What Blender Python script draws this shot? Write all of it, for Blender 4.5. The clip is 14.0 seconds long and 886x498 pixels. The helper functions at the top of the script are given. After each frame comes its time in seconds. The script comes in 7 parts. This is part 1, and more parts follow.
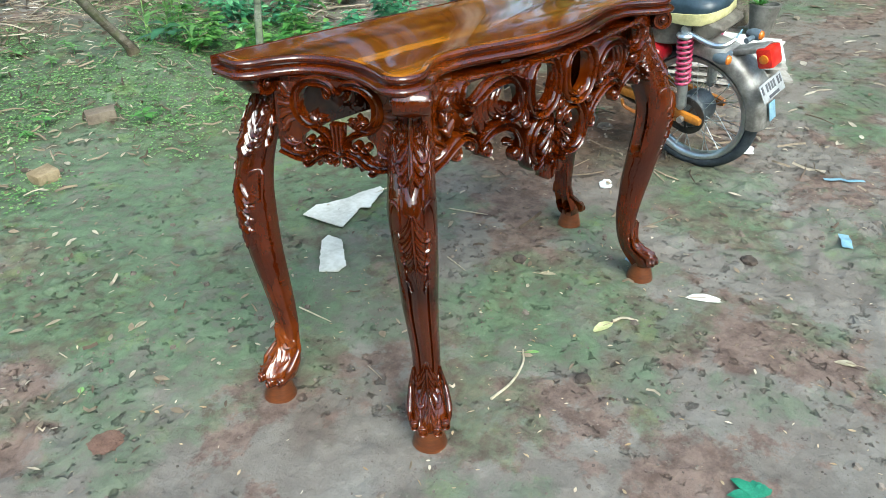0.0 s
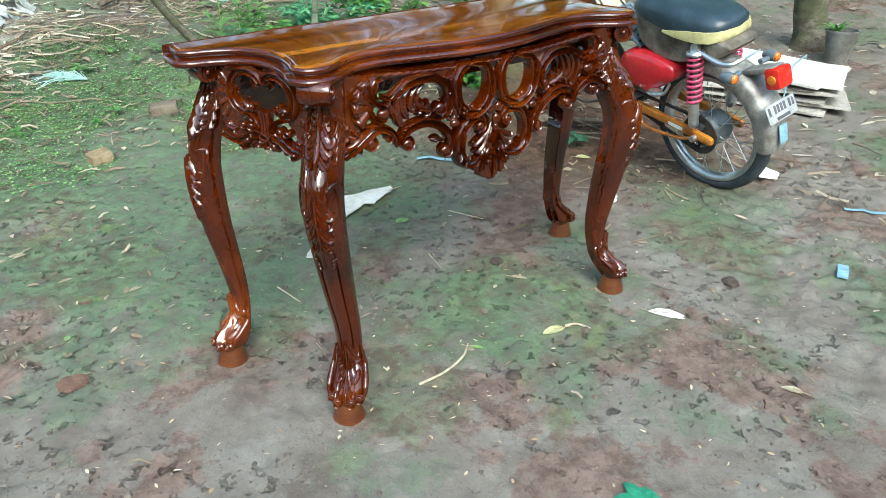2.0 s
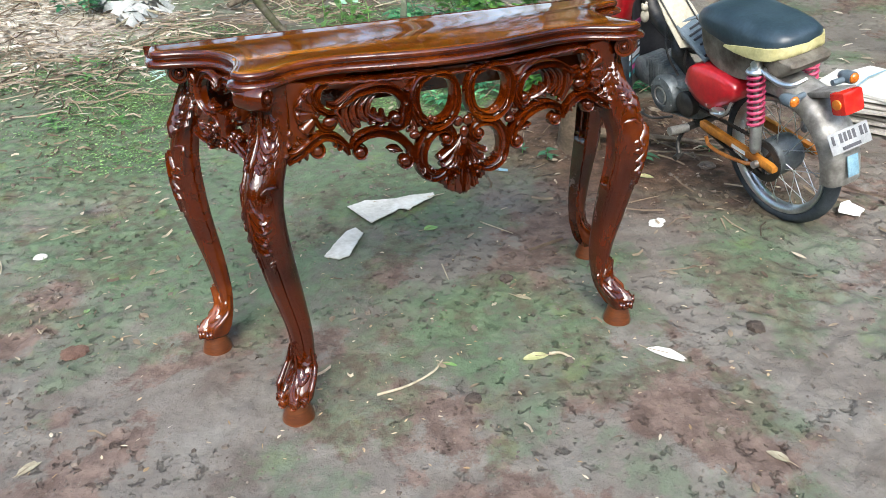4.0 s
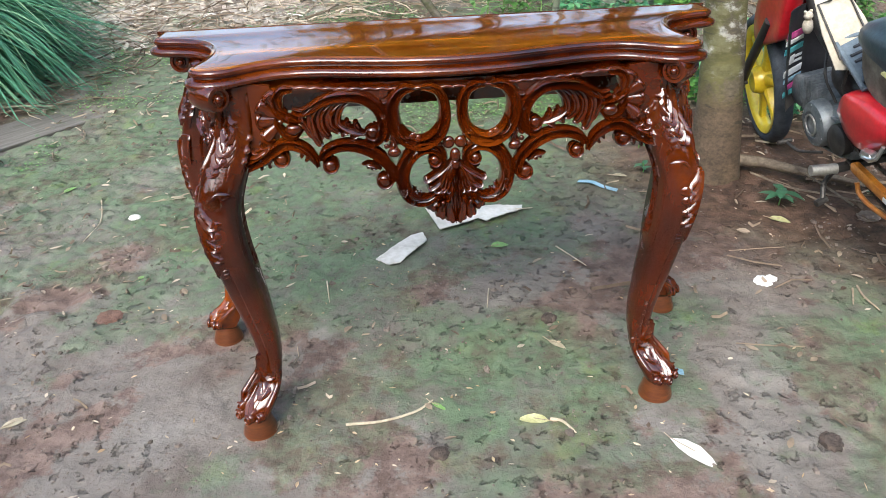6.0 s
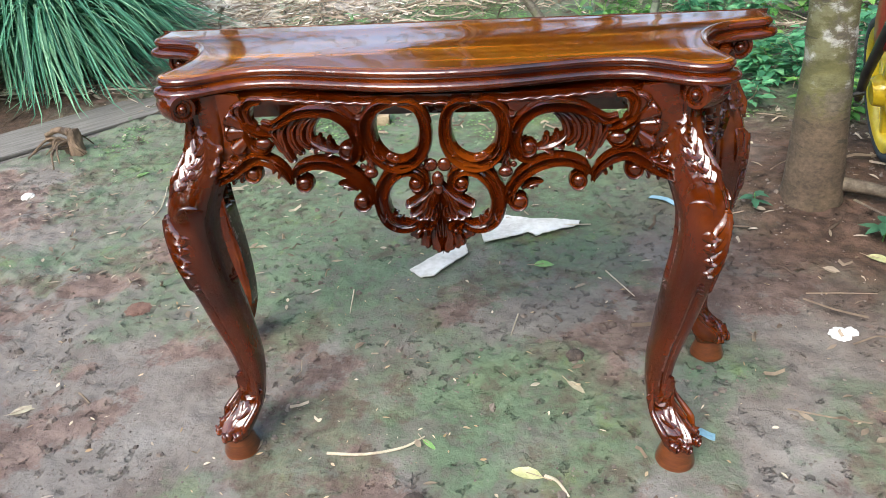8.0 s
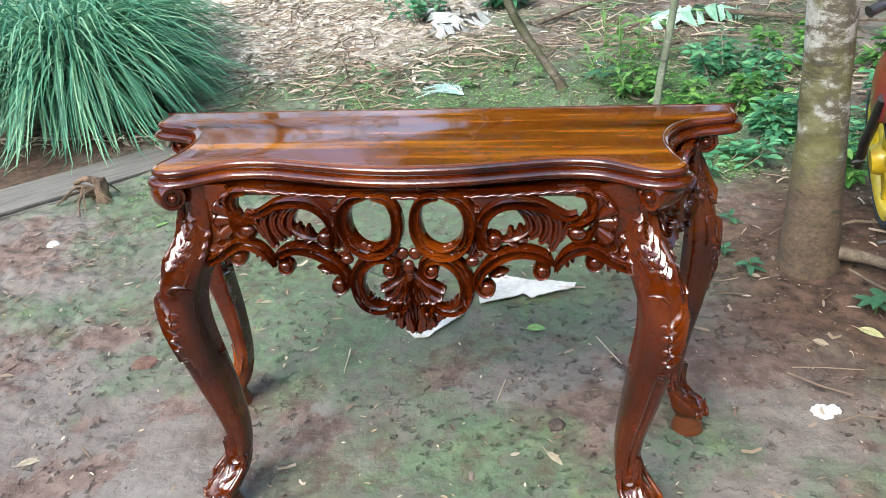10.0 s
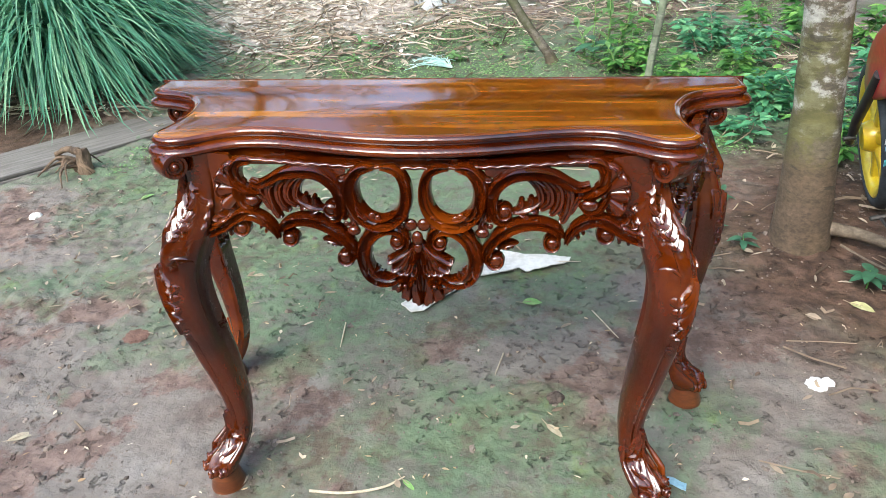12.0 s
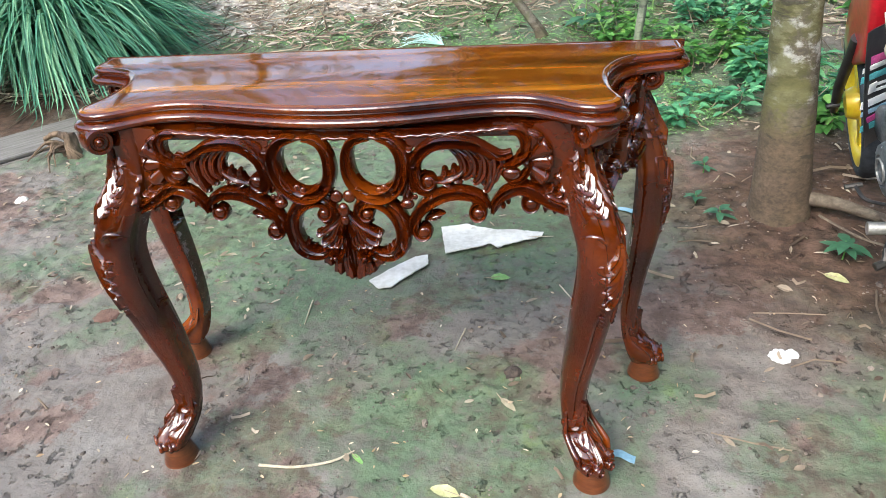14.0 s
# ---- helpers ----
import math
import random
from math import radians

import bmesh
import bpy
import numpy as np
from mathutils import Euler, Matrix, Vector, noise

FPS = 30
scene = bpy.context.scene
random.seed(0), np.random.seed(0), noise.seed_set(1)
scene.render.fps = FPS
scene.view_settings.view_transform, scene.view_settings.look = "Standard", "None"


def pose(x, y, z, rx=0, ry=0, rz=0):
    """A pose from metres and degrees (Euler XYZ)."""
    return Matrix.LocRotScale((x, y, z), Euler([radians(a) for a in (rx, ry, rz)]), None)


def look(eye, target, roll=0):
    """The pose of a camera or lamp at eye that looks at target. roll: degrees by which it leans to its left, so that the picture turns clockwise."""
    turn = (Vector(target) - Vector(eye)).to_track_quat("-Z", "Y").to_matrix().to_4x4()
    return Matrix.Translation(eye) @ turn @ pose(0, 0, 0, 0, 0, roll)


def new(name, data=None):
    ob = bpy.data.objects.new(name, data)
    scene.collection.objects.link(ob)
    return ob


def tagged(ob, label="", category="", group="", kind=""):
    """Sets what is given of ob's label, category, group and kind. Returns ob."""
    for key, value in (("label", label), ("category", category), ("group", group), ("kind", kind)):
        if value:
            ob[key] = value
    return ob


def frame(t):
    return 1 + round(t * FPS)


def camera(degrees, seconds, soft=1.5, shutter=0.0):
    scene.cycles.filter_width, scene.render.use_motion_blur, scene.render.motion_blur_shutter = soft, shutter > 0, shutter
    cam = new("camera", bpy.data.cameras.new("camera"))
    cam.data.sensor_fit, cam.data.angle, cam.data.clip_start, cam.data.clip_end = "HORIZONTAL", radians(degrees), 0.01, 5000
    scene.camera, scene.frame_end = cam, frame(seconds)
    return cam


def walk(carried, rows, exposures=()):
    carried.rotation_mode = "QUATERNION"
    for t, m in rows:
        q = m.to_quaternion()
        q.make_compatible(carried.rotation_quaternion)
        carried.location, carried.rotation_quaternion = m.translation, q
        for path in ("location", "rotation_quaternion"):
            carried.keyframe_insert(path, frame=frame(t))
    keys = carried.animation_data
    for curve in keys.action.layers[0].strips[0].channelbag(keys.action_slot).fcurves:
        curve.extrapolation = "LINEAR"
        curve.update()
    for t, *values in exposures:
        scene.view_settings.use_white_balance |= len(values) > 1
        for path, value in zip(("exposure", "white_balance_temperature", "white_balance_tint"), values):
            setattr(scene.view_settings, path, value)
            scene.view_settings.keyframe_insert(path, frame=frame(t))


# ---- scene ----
cam = camera(63.5, 14.0, soft=0.45)
PATH = [
    (0, (-1.432, -1.325, 1.302), (-0.173, -0.146, 0.289), 0.2),
    (0.5, (-1.397, -1.453, 1.306), (-0.183, -0.208, 0.319), 0.4),
    (1, (-1.328, -1.59, 1.296), (-0.16, -0.289, 0.325), 0.5),
    (1.5, (-1.25, -1.695, 1.293), (-0.144, -0.34, 0.323), -0.0),
    (2, (-1.184, -1.721, 1.292), (-0.131, -0.323, 0.323), -0.1),
    (2.2, (-1.14, -1.725, 1.272), (-0.111, -0.303, 0.314), -0.4),
    (4.3, (-0.67, -1.939, 1.291), (-0.054, -0.294, 0.333), -1.6),
    (4.5, (-0.623, -1.928, 1.284), (-0.066, -0.263, 0.326), -1.6),
    (5, (-0.45, -1.885, 1.279), (-0.074, -0.174, 0.314), -1.9),
    (5.5, (-0.324, -1.853, 1.279), (-0.086, -0.116, 0.316), -2.2),
    (6, (-0.137, -1.825, 1.276), (-0.014, -0.087, 0.294), -2.2),
    (6.5, (-0.027, -1.798, 1.285), (-0.001, -0.066, 0.285), -2.6),
    (7, (0.025, -1.715, 1.268), (-0.061, 0.01, 0.26), -3.1),
    (7.2, (0.039, -1.684, 1.267), (-0.085, 0.038, 0.257), -3.3),
    (9.3, (0.366, -1.62, 1.311), (0.043, 0.103, 0.348), -4.4),
    (9.5, (0.353, -1.623, 1.337), (0.023, 0.105, 0.387), -4.4),
    (10, (0.305, -1.628, 1.4), (-0.018, 0.114, 0.471), -4.1),
    (10.5, (0.272, -1.635, 1.421), (-0.025, 0.114, 0.497), -3.7),
    (11, (0.249, -1.639, 1.418), (-0.021, 0.108, 0.483), -3.2),
    (11.5, (0.239, -1.636, 1.405), (-0.019, 0.099, 0.443), -2.8),
    (12, (0.24, -1.625, 1.386), (-0.02, 0.093, 0.396), -2.9),
    (12.5, (0.249, -1.616, 1.373), (-0.017, 0.09, 0.363), -3.2),
    (13, (0.281, -1.61, 1.363), (0.002, 0.086, 0.34), -3.7),
    (13.5, (0.354, -1.605, 1.356), (0.055, 0.085, 0.329), -4.3),
    (14, (0.432, -1.597, 1.346), (0.105, 0.088, 0.319), -4.9),
]
# the clip's camera is a little darker and greener while it looks across the moss
walk(cam, [(t, look(eye, target, roll)) for t, eye, target, roll in PATH],
     [(0.0, 1.86, 6200, -5), (2.2, 1.86, 6200, -5), (4.3, 1.80, 6500, 6), (7.2, 1.89, 6500, 8), (9.3, 2.01, 6430, 7), (14.0, 2.04, 6430, 7)])

# ---- world and light ----
SUN_EL, SUN_AZ = 46.0, 205.0
world = bpy.data.worlds.new("sky")
scene.world = world
world.use_nodes = True
wn, wl = world.node_tree.nodes, world.node_tree.links
sky = wn.new("ShaderNodeTexSky")
sky.sky_type, sky.sun_disc = "NISHITA", False
sky.sun_elevation, sky.sun_rotation = radians(SUN_EL), radians(SUN_AZ)
sky.air_density, sky.dust_density, sky.ozone_density = 1.0, 3.0, 1.5
wn["Background"].inputs["Strength"].default_value = 0.15
wl.new(sky.outputs[0], wn["Background"].inputs["Color"])
sun = new("sun", bpy.data.lights.new("sun", "SUN"))
sun.data.energy, sun.data.angle, sun.data.color = 0.75, radians(34), (0.97, 0.99, 1.0)
sun.matrix_world = look((math.sin(radians(SUN_AZ)) * 5, math.cos(radians(SUN_AZ)) * 5, 5 * math.tan(radians(SUN_EL))), (0, 0, 0))


# ---- materials ----
def mat_base(name, rough=0.6, metal=0.0, coat=0.0):
    m = bpy.data.materials.new(name)
    m.use_nodes = True
    b = m.node_tree.nodes["Principled BSDF"]
    b.inputs["Roughness"].default_value = rough
    b.inputs["Metallic"].default_value = metal
    b.inputs["Coat Weight"].default_value = coat
    b.inputs["Coat Roughness"].default_value = 0.06
    return m, m.node_tree.nodes, m.node_tree.links, b


def noise_node(m, scale, detail=4.0, rough=0.55, stretch=None, coord="Object", w=0.0):
    n, l = m.node_tree.nodes, m.node_tree.links
    tc = n.new("ShaderNodeTexCoord")
    mp = n.new("ShaderNodeMapping")
    mp.inputs["Location"].default_value = (w, w * 0.7, w * 0.3)
    if stretch:
        mp.inputs["Scale"].default_value = stretch
    l.new(tc.outputs[coord], mp.inputs[0])
    t = n.new("ShaderNodeTexNoise")
    t.inputs["Scale"].default_value, t.inputs["Detail"].default_value, t.inputs["Roughness"].default_value = scale, detail, rough
    l.new(mp.outputs[0], t.inputs["Vector"])
    return t.outputs["Fac"]


def ramp(m, fac, stops, smooth=True):
    r = m.node_tree.nodes.new("ShaderNodeValToRGB")
    r.color_ramp.interpolation = "EASE" if smooth else "LINEAR"
    while len(r.color_ramp.elements) < len(stops):
        r.color_ramp.elements.new(0.5)
    for e, (p, c) in zip(r.color_ramp.elements, stops):
        e.position = p
        e.color = (*c, 1) if len(c) == 3 else c
    m.node_tree.links.new(fac, r.inputs[0])
    return r.outputs[0]


def mix(m, fac, a, b, how="MIX"):
    x = m.node_tree.nodes.new("ShaderNodeMix")
    x.data_type, x.blend_type = "RGBA", how
    for sock, v in ((x.inputs[0], fac), (x.inputs[6], a), (x.inputs[7], b)):
        if isinstance(v, (int, float)):
            sock.default_value = v
        elif isinstance(v, tuple):
            sock.default_value = (*v, 1)
        else:
            m.node_tree.links.new(v, sock)
    return x.outputs[2]


def bump(m, height, strength, dist, b, prev=None):
    n = m.node_tree.nodes.new("ShaderNodeBump")
    n.inputs["Strength"].default_value, n.inputs["Distance"].default_value = strength, dist
    m.node_tree.links.new(height, n.inputs["Height"])
    if prev is not None:
        m.node_tree.links.new(prev, n.inputs["Normal"])
    m.node_tree.links.new(n.outputs[0], b.inputs["Normal"])
    return n.outputs[0]


def simple(name, c1, c2, scale=8.0, rough=0.6, metal=0.0, coat=0.0, bumps=0.15, dist=0.002, stretch=None, island=0.0, objrand=0.0):
    m, n, l, b = mat_base(name, rough, metal, coat)
    f = noise_node(m, scale, 5, 0.6, stretch)
    col = ramp(m, f, [(0.3, c1), (0.7, c2)])
    f2 = noise_node(m, scale * 7, 3, 0.6, stretch, w=3.1)
    col = mix(m, 0.25, col, ramp(m, f2, [(0.3, (0.25, 0.25, 0.25)), (0.7, (0.75, 0.75, 0.75))]), "OVERLAY")
    if island or objrand:
        g = n.new("ShaderNodeNewGeometry") if island else n.new("ShaderNodeObjectInfo")
        h = n.new("ShaderNodeHueSaturation")
        mr = n.new("ShaderNodeMapRange")
        amount = island or objrand
        mr.inputs["To Min"].default_value, mr.inputs["To Max"].default_value = 1 - amount, 1 + amount
        l.new(g.outputs["Random Per Island" if island else "Random"], mr.inputs["Value"])
        l.new(mr.outputs[0], h.inputs["Value"])
        l.new(col, h.inputs["Color"])
        col = h.outputs[0]
    l.new(col, b.inputs["Base Color"])
    if bumps:
        bump(m, f2, bumps, dist, b)
    return m


def wood_varnish(name, gloss, wave, gain, grain):
    m, n, l, b = mat_base(name, 0.45, 0, 1.0)
    b.inputs["Specular IOR Level"].default_value = 0.0
    b.inputs["Coat Roughness"].default_value = gloss
    b.inputs["Coat IOR"].default_value = 1.62
    g1 = noise_node(m, *grain)
    g2 = noise_node(m, 9.0, 8, 0.65, (1.0, 22.0, 3.0), w=1.7)
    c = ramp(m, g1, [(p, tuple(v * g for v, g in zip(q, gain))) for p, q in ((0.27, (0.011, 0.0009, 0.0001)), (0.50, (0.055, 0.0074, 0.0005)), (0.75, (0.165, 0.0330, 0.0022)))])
    c = mix(m, 0.20, c, ramp(m, g2, [(0.3, (0.22, 0.20, 0.20)), (0.7, (0.75, 0.75, 0.72))]), "OVERLAY")
    # uneven stain: dark runs and blots where the lacquer gathered
    blot = noise_node(m, 16.0, 5, 0.6, w=4.0)
    c = mix(m, ramp(m, blot, [(0.50, (0, 0, 0)), (0.70, (0.45, 0.45, 0.45))]), c, (0.030, 0.0030, 0.0006))
    l.new(c, b.inputs["Base Color"])
    w = noise_node(m, 38.0, 2, 0.5, w=2.0)
    nb = n.new("ShaderNodeBump")
    nb.inputs["Strength"].default_value, nb.inputs["Distance"].default_value = wave, 0.004
    l.new(w, nb.inputs["Height"])
    l.new(nb.outputs[0], b.inputs["Coat Normal"])
    bump(m, g2, 0.12, 0.001, b)
    return m


def soil():
    m, n, l, b = mat_base("mossy_soil", 0.85)
    b.inputs["Specular IOR Level"].default_value = 0.25

    def math_node(op, *vals):
        x = n.new("ShaderNodeMath")
        x.operation = op
        for sock, v in zip(x.inputs, vals):
            if isinstance(v, (int, float)):
                sock.default_value = v
            else:
                l.new(v, sock)
        return x.outputs[0]

    tc = n.new("ShaderNodeTexCoord")

    def near(centre, full, none, top, base=0.0):
        """A soft round region of the yard, in metres."""
        d = n.new("ShaderNodeVectorMath")
        d.operation = "DISTANCE"
        d.inputs[1].default_value = (*centre, 0.0)
        l.new(tc.outputs["Object"], d.inputs[0])
        r = n.new("ShaderNodeMapRange")
        r.inputs["From Min"].default_value, r.inputs["From Max"].default_value = full, none
        r.inputs["To Min"].default_value, r.inputs["To Max"].default_value = top, base
        l.new(math_node("ADD", d.outputs["Value"], math_node("MULTIPLY", math_node("SUBTRACT", ragged, 0.5), 1.1)), r.inputs["Value"])
        return r.outputs[0]

    ragged = noise_node(m, 2.4, 9, 0.66, w=41.0)
    big = noise_node(m, 1.1, 5, 0.58)
    mid = noise_node(m, 4.5, 7, 0.62, w=2.3)
    lumps = noise_node(m, 15.0, 9, 0.70, w=1.3)
    fine = noise_node(m, 48.0, 8, 0.7, w=5.1)
    grit = noise_node(m, 170.0, 3, 0.6, w=7.7)
    earth = ramp(m, mid, [(0.32, (0.126, 0.102, 0.086)), (0.48, (0.170, 0.150, 0.131)), (0.66, (0.208, 0.192, 0.170))])
    red = ramp(m, noise_node(m, 2.3, 10, 0.70, w=9.0), [(0.50, (0, 0, 0)), (0.545, (0.85, 0.85, 0.85))])
    earth = mix(m, red, earth, ramp(m, lumps, [(0.35, (0.105, 0.066, 0.052)), (0.65, (0.190, 0.132, 0.108))]))
    # dark red earth round the tree, under the motorcycle and at the foot of the grass
    bare = math_node("MAXIMUM", near((1.60, 0.82), 0.62, 1.18, 0.95), near((-2.85, 2.15), 0.45, 0.85, 0.9))
    earth = mix(m, bare, earth, ramp(m, lumps, [(0.35, (0.046, 0.023, 0.016)), (0.65, (0.110, 0.058, 0.041))]))
    # dry, trampled earth of the far yard, with strong sunlight painted in as paleness
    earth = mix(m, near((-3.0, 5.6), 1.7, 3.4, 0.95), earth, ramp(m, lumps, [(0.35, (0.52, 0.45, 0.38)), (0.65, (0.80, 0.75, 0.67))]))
    # moss: a thin ragged film in patches of about half a metre, deeper on the damp side behind
    damp = math_node("ADD", near((-0.2, 2.2), 0.8, 2.1, 0.36, 0.0), near((0.0, 0.05), 0.1, 0.9, 0.10, 0.0))
    patch = math_node("ADD", math_node("ADD", big, math_node("MULTIPLY", noise_node(m, 3.4, 10, 0.68, w=53.0), 0.62)), damp)
    mossf = ramp(m, patch, [(0.82, (0, 0, 0)), (0.88, (0.45, 0.45, 0.45)), (1.03, (0.80, 0.80, 0.80))])
    thin = ramp(m, lumps, [(0.40, (0.5, 0.5, 0.5)), (0.52, (1, 1, 1))])
    mossf = mix(m, 1.0, mossf, thin, "MULTIPLY")
    mossf = mix(m, bare, mossf, (0.06, 0.06, 0.06))
    mossc = ramp(m, lumps, [(0.35, (0.058, 0.104, 0.054)), (0.65, (0.098, 0.160, 0.086))])
    bright = ramp(m, noise_node(m, 6.0, 9, 0.7, w=19.0), [(0.55, (0, 0, 0)), (0.64, (0.7, 0.7, 0.7))])
    mossc = mix(m, bright, mossc, (0.112, 0.180, 0.052))
    c = mix(m, mossf, earth, mossc)
    c = mix(m, 0.18, c, ramp(m, lumps, [(0.36, (0.22, 0.21, 0.20)), (0.62, (0.76, 0.76, 0.76))]), "OVERLAY")
    # crumbs, pale dried film and grit
    crumb = ramp(m, fine, [(0.61, (0, 0, 0)), (0.68, (0.6, 0.6, 0.6))])
    c = mix(m, crumb, c, (0.062, 0.044, 0.034))
    pale = ramp(m, noise_node(m, 33.0, 7, 0.7, w=11.0), [(0.58, (0, 0, 0)), (0.70, (0.25, 0.25, 0.25))])
    c = mix(m, mix(m, bare, pale, (0.0, 0.0, 0.0)), c, (0.34, 0.305, 0.268))

    speck = ramp(m, grit, [(0.74, (0, 0, 0)), (0.78, (0.6, 0.6, 0.6))])
    c = mix(m, speck, c, (0.46, 0.41, 0.34))
    l.new(c, b.inputs["Base Color"])
    l.new(ramp(m, mid, [(0.35, (0.60, 0.60, 0.60)), (0.65, (0.9, 0.9, 0.9))]), b.inputs["Roughness"])
    p = bump(m, lumps, 0.60, 0.030, b)
    p = bump(m, fine, 0.12, 0.006, b, p)
    # small pits with sharp rims, in swarms
    hole = ramp(m, noise_node(m, 26.0, 6, 0.62, w=61.0), [(0.57, (1, 1, 1)), (0.66, (0, 0, 0))])
    swarm = ramp(m, noise_node(m, 3.0, 5, 0.6, w=67.0), [(0.47, (0, 0, 0)), (0.55, (1, 1, 1))])
    p = bump(m, mix(m, swarm, (1.0, 1.0, 1.0), hole), 1.0, 0.012, b, p)
    return m


def bark(name, pale, dark, moss, mud_top, lichen_from):
    """Ringed grey bark: lichen above, moss in the middle, splashed mud at the foot."""
    m, n, l, b = mat_base(name, 0.85)
    f = noise_node(m, 9.0, 8, 0.7, (1, 1, 1.6))
    g = noise_node(m, 60.0, 7, 0.7, (1, 1, 1.5), w=2.0)
    rings = noise_node(m, 6.0, 6, 0.65, (0.7, 0.7, 4.0), w=8.0)
    tc = n.new("ShaderNodeTexCoord")
    sx = n.new("ShaderNodeSeparateXYZ")
    l.new(tc.outputs["Object"], sx.inputs[0])

    def height(fac, k):
        ad = n.new("ShaderNodeMath")
        ad.operation = "MULTIPLY_ADD"
        l.new(fac, ad.inputs[0])
        ad.inputs[1].default_value = k
        l.new(sx.outputs[2], ad.inputs[2])
        return ad.outputs[0]
    c = ramp(m, g, [(0.3, dark), (0.7, tuple(v * 2.0 for v in dark))])
    # pale crusts of lichen, broken and ringed
    k = ramp(m, f, [(0.45, (0, 0, 0)), (0.53, (0.85, 0.85, 0.85))])
    up = ramp(m, height(rings, 0.5), [(min(0.98, lichen_from), (0, 0, 0)), (min(0.99, lichen_from + 0.1), (1, 1, 1))])
    k = mix(m, 1.0, k, up, "MULTIPLY")
    c = mix(m, k, c, ramp(m, g, [(0.3, tuple(v * 0.6 for v in pale)), (0.7, pale)]))
    mo = ramp(m, noise_node(m, 7.0, 6, 0.65, w=6.0), [(0.43, (0, 0, 0)), (0.54, (0.85, 0.85, 0.85))])
    c = mix(m, mo, c, moss)
    mud = ramp(m, height(f, 0.3), [(mud_top, (0.92, 0.92, 0.92)), (min(0.99, mud_top + 0.14), (0, 0, 0))])
    c = mix(m, mud, c, ramp(m, g, [(0.3, (0.060, 0.041, 0.026)), (0.7, (0.122, 0.085, 0.055))]))
    line = ramp(m, rings, [(0.60, (0, 0, 0)), (0.66, (0.8, 0.8, 0.8))])
    c = mix(m, line, c, tuple(v * 0.55 for v in dark))
    c = mix(m, 0.5, c, ramp(m, f, [(0.3, (0.15, 0.15, 0.15)), (0.7, (0.75, 0.75, 0.75))]), "OVERLAY")
    l.new(c, b.inputs["Base Color"])
    p = bump(m, rings, 0.6, 0.012, b)
    bump(m, g, 0.6, 0.005, b, p)
    return m


def foliage(name, c1, c2, c3, rough=0.5):
    m, n, l, b = mat_base(name, rough)
    g = n.new("ShaderNodeNewGeometry")
    c = ramp(m, g.outputs["Random Per Island"], [(0.0, c1), (0.55, c2), (1.0, c3)])
    f = noise_node(m, 30, 3)
    c = mix(m, 0.35, c, ramp(m, f, [(0.3, (0.25, 0.25, 0.25)), (0.7, (0.75, 0.75, 0.75))]), "OVERLAY")
    l.new(c, b.inputs["Base Color"])
    tr = n.new("ShaderNodeBsdfTranslucent")
    l.new(c, tr.inputs[0])
    mx = n.new("ShaderNodeMixShader")
    mx.inputs[0].default_value = 0.3
    out = n["Material Output"]
    l.new(b.outputs[0], mx.inputs[1])
    l.new(tr.outputs[0], mx.inputs[2])
    l.new(mx.outputs[0], out.inputs[0])
    return m


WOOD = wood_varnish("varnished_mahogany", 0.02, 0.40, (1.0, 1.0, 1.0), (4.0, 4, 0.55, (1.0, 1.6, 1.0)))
# same varnish, its colour raised and yellowed for skylight and reflections on the top
TOP_WOOD_LIT = wood_varnish("polished_mahogany_top_lit", 0.075, 0.010, (2.0, 3.5, 3.5), (2.0, 4, 0.5, (0.7, 9.0, 2.0)))
SOIL = soil()
FOOT_WOOD = simple("bare_turned_wood", (0.075, 0.018, 0.004), (0.135, 0.038, 0.009), 14, 0.38, coat=0.4, stretch=(1, 1, 5))
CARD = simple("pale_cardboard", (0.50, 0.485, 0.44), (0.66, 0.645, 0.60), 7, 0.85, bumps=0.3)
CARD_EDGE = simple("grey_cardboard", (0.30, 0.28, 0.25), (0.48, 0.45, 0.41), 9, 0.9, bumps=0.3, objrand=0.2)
LEAF = foliage("green_leaf", (0.045, 0.15, 0.035), (0.10, 0.27, 0.06), (0.22, 0.42, 0.10))
LEAF_BLUE = foliage("bluish_leaf", (0.04, 0.16, 0.08), (0.09, 0.31, 0.15), (0.20, 0.46, 0.22))
GRASS = foliage("long_grass", (0.040, 0.155, 0.092), (0.10, 0.30, 0.18), (0.25, 0.46, 0.27))
LITTER = foliage("dry_litter", (0.12, 0.085, 0.06), (0.36, 0.30, 0.23), (0.66, 0.60, 0.50), 0.8)
# paler copy of the litter: the far yard's sunlight is in its colour
SUNLIT_LITTER = foliage("sunlit_litter", (0.26, 0.20, 0.15), (0.58, 0.52, 0.44), (0.86, 0.82, 0.75), 0.8)
STALKS = foliage("dry_stalks", (0.10, 0.07, 0.05), (0.26, 0.20, 0.14), (0.52, 0.45, 0.35), 0.8)
WEED = foliage("pale_weed", (0.08, 0.19, 0.06), (0.15, 0.30, 0.095), (0.30, 0.46, 0.18))
WEED_DARK = foliage("dark_weed", (0.03, 0.09, 0.05), (0.05, 0.15, 0.08), (0.10, 0.22, 0.11))
# leaf colour lightened and yellowed so that the unseen trees mirror as sunlit
CANOPY = foliage("sunlit_canopy", (0.10, 0.16, 0.03), (0.20, 0.26, 0.05), (0.34, 0.36, 0.09))
CHIP = foliage("wood_chips", (0.35, 0.24, 0.13), (0.52, 0.40, 0.25), (0.66, 0.58, 0.45), 0.8)
PEBBLE = simple("soil_clods", (0.085, 0.066, 0.054), (0.20, 0.165, 0.138), 20, 0.9, island=0.35)
TWIG = simple("dry_twig", (0.20, 0.15, 0.10), (0.38, 0.31, 0.22), 30, 0.8, stretch=(1, 1, 1))
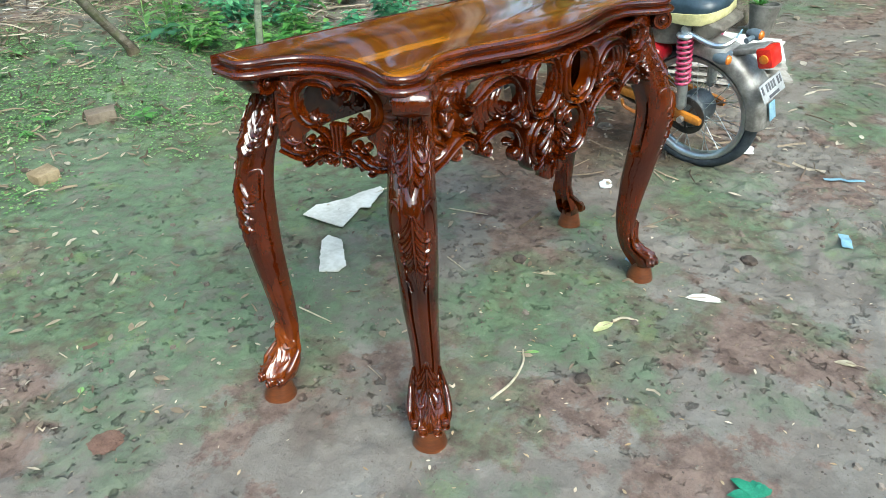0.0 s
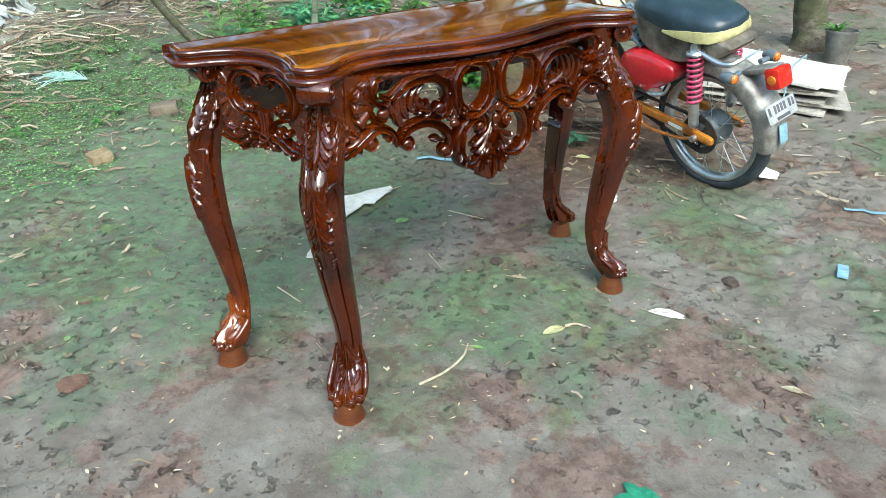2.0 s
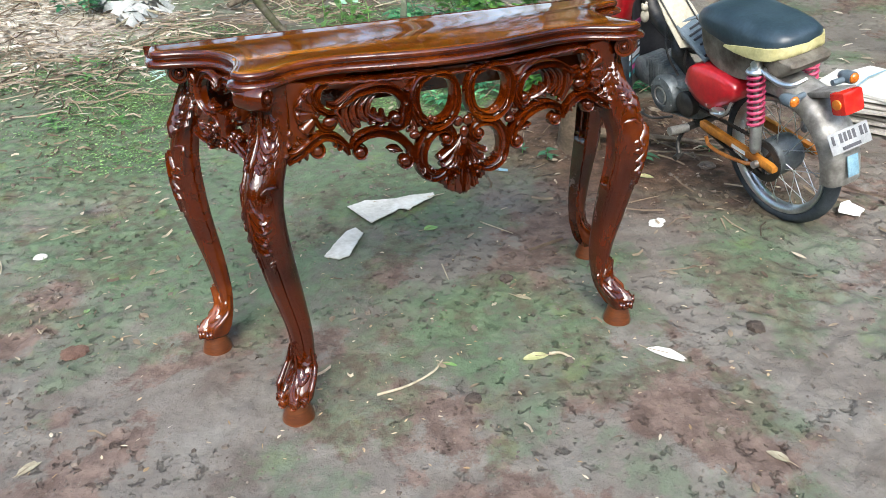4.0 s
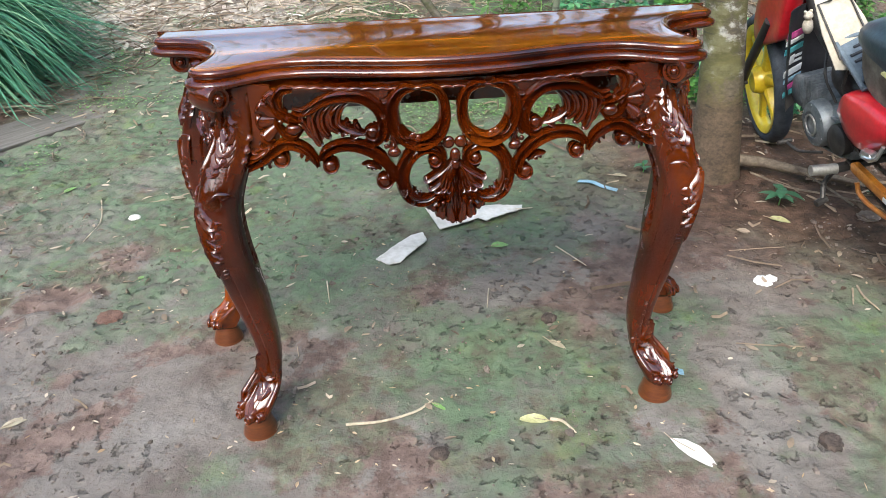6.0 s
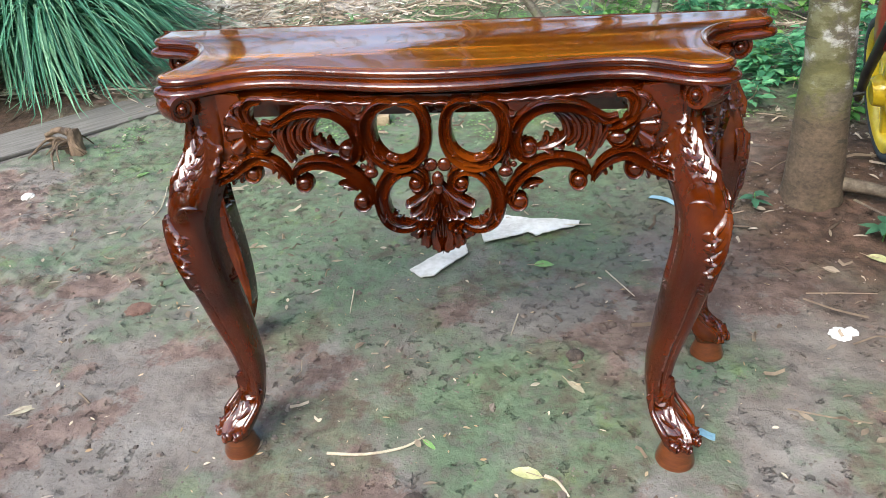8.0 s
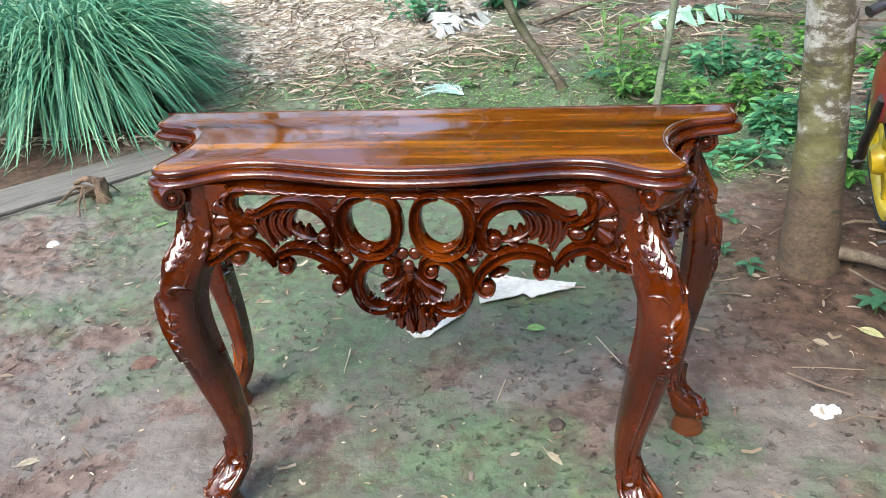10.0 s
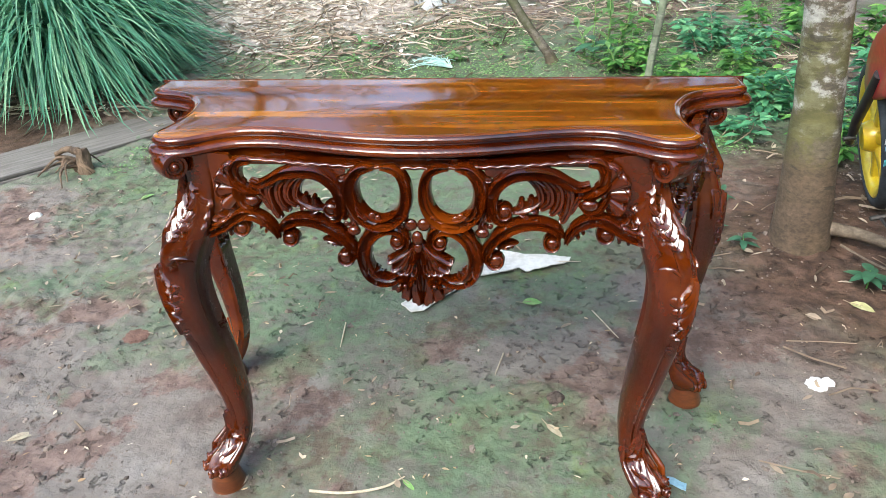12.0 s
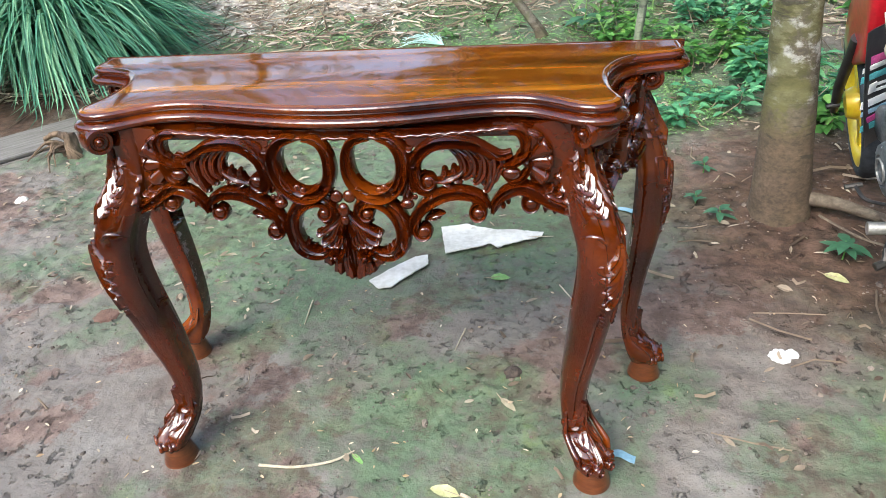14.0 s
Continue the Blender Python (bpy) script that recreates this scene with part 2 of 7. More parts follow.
PALE_TWIG = simple("pale_twig", (0.36, 0.31, 0.22), (0.55, 0.48, 0.36), 30, 0.8)
BARK = bark("lichened_bark", (0.36, 0.36, 0.32), (0.060, 0.050, 0.033), (0.085, 0.082, 0.022), 0.42, 0.66)
BARK_DARK = bark("grey_bark", (0.16, 0.14, 0.11), (0.06, 0.05, 0.035), (0.07, 0.075, 0.035), 0.10, 0.2)
STAKE_BARK = bark("grey_green_bark", (0.24, 0.26, 0.20), (0.11, 0.12, 0.09), (0.13, 0.16, 0.10), 0.08, 0.15)
STUMP_WOOD = simple("dry_root", (0.055, 0.036, 0.022), (0.19, 0.130, 0.082), 26, 0.85, bumps=0.7, dist=0.006, stretch=(1, 1, 0.4))
DEAD_WOOD = simple("dead_wood", (0.075, 0.058, 0.042), (0.18, 0.145, 0.105), 22, 0.85, bumps=0.6, dist=0.005)


# ---- mesh helpers ----
def link_mesh(name, me, mat, parent=None, label=""):
    me.name = name
    if not me.materials:
        me.materials.append(mat)
    ob = new(name, me)
    if parent is not None:
        ob.parent = parent
    if label:
        ob["label"] = label
    return ob


def part(name, bm, mat, parent=None, label="", smooth=True, sharp=42.0):
    me = bpy.data.meshes.new(name)
    bmesh.ops.recalc_face_normals(bm, faces=bm.faces)
    if smooth:
        for f in bm.faces:
            f.smooth = True
        for e in bm.edges:
            if len(e.link_faces) == 2 and e.calc_face_angle(0.0) > radians(sharp):
                e.smooth = False
    bm.to_mesh(me)
    bm.free()
    return link_mesh(name, me, mat, parent, label)


def raw_part(name, verts, faces, mat, parent=None, label="", smooth=False):
    me = bpy.data.meshes.new(name)
    me.from_pydata([tuple(v) for v in verts], [], faces)
    if smooth:
        me.polygons.foreach_set("use_smooth", [True] * len(me.polygons))
    return link_mesh(name, me, mat, parent, label)


def thing(name, label, category, m=None, group="", kind=""):
    ob = new(name)
    ob.empty_display_size = 0.1
    if m is not None:
        ob.matrix_world = m
    return tagged(ob, label, category, group, kind)


def spline(pts, n):
    """Catmull-Rom through the points, n steps a span."""
    p = [Vector(q) for q in pts]
    p = [2 * p[0] - p[1]] + p + [2 * p[-1] - p[-2]]
    out = []
    for i in range(1, len(p) - 2):
        for k in range(n):
            t = k / n
            a, b, c, d = p[i - 1], p[i], p[i + 1], p[i + 2]
            out.append(0.5 * (2 * b + (c - a) * t + (2 * a - 5 * b + 4 * c - d) * t * t + (3 * b - a - 3 * c + d) * t ** 3))
    out.append(p[-2])
    return out


def lerp(stops, s):
    """Piecewise linear value from (position, value) stops."""
    if s <= stops[0][0]:
        return stops[0][1]
    for (a, u), (b, v) in zip(stops, stops[1:]):
        if s <= b:
            return u + (v - u) * (s - a) / (b - a)
    return stops[-1][1]


def loft(bm, rings, closed=True, caps=True):
    rows = [[bm.verts.new(v) for v in ring] for ring in rings]
    k = len(rows[0])
    for a, b in zip(rows, rows[1:]):
        for i in range(k if closed else k - 1):
            j = (i + 1) % k
            bm.faces.new((a[i], a[j], b[j], b[i]))
    if caps and closed:
        bm.faces.new(rows[0][::-1])
        bm.faces.new(rows[-1])
    return rows


def tube(bm, pts, radius, seg=8, flat=1.0):
    """A round rod along 3D points; radius is a number or a list of (position, radius)."""
    pts = [Vector(p) for p in pts]
    n = len(pts)
    rings, ref = [], Vector((0.31, 0.17, 0.93))
    for i, p in enumerate(pts):
        t = (pts[min(i + 1, n - 1)] - pts[max(i - 1, 0)]).normalized()
        a = t.cross(ref)
        if a.length < 1e-4:
            a = t.cross(Vector((1, 0, 0)))
        a.normalize()
        b = t.cross(a)
        r = radius if isinstance(radius, (int, float)) else lerp(radius, i / (n - 1))
        rings.append([p + r * (math.cos(q) * a + flat * math.sin(q) * b) for q in (2 * math.pi * k / seg for k in range(seg))])
    loft(bm, rings)


def lathe(bm, profile, seg=24, m=None, caps=True):
    """Turn (radius, height) pairs round z."""
    m = m or Matrix()
    rings = [[m @ Vector((r * math.cos(a), r * math.sin(a), z)) for a in (2 * math.pi * k / seg for k in range(seg))] for r, z in profile]
    loft(bm, rings, True, caps)


def ball(bm, c, r, squash=(1, 1, 1), u=10, v=7):
    res = bmesh.ops.create_uvsphere(bm, u_segments=u, v_segments=v, radius=r)
    for w in res["verts"]:
        w.co = Vector((w.co.x * squash[0], w.co.y * squash[1], w.co.z * squash[2])) + Vector(c)


def slab(bm, outline, z0, z1, bevel=0.0, m=None):
    """An outline of (x, y) between two heights, with its upper and lower edges eased."""
    m = m or Matrix()
    c = Vector((sum(p[0] for p in outline) / len(outline), sum(p[1] for p in outline) / len(outline)))

    def ring(z, inset):
        out = []
        for p in outline:
            d = Vector(p) - c
            q = c + d * max(0.0, 1 - inset / max(d.length, 1e-6))
            out.append(m @ Vector((q.x, q.y, z)))
        return out
    if bevel:
        loft(bm, [ring(z0, bevel), ring(z0 + bevel, 0), ring(z1 - bevel, 0), ring(z1, bevel)])
    else:
        loft(bm, [ring(z0, 0), ring(z1, 0)])


def box(bm, size, m=None, bevel=0.0):
    res = bmesh.ops.create_cube(bm, size=1.0)
    vs = res["verts"]
    for v in vs:
        v.co = Vector((v.co.x * size[0], v.co.y * size[1], v.co.z * size[2]))
    if bevel:
        es = list({e for v in vs for e in v.link_edges})
        out = bmesh.ops.bevel(bm, geom=es, offset=bevel, segments=2, profile=0.6, affect="EDGES")
        vs = list({v for f in out["faces"] for v in f.verts} | {v for v in vs if v.is_valid})
    if m is not None:
        for v in vs:
            v.co = m @ v.co


# cross-section of a carved strand: two raised rims with a sunk channel
STRAND = [(-1.05, -0.25), (-1.08, 0.35), (-0.95, 0.85), (-0.74, 1.0), (-0.52, 0.82), (-0.36, 0.42), (0.0, 0.30), (0.34, 0.40), (0.50, 0.72), (0.70, 0.9), (0.92, 0.7), (1.08, 0.3), (1.05, -0.25)]
ROUND = [(-1.0, -0.25), (-0.97, 0.3), (-0.8, 0.65), (-0.45, 0.92), (0.0, 1.0), (0.45, 0.92), (0.8, 0.65), (0.97, 0.3), (1.0, -0.25)]


def ribbon(bm, ctrl, width, height, place, profile=STRAND, n=7):
    """Sweep a strand along 2D control points. width: (position, half width) stops. place(a, b, h) lays it on its surface."""
    pts = spline(ctrl, n)
    last = len(pts) - 1
    rings = []
    for i, p in enumerate(pts):
        t = (pts[min(i + 1, last)] - pts[max(i - 1, 0)]).normalized()
        nx, ny = -t.y, t.x
        s = i / last
        w = lerp(width, s)
        hh = height * min(1.0, w / max(q for _, q in width)) ** 0.8
        rings.append([place(p.x + nx * u * w, p.y + ny * u * w, h * hh) for u, h in profile])
    loft(bm, rings)


def curl(c, r0, r1, a0, a1, n=9):
    """Control points of a spiral round c, from radius r0 at angle a0 to r1 at a1 (degrees)."""
    return [(c[0] + (r0 + (r1 - r0) * k / (n - 1)) * math.cos(radians(a0 + (a1 - a0) * k / (n - 1))),
             c[1] + (r0 + (r1 - r0) * k / (n - 1)) * math.sin(radians(a0 + (a1 - a0) * k / (n - 1)))) for k in range(n)]


# cross-section of a carved leaf lobe: two soft ridges with a gouged vein between them
LOBE = [(-1.05, -0.3), (-0.98, 0.15), (-0.80, 0.55), (-0.50, 0.80), (-0.22, 0.66), (0.0, 0.56), (0.22, 0.74), (0.50, 1.0), (0.80, 0.72), (0.98, 0.2), (1.05, -0.3)]


# cross-section of a folded leaf: a raised rounded rim that falls into a hollow, then a lower rim
FOLD = [(-1.10, -0.3), (-1.00, 0.18), (-0.86, 0.55), (-0.66, 0.74), (-0.42, 0.72), (-0.15, 0.62), (0.15, 0.50), (0.45, 0.52), (0.68, 0.56), (0.86, 0.40), (1.00, 0.05), (1.10, -0.3)]


def acanthus(bm, ctrl, width, height, place, lobes=4, one_side=0, sweep=0.9):
    """A carved leaf: a midrib on a low pad, with fingers that run down along it, flare outwards and roll in at their tips."""
    pts = spline(ctrl, 10)
    last = len(pts) - 1
    ribbon(bm, ctrl, [(0, 0.30 * width), (0.3, 0.62 * width), (0.75, 0.45 * width), (1, 0.08 * width)], height * 0.45, place, ROUND, 4)
    ribbon(bm, ctrl, [(0, 0.13 * width), (0.6, 0.11 * width), (1, 0.05 * width)], height * 0.95, place, ROUND, 4)
    for side in (-1, 1):
        if one_side and side != one_side:
            continue
        for k in range(lobes):
            s0 = k / lobes * 0.86
            i = min(last, int(round(s0 * last)))
            p = pts[i]
            t = (pts[min(i + 1, last)] - pts[max(i - 1, 0)]).normalized()
            nx, ny = -t.y * side, t.x * side
            r = width * (1 - 0.45 * s0)
            run = sweep * r
            w = r * 0.31
            c = [(p.x + nx * r * u + t.x * run * v, p.y + ny * r * u + t.y * run * v) for u, v in ((0.04, -0.10), (0.20, 0.30), (0.48, 0.66), (0.80, 0.92), (0.98, 0.84), (0.96, 0.64))]
            ribbon(bm, c, [(0, w * 0.45), (0.35, w * 0.9), (0.65, w), (0.88, w * 0.8), (1, w * 0.35)], height * (0.95 if k % 2 else 1.0), place, LOBE, 3)


def frond(bm, ctrl, width, height, place, one_side=0):
    """A small carved leaf: one hollowed blade with two rolled side lobes to each side (or to one)."""
    pts = spline(ctrl, 8)
    last = len(pts) - 1
    ribbon(bm, ctrl, [(0, 0.30 * width), (0.35, 0.58 * width), (0.7, 0.52 * width), (0.92, 0.28 * width), (1, 0.06 * width)], height, place, FOLD, 5)
    for side in (-1, 1):
        if one_side and side != one_side:
            continue
        for s0, far in ((0.10, 1.35), (0.42, 1.15)):
            i = int(round(s0 * last))
            p, t = pts[i], (pts[i + 1] - pts[max(i - 1, 0)]).normalized()
            nx, ny, r = -t.y * side, t.x * side, width * far
            c = [(p.x + nx * r * u + t.x * r * v, p.y + ny * r * u + t.y * r * v) for u, v in ((0.0, 0.0), (0.26, 0.42), (0.60, 0.76), (0.86, 0.80), (0.96, 0.62))]
            ribbon(bm, c, [(0, 0.2 * width), (0.4, 0.40 * width), (0.8, 0.36 * width), (1, 0.14 * width)], height * 0.85, place, FOLD, 4)


def gnoise(x, y, s, seed=0.0):
    return noise.noise(Vector((x * s, y * s, seed)))


FEET = [(-0.518, -0.427), (0.508, -0.416), (-0.667, -0.017), (0.659, -0.027)]


def ground_z(x, y):
    """Height of the ground: flat trodden earth that climbs gently behind and to the far side."""
    h = 0.0
    d = max(0.0, y - 1.5)
    h += 0.13 * d * d / (d + 0.8)
    if h > 0.9:
        h = 0.9 + (h - 0.9) * 0.3
    h += 0.13 * math.exp(-((x - 0.40) ** 2 + (y - 2.66) ** 2) / 0.10)
    e = max(0.0, x - 3.2)
    h += 0.10 * e * e / (e + 1.0) if e < 40 else 4.0
    h += 0.05 * math.exp(-((x - 1.5) ** 2 / 0.5 + (y - 1.2) ** 2 / 0.3))
    if abs(x) > 6 or abs(y) > 8:
        return h
    calm = min(1.0, min(math.hypot(x - a, y - b) for a, b in FEET) / 0.12)
    swell = 0.012 * gnoise(x, y, 2.0, 3.0)
    # the fine relief ends where the litter and the grass begin
    keep = max(0.0, 1 - max(-2.45 - x, x - 2.35, -1.2 - y, y - 2.25, 0.0) / 0.15)
    b = 0.007 * gnoise(x, y, 6.0, 9.0) + 0.004 * abs(gnoise(x, y, 15.0, 5.0)) + 0.002 * gnoise(x, y, 38.0, 2.0)
    # flaked crust: patches of thin skin with broken edges, worn off in places
    skin = gnoise(x, y, 6.5, 31.0) + 0.55 * gnoise(x, y, 15.0, 33.0) + 0.30 * gnoise(x, y, 34.0, 35.0)
    worn = min(1.0, max(0.0, gnoise(x, y, 1.7, 37.0) * 2.2 + 0.55))
    for level, step in ((-0.12, 0.0045), (0.22, 0.005)):
        b += worn * step * min(1.0, max(0.0, (skin - level) / 0.30))
    # trampled ground towards the road side: deep prints and clods
    tread = min(1.0, max(0.0, (x - 0.55) * 0.9 - (y + 0.2) * 0.5)) + min(1.0, max(0.0, -(x + 0.55) * 1.0 + (y - 0.2) * 0.3))
    b += min(1.0, tread) * (0.016 * abs(gnoise(x, y, 9.0, 41.0)) + 0.011 * gnoise(x, y, 19.0, 43.0) + 0.006 * abs(gnoise(x, y, 37.0, 47.0)))
    b = swell + keep * b
    if y > 1.8:
        b += min(1.0, (y - 1.8) / 1.5) * 0.05 * gnoise(x, y, 1.6, 12.0)
    return h + b * calm


# ---- ground ----
def make_ground():
    def axis(lo, hi, step, far):
        a = [lo + step * i for i in range(int(round((hi - lo) / step)) + 1)]
        s, v = step, lo
        left = []
        while v > -far:
            s *= 1.22
            v -= s
            left.append(v)
        s, v = step, a[-1]
        right = []
        while v < far:
            s *= 1.22
            v += s
            right.append(v)
        return left[::-1] + a + right
    xs, ys = axis(-2.5, 2.4, 0.0095, 300), axis(-1.25, 2.3, 0.0095, 300)
    verts = [(x, y, ground_z(x, y)) for y in ys for x in xs]
    w = len(xs)
    faces = [(j * w + i, j * w + i + 1, (j + 1) * w + i + 1, (j + 1) * w + i) for j in range(len(ys) - 1) for i in range(w - 1)]
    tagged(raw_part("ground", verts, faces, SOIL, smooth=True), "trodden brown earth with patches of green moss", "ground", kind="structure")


make_ground()


# ---- the carved console table ----
TABLE = thing("console_table", "carved mahogany console table with glossy red-brown varnish standing on bare earth", "table")

# the top lies a little back over the feet
TOP_Y = 0.022
TOP_HALF = [(0.0, -0.412), (0.07, -0.408), (0.14, -0.397), (0.21, -0.381), (0.275, -0.366), (0.33, -0.361), (0.38, -0.368), (0.42, -0.39), (0.46, -0.416), (0.50, -0.424),
            (0.537, -0.411), (0.557, -0.382), (0.557, -0.352), (0.545, -0.31), (0.539, -0.255), (0.549, -0.195), (0.578, -0.145), (0.625, -0.118), (0.675, -0.104), (0.702, -0.08),
            (0.706, -0.045), (0.704, 0.0)]


def tabletop():
    half = spline(TOP_HALF, 6)
    right = [(p.x * 0.985, p.y * 0.97 + TOP_Y) for p in half] + [(0.690, TOP_Y + 0.008)]
    outline = right + [(-x, y) for x, y in right[:0:-1]]
    n = len(outline)
    nrm = []
    for i in range(n):
        a, b = Vector(outline[i - 1]), Vector(outline[(i + 1) % n])
        t = (b - a).normalized()
        nrm.append(Vector((-t.y, t.x)))
    edge = [(0.034, 0.859), (0.010, 0.860), (0.003, 0.8635), (0.0, 0.869), (0.002, 0.8745), (0.008, 0.8785), (0.016, 0.880), (0.0185, 0.8825), (0.0145, 0.8855),
            (0.0125, 0.890), (0.0135, 0.895), (0.018, 0.899), (0.025, 0.901), (0.0265, 0.8995), (0.030, 0.9)]
    bm = bmesh.new()
    rings = []
    for inset, z in edge:
        rings.append([(outline[i][0] + nrm[i].x * inset, outline[i][1] + nrm[i].y * inset * (0.25 if outline[i][1] > TOP_Y else 1), z) for i in range(n)])
    loft(bm, rings)
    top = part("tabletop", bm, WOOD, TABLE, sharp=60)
    top.data.materials.append(TOP_WOOD_LIT)
    # only the upper face takes the lightened wood
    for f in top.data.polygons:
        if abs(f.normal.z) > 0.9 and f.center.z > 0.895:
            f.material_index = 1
    top.data.flip_normals()


tabletop()

# legs: height, outer reach, inner reach, half width, sideways offset, all from the foot's centre
FRONT_LEG = [(0.046, 0.018, -0.028, 0.024, 0), (0.058, 0.034, -0.040, 0.037, 0), (0.075, 0.036, -0.052, 0.043, 0), (0.095, 0.022, -0.066, 0.045, 0), (0.115, -0.006, -0.078, 0.042, 0.001),
             (0.138, -0.031, -0.088, 0.037, 0.003), (0.165, -0.039, -0.096, 0.034, 0.005), (0.20, -0.041, -0.103, 0.034, 0.006), (0.25, -0.036, -0.107, 0.0355, 0.009), (0.30, -0.026, -0.105, 0.038, 0.013),
             (0.35, -0.014, -0.103, 0.041, 0.017), (0.40, -0.003, -0.098, 0.043, 0.020), (0.45, 0.008, -0.092, 0.045, 0.022), (0.50, 0.016, -0.086, 0.0475, 0.025), (0.55, 0.021, -0.083, 0.0495, 0.028),
             (0.60, 0.020, -0.087, 0.051, 0.031), (0.64, 0.011, -0.104, 0.0515, 0.033), (0.68, -0.010, -0.126, 0.050, 0.033), (0.72, -0.038, -0.142, 0.048, 0.033), (0.76, -0.066, -0.152, 0.047, 0.033),
             (0.80, -0.078, -0.159, 0.047, 0.033), (0.862, -0.080, -0.161, 0.047, 0.033)]
BACK_LEG = [(0.046, 0.018, -0.028, 0.022, 0), (0.058, 0.034, -0.038, 0.034, 0), (0.075, 0.036, -0.046, 0.039, 0), (0.095, 0.024, -0.054, 0.040, 0), (0.115, 0.0, -0.060, 0.037, 0.002),
            (0.138, -0.022, -0.066, 0.034, 0.005), (0.165, -0.029, -0.070, 0.031, 0.008), (0.20, -0.028, -0.073, 0.031, 0.010), (0.25, -0.022, -0.073, 0.032, 0.013), (0.30, -0.014, -0.070, 0.034, 0.016),
            (0.35, -0.004, -0.066, 0.036, 0.018), (0.40, 0.006, -0.061, 0.038, 0.019), (0.45, 0.014, -0.057, 0.039, 0.020), (0.50, 0.019, -0.055, 0.040, 0.020), (0.55, 0.021, -0.054, 0.041, 0.020),
            (0.60, 0.019, -0.055, 0.041, 0.020), (0.64, 0.012, -0.060, 0.041, 0.019), (0.68, 0.0, -0.068, 0.041, 0.017), (0.72, -0.016, -0.082, 0.041, 0.015), (0.76, -0.034, -0.098, 0.041, 0.013),
            (0.80, -0.052, -0.112, 0.041, 0.011), (0.862, -0.058, -0.120, 0.041, 0.010)]
# half cross-sections, across and outwards: the front legs stand corner-wise, the back legs square
CORNER_WISE = [(0.0, 1.0), (0.16, 0.97), (0.30, 0.90), (0.40, 0.80), (0.455, 0.62), (0.52, 0.72), (0.66, 0.70), (0.82, 0.52), (0.94, 0.30), (1.0, 0.06), (0.96, -0.16), (0.70, -0.50), (0.42, -0.82), (0.20, -0.98)]
SQUARE = [(0.0, 1.0), (0.16, 0.97), (0.30, 0.90), (0.40, 0.80), (0.455, 0.64), (0.52, 0.76), (0.64, 0.80), (0.80, 0.70), (0.92, 0.50), (1.0, 0.22), (1.0, -0.25), (0.95, -0.7), (0.8, -0.95), (0.4, -1.0)]


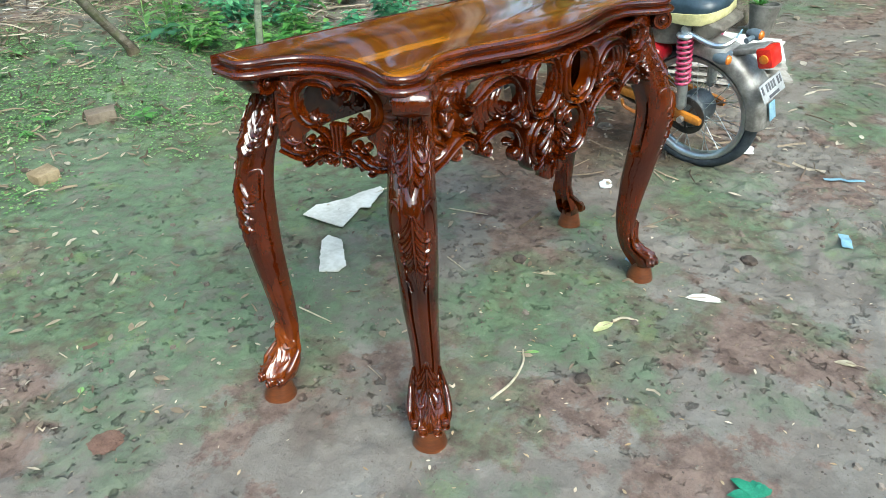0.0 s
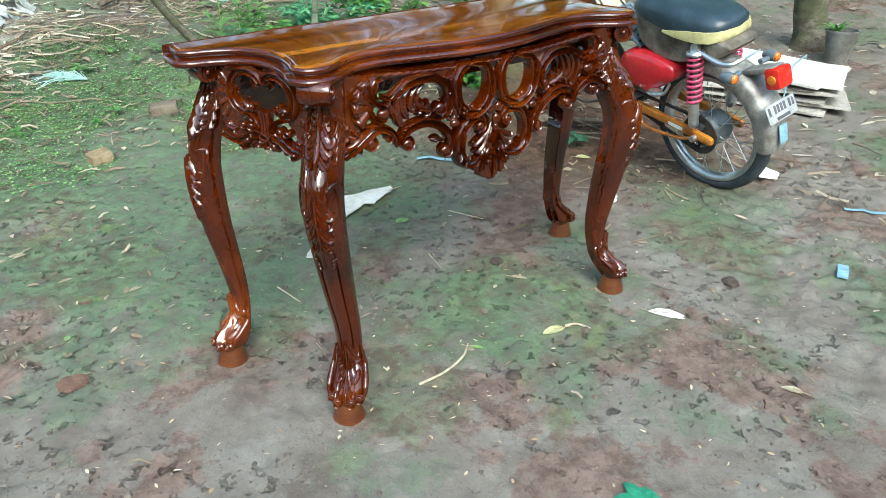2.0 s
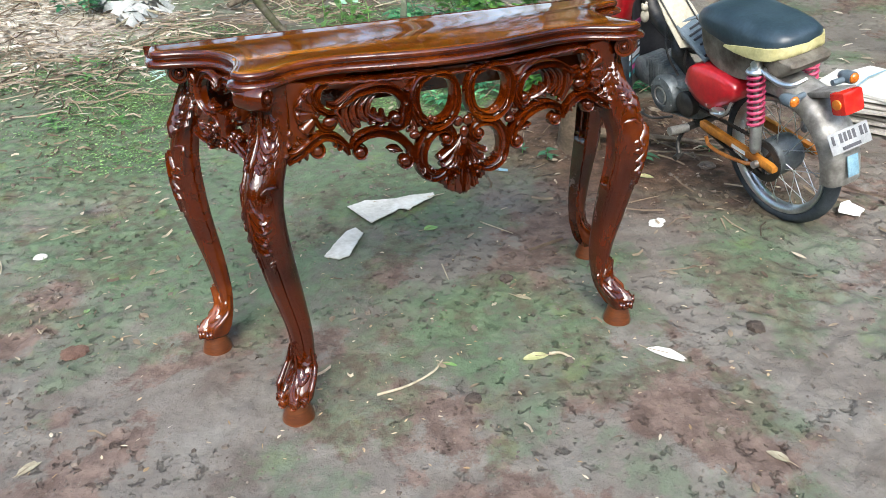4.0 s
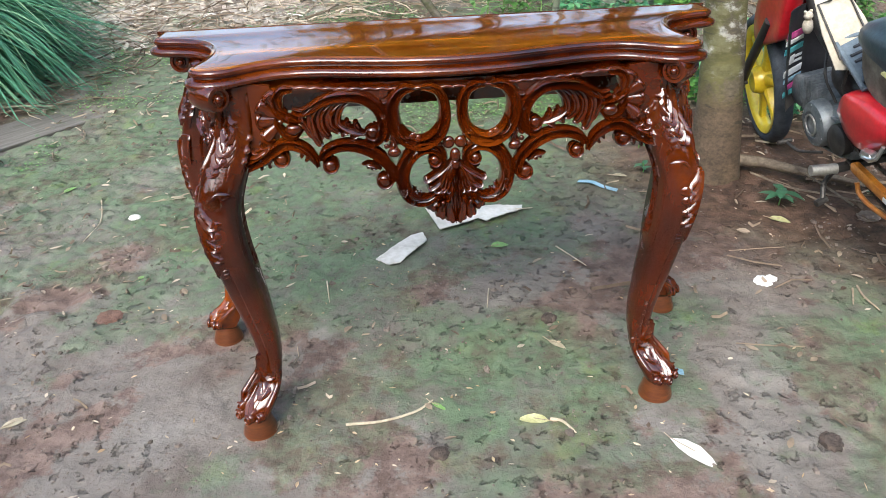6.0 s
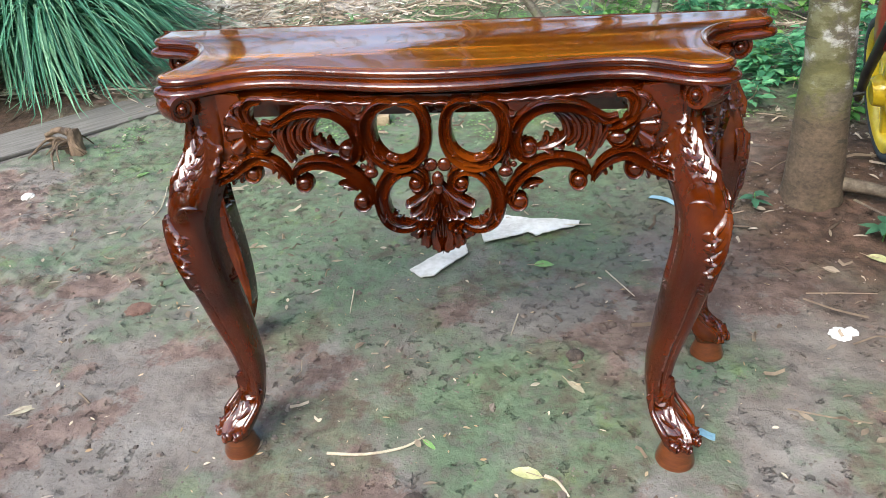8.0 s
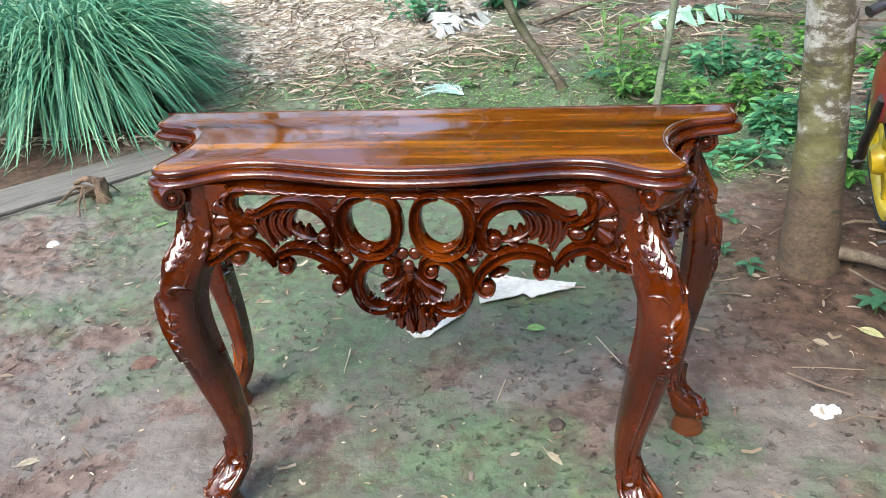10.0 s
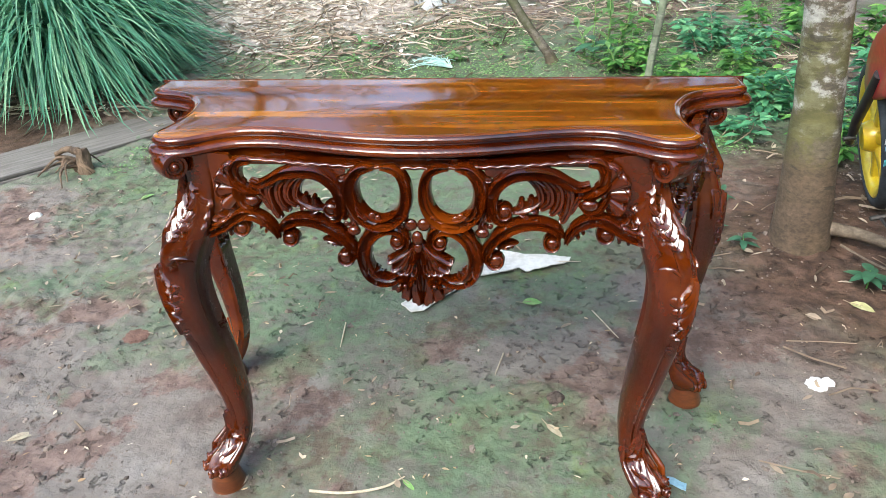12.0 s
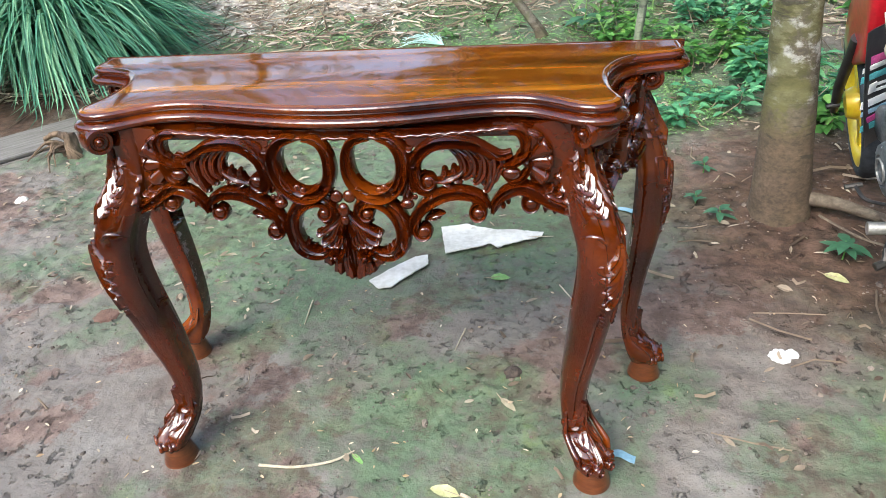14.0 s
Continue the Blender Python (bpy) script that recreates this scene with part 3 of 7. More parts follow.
def table_leg(foot, heading, rows, mirror):
    """One cabriole leg; heading is the way its knee points, mirror the hand of its sideways lean."""
    ang = radians(heading)
    out, side = Vector((math.cos(ang), math.sin(ang), 0)), Vector((-math.sin(ang), math.cos(ang), 0)) * mirror
    base = Vector((foot[0], foot[1], 0))
    shape = spline([(z, ro, ri) for z, ro, ri, hw, so in rows], 5)
    wide = spline([(z, hw, so) for z, ro, ri, hw, so in rows], 5)
    table = [(s.x, s.y, s.z, w.y, w.z) for s, w in zip(shape, wide)]
    half_section = CORNER_WISE if rows is FRONT_LEG else SQUARE
    spine = [(p, q) for p, q in half_section if q > 0.0]

    def at(p, r, z):
        return base + side * p + out * r + Vector((0, 0, z))

    def row_at(z):
        k = next((k for k in range(len(table) - 1) if table[k + 1][0] >= z), len(table) - 2)
        a, b = table[k], table[k + 1]
        t = max(0.0, min(1.0, (z - a[0]) / (b[0] - a[0])))
        return [u + (v - u) * t for u, v in zip(a, b)]

    def flat(z):
        # the groove of the shaft dies out above the two beads and on the claw
        return lerp([(0.10, 0.2), (0.16, 1.0), (0.44, 1.0), (0.48, 0.25), (0.62, 0.15), (0.70, 0.05)], z)

    def front_q(q, p, z):
        return q + (0.86 - q) * (1 - flat(z)) * 0.8 if 0.36 < abs(p) < 0.60 else q

    def face(p, z, h):
        _, ro, ri, hw, so = row_at(z)
        u = min(1.0, abs(p) / hw)
        q = lerp([(a, front_q(b, a, z)) for a, b in spine], u)
        # carving lies lower towards the edges of the leg
        return at(so + p, (ro + ri) / 2 + q * (ro - ri) / 2 + (h * (1 - 0.6 * u * u) if h > 0 else h), z)

    bm = bmesh.new()
    loop = half_section + [(0.0, -1.0)] + [(-p, q) for p, q in half_section[:0:-1]]
    loft(bm, [[at(so + p * hw, (ro + ri) / 2 + front_q(q, p, z) * (ro - ri) / 2, z) for p, q in loop] for z, ro, ri, hw, so in table])
    leg = part("leg", bm, WOOD, TABLE, sharp=34)

    bm = bmesh.new()
    lathe(bm, [(0.0435, -0.004), (0.0435, 0.003), (0.0395, 0.018), (0.035, 0.034), (0.032, 0.050), (0.029, 0.06)], 28, Matrix.Translation(base))
    part("foot", bm, FOOT_WOOD, leg, "turned brown wooden foot")

    def piece(name, *strokes):
        bm = bmesh.new()
        for stroke in strokes:
            stroke(bm)
        part(name, bm, WOOD, leg)

    def rib(ctrl, width, height, n=5, place=face):
        return lambda bm: ribbon(bm, ctrl, width, height, place, ROUND, n)

    # curled claw: a leaf down the instep, rolled toes and a rim to each side
    piece("claw_leaf", lambda bm: acanthus(bm, [(0, 0.205), (0, 0.165), (0, 0.130), (0, 0.098), (0, 0.072)], 0.031, 0.015, face, 3, 0, 1.9))
    for sgn in (-1, 1):
        for p, r, z, rad in ((0.017, 0.030, 0.070, 0.0145), (0.036, 0.012, 0.072, 0.0135)):
            piece("toe", lambda bm: ball(bm, at(sgn * p, r, z), rad))
            piece("toe_curl", rib([(sgn * p + a, z + b) for a, b in curl((0, 0), rad * 1.0, rad * 0.45, 60, 420, 11)], [(0, 0.0014), (0.6, 0.0024), (1, 0.0012)], 0.006, 3, lambda a, b, h: at(a, r + rad * 0.75 + h, b)))
        piece("claw_rim", rib([(sgn * 0.033, 0.185), (sgn * 0.040, 0.150), (sgn * 0.046, 0.120), (sgn * 0.048, 0.096), (sgn * 0.045, 0.076), (sgn * 0.036, 0.066)], [(0, 0.002), (0.5, 0.0075), (1, 0.005)], 0.012, 5,
                              lambda p, z, h: at(row_at(z)[4] + p, lerp([(0.07, 0.004), (0.10, -0.006), (0.14, -0.052), (0.19, -0.062)], z) + h, z)))

    # long leaf that falls from the scroll and spreads over the knee, above a smooth boss
    piece("cape_leaf", lambda bm: acanthus(bm, [(0, 0.775), (0, 0.745), (0, 0.712), (0, 0.668)], 0.031, 0.013, face, 3, 0, 1.6))
    piece("drop", rib([(0, 0.822), (0, 0.790), (0, 0.755), (0, 0.715), (0, 0.668)], [(0, 0.003), (0.3, 0.0075), (0.55, 0.0060), (0.8, 0.0085), (1, 0.001)], 0.018))
    for sgn in (-1, 1):
        piece("wing_leaf", lambda bm: acanthus(bm, [(sgn * 0.036, 0.775), (sgn * 0.041, 0.745), (sgn * 0.043, 0.715), (sgn * 0.042, 0.675)], 0.013, 0.016, face, 3, 0, 2.2))
        piece("bell_flower", lambda bm: acanthus(bm, [(sgn * 0.020, 0.800), (sgn * 0.024, 0.780), (sgn * 0.026, 0.758), (sgn * 0.026, 0.735)], 0.010, 0.010, face, 3, 0, 1.8))
        # collar at the edge of the knee
        piece("rim", rib([(sgn * 0.046, 0.575), (sgn * 0.048, 0.610), (sgn * 0.046, 0.640), (sgn * 0.036, 0.652), (sgn * 0.026, 0.640)], [(0, 0.002), (0.5, 0.0055), (1, 0.003)], 0.011))
        # bead with two small lobes where the groove of the shaft begins
        for k in range(3):
            piece("bead", rib([(sgn * (0.028 - 0.003 * k), 0.474 - 0.010 * k), (sgn * (0.021 - 0.002 * k), 0.470 - 0.011 * k), (sgn * (0.017 - 0.001 * k), 0.460 - 0.011 * k)], [(0, 0.0015), (0.6, 0.0042), (1, 0.0016)], 0.009))
    # knee leaf: paired lobes that curl outwards, smaller towards its tip
    piece("knee_leaf", lambda bm: acanthus(bm, [(0, 0.628), (0, 0.580), (0, 0.525), (0, 0.455)], 0.033, 0.013, face, 4, 0, 1.55))

    # scroll roll under the top
    bm = bmesh.new()
    front_leg = rows is FRONT_LEG
    reach, mid, half = (-0.056, 0.031, 0.036) if front_leg else (-0.044, -0.006, 0.045)
    c = at(mid, reach, 0.846)
    prof = [(0.005, -1.0), (0.0105, -0.97), (0.012, -0.86), (0.0165, -0.86), (0.0185, -1.0), (0.0245, -1.0), (0.0265, -0.9), (0.0275, -0.7), (0.0290, -0.4), (0.0300, -0.15), (0.0302, 0.0)]
    prof = [(r, u * half) for r, u in prof + [(r, -u) for r, u in prof[-2::-1]]]
    m = Matrix.Translation(c) @ Matrix(((side.x, out.x, 0, 0), (side.y, out.y, 0, 0), (0, 0, 1, 0), (0, 0, 0, 1))) @ Matrix.Rotation(radians(90), 4, "Y")
    lathe(bm, prof, 30, m)
    for sgn in (-1, 1):
        ball(bm, at(mid + sgn * (half - 0.001), reach, 0.846), 0.0085)
    part("scroll", bm, WOOD, leg)
    return leg


table_leg(FEET[0], 225, FRONT_LEG, -1)
table_leg(FEET[1], -45, FRONT_LEG, 1)
table_leg(FEET[2], 180, BACK_LEG, -1)
table_leg(FEET[3], 0, BACK_LEG, 1)

FRONT_Y = -0.358


def front(a, b, h):
    return Vector((a, FRONT_Y - h, b))


def board(name, p0, p1, z0, z1, thick, parent=None):
    bm = bmesh.new()
    d = (Vector(p1) - Vector(p0))
    t = d.normalized()
    nn = Vector((-t.y, t.x)) * thick
    slab(bm, [p0, p1, (p1[0] + nn.x, p1[1] + nn.y), (p0[0] + nn.x, p0[1] + nn.y)], z0, z1, 0.002)
    return part(name, bm, WOOD, parent or TABLE)


board("frieze", (-0.44, -0.312), (0.44, -0.312), 0.834, 0.862, 0.022)
board("back_rail", (-0.60, -0.012), (0.60, -0.012), 0.695, 0.862, 0.022)
for sgn in (-1, 1):
    board("side_frieze", (sgn * 0.455, -0.318), (sgn * 0.572, -0.050), 0.83, 0.862, 0.02 * sgn)


def strand(name, parent, ctrl, width, height, place, profile=STRAND, n=7):
    bm = bmesh.new()
    ribbon(bm, ctrl, width, height, place, profile, n)
    return part(name, bm, WOOD, parent)


def apron_front():
    apron = board("apron", (-0.40, -0.346), (0.40, -0.346), 0.836, 0.850, 0.012)

    for sgn in (1, -1):
        def pl(a, b, h, s=sgn):
            return front(a * s, b, h)

        def add(name, ctrl, width, height=0.024, profile=STRAND, n=7):
            strand(name, apron, ctrl, width, height, pl, profile, n)

        def leaf(name, ctrl, width, height, one_side=0):
            bm = bmesh.new()
            frond(bm, ctrl, width, height, pl, one_side)
            part(name, bm, WOOD, apron)

        def knob(name, a, b, h, r, squash=(1, 0.6, 1)):
            bm = bmesh.new()
            ball(bm, pl(a, b, h), r, squash, 14, 9)
            part(name, bm, WOOD, apron)

        def volute(a, b, r):
            # rolled end: a domed knob with a ridge that winds round it
            bm = bmesh.new()
            lathe(bm, [(r * q, h) for q, h in ((0.80, -0.010), (0.82, 0.004), (0.76, 0.010), (0.62, 0.0150), (0.43, 0.0178), (0.22, 0.0190), (0.02, 0.0195))], 22,
                  Matrix.Translation(pl(a, b, 0)) @ Matrix.Rotation(radians(90), 4, "X"))
            ribbon(bm, curl((a, b), r * 1.08, r * 0.60, 100, 460, 13), [(0, r * 0.10), (0.4, r * 0.26), (0.8, r * 0.20), (1, r * 0.08)], 0.022, pl, ROUND, 3)
            part("volute_eye", bm, WOOD, apron)

        # post face between the carving and the leg
        bm = bmesh.new()
        shape = [(p.x, p.y) for p in spline([(0.380, 0.858), (0.43, 0.858), (0.452, 0.80), (0.456, 0.74), (0.458, 0.675), (0.425, 0.690), (0.395, 0.715), (0.372, 0.745), (0.366, 0.79), (0.370, 0.83), (0.380, 0.858)], 4)][:-1]
        loft(bm, [[pl(a, b, h) for a, b in shape] for h in (-0.018, -0.006)])
        part("end_panel", bm, WOOD, apron)

        # wavy beaded lip under the frieze
        add("beading", [(0.0135 * k, 0.8365 + 0.000045 * k * k * 0.6 + (0.0016 if k % 2 else -0.0006)) for k in range(26)], [(0, 0.0042), (1, 0.0042)], 0.007, profile=ROUND, n=4)
        # open ring with rolled upper ends
        add("ring", [(0.068, 0.838), (0.050, 0.838), (0.032, 0.830), (0.021, 0.808), (0.019, 0.779), (0.025, 0.752), (0.040, 0.732), (0.062, 0.720), (0.085, 0.720), (0.107, 0.733), (0.123, 0.757), (0.129, 0.787), (0.126, 0.812), (0.112, 0.832), (0.096, 0.838), (0.080, 0.838)],
            [(0, 0.005), (0.08, 0.0085), (0.3, 0.0130), (0.55, 0.0145), (0.8, 0.0140), (0.94, 0.0090), (1, 0.005)], 0.030, n=5)
        for a, b, r in ((0.078, 0.735, 0.0062), (0.089, 0.740, 0.0072), (0.100, 0.737, 0.0062)):
            knob("ring_bud", a, b, 0.018, r)
        leaf("ring_leaf", [(0.092, 0.729), (0.106, 0.736), (0.117, 0.750), (0.122, 0.768)], 0.009, 0.034)
        # lower heart-shaped scroll
        add("heart_scroll", [(0.054, 0.663), (0.040, 0.658), (0.027, 0.670), (0.029, 0.693), (0.052, 0.708), (0.083, 0.702), (0.107, 0.677), (0.117, 0.640), (0.110, 0.605), (0.090, 0.584), (0.066, 0.580), (0.044, 0.592), (0.030, 0.608)],
            [(0, 0.005), (0.2, 0.0095), (0.45, 0.0150), (0.7, 0.0155), (0.88, 0.0100), (1, 0.003)], 0.028, n=6)
        volute(0.045, 0.678, 0.0157)
        leaf("heart_leaf", [(0.112, 0.622), (0.102, 0.600), (0.084, 0.588), (0.064, 0.592)], 0.013, 0.036)
        # palmette that fans out of the central bud
        for k, (a, b, w) in enumerate([(0.066, 0.630, 0.0062), (0.058, 0.611, 0.0066), (0.044, 0.602, 0.0064), (0.030, 0.604, 0.0056), (0.016, 0.600, 0.0050)]):
            add("palmette_lobe", [(0.003, 0.678 - 0.004 * k), (0.010 + a * 0.18, 0.656 - 0.004 * k), (a * 0.62, b + 0.012), (a * 0.95, b - 0.001), (a, b + 0.007)], [(0, 0.003), (0.45, w * 1.25), (0.8, w * 1.3), (1, w * 0.5)], 0.022 + 0.003 * (k % 2), profile=FOLD, n=5)
        # flower of the pendant with its pointed sepals below
        for k, (a, b) in enumerate([(0.013, 0.521), (0.036, 0.533), (0.056, 0.553)]):
            add("petal", [(0.010 + 0.006 * k, 0.598), (0.012 + (a - 0.006) * 0.6, (0.598 + b) / 2), (a * 0.96, b + 0.014), (a, b + 0.003), (a + 0.002, b)], [(0, 0.005), (0.45, 0.0115), (0.75, 0.0120), (0.92, 0.0070), (1, 0.0020)], 0.018 + 0.004 * (k % 2), profile=FOLD, n=5)
        bm = bmesh.new()
        for k in range(5):
            c, q = math.cos(2 * math.pi * k / 5 + 0.3), math.sin(2 * math.pi * k / 5 + 0.3)
            ribbon(bm, [(0.031 + 0.003 * c, 0.582 + 0.003 * q), (0.031 + 0.010 * c, 0.582 + 0.010 * q), (0.031 + 0.0175 * c, 0.582 + 0.0175 * q)], [(0, 0.003), (0.6, 0.0072), (1, 0.004)], 0.034, pl, LOBE, 4)
        ball(bm, pl(0.031, 0.582, 0.030), 0.0048, u=8, v=6)
        part("flower", bm, WOOD, apron)
        # great scroll beside the ring; its ridge runs on to the upper corner
        add("great_scroll", [(0.192, 0.733), (0.176, 0.726), (0.158, 0.737), (0.150, 0.768), (0.160, 0.802), (0.190, 0.826), (0.230, 0.831), (0.268, 0.825), (0.296, 0.810), (0.318, 0.801), (0.338, 0.806)],
            [(0, 0.005), (0.18, 0.0105), (0.35, 0.0125), (0.6, 0.0110), (0.85, 0.0085), (1, 0.006)], 0.028, n=6)
        volute(0.175, 0.750, 0.0181)
        # ground of the carving behind the feathers and the pendant
        for name, shape in (("backing", [(0.135, 0.838), (0.262, 0.838), (0.258, 0.826), (0.205, 0.826), (0.168, 0.812), (0.140, 0.824)]), ("backing", [(0.200, 0.822), (0.262, 0.820), (0.300, 0.806), (0.313, 0.775), (0.303, 0.745), (0.286, 0.732), (0.268, 0.752), (0.246, 0.756), (0.256, 0.785), (0.238, 0.806)]),
                            ("backing", [(0.0, 0.660), (0.022, 0.652), (0.046, 0.632), (0.050, 0.602), (0.040, 0.572), (0.022, 0.556), (0.0, 0.552)])):
            bm = bmesh.new()
            loft(bm, [[pl(a, b, h) for a, b in shape] for h in (-0.012, 0.004)])
            part(name, bm, WOOD, apron)
        # feathers that sweep down from the ridge, each with its own length
        for k, (tip_a, tip_b, w) in enumerate([(0.228, 0.756, 0.0088), (0.248, 0.753, 0.0100), (0.268, 0.742, 0.0104), (0.288, 0.727, 0.0104), (0.303, 0.745, 0.0080)]):
            a0 = 0.216 + 0.020 * k
            add("feather", [(a0 - 0.016, 0.825 - 0.001 * k), (a0 + 0.008, 0.817 - 0.002 * k), (a0 + 0.025, 0.797 - 0.002 * k), (tip_a + 0.017 - 0.002 * k, (tip_b + 0.79) / 2), (tip_a + 0.001, tip_b + 0.004), (tip_a - 0.005, tip_b + 0.006)],
                [(0, 0.004), (0.3, w * 0.85), (0.62, w), (0.88, w * 0.75), (1, w * 0.3)], 0.020 + 0.004 * (k % 2), profile=FOLD, n=5)
        leaf("inner_leaf", [(0.190, 0.746), (0.212, 0.753), (0.232, 0.763), (0.250, 0.784)], 0.0165, 0.022)
        # leaf and bud on the outer flank of the ring
        leaf("flank_leaf", [(0.132, 0.828), (0.143, 0.800), (0.139, 0.765), (0.128, 0.728)], 0.0085, 0.030, 1)
        leaf("bud_leaf", [(0.140, 0.752), (0.134, 0.734), (0.128, 0.716), (0.128, 0.696)], 0.013, 0.026)
        knob("bud", 0.131, 0.703, 0.014, 0.0125, (1.15, 0.8, 0.9))
        knob("bud", 0.147, 0.716, 0.010, 0.0060)
        # upper corner: a folded curl above, a crescent with its bulb below
        add("upper_curl", [(0.332, 0.850), (0.352, 0.849), (0.364, 0.834), (0.362, 0.812), (0.350, 0.800)], [(0, 0.006), (0.5, 0.0120), (1, 0.006)], 0.024)
        add("crescent", [(0.318, 0.781), (0.342, 0.786), (0.364, 0.799), (0.378, 0.816)], [(0, 0.004), (0.4, 0.0085), (0.8, 0.0075), (1, 0.002)], 0.030, profile=LOBE)
        add("crescent", [(0.318, 0.766), (0.336, 0.750), (0.358, 0.756), (0.372, 0.780), (0.374, 0.796)], [(0, 0.004), (0.4, 0.0085), (0.8, 0.0065), (1, 0.002)], 0.026, profile=LOBE)
        knob("bulb", 0.338, 0.768, 0.013, 0.0145, (1.2, 0.8, 0.9))
        # shell of broad lobes against the post
        for k, (a, b, w) in enumerate([(0.384, 0.848, 0.0160), (0.409, 0.822, 0.0175), (0.416, 0.785, 0.0175), (0.404, 0.748, 0.0160)]):
            add("shell_lobe", [(0.358, 0.788), (0.358 + (a - 0.358) * 0.45, 0.788 + (b - 0.788) * 0.45), (0.358 + (a - 0.358) * 0.82, 0.788 + (b - 0.788) * 0.82), (a, b)], [(0, 0.005), (0.45, w * 0.80), (0.72, w * 1.05), (0.86, w), (0.95, w * 0.7), (1, w * 0.15)], 0.015 + 0.003 * (k % 2), profile=ROUND, n=6)
            add("shell_rim", [(a - (a - 0.358) * 0.30 + e * w * 0.95 * (b - 0.788) / 0.06, b - (b - 0.788) * 0.30 - e * w * 0.95) if abs(e) == 1 else (a - 0.1 * (a - 0.358), b - 0.1 * (b - 0.788)) for e in (-1, 0, 1)], [(0, 0.0015), (0.5, 0.0035), (1, 0.0015)], 0.020, profile=ROUND, n=5)
        # lower arches with rolled ends
        add("arch", [(0.150, 0.622), (0.139, 0.640), (0.143, 0.668), (0.162, 0.694), (0.190, 0.714), (0.222, 0.724), (0.254, 0.722), (0.280, 0.709), (0.289, 0.690)],
            [(0, 0.005), (0.2, 0.0105), (0.5, 0.0120), (0.85, 0.0100), (1, 0.006)], 0.028, n=6)
        volute(0.157, 0.637, 0.0195)
        volute(0.271, 0.680, 0.0176)
        leaf("arch_leaf", [(0.162, 0.662), (0.174, 0.672), (0.188, 0.676), (0.204, 0.676)], 0.011, 0.020, -1)
        add("end_arch", [(0.297, 0.676), (0.304, 0.704), (0.328, 0.726), (0.358, 0.735), (0.386, 0.722), (0.414, 0.702), (0.448, 0.686)], [(0, 0.004), (0.3, 0.0105), (0.6, 0.0120), (1, 0.009)], 0.026)
        volute(0.374, 0.702, 0.0181)
        leaf("end_leaf", [(0.340, 0.728), (0.322, 0.717), (0.310, 0.700), (0.299, 0.676)], 0.013, 0.026, 1)
        leaf("end_leaf", [(0.392, 0.727), (0.410, 0.722), (0.426, 0.712), (0.444, 0.706)], 0.012, 0.026)
        leaf("end_leaf", [(0.388, 0.704), (0.406, 0.697), (0.424, 0.691), (0.446, 0.680)], 0.012, 0.022, -1)
        # clasp of pearls that ties the two rings to the heart
        add("clasp", [(0.056, 0.726), (0.034, 0.732), (0.020, 0.726)], [(0, 0.003), (0.5, 0.006), (1, 0.004)], 0.020)
        knob("pearl", 0.0132, 0.7175, 0.012, 0.0138)
        knob("pearl", 0.0330, 0.7130, 0.010, 0.0075)
    for name, z, r in (("bud", 0.690, 0.012), ("bud", 0.668, 0.009)):
        bm = bmesh.new()
        ball(bm, front(0, z, 0.018), r, (1, 0.9, 1.35), 14, 9)
        part(name, bm, WOOD, apron)
    bm = bmesh.new()
    acanthus(bm, [(0, 0.660), (0, 0.630), (0, 0.590), (0, 0.518)], 0.016, 0.030, front, 2, 0, 1.9)
    part("stem_leaf", bm, WOOD, apron)


apron_front()


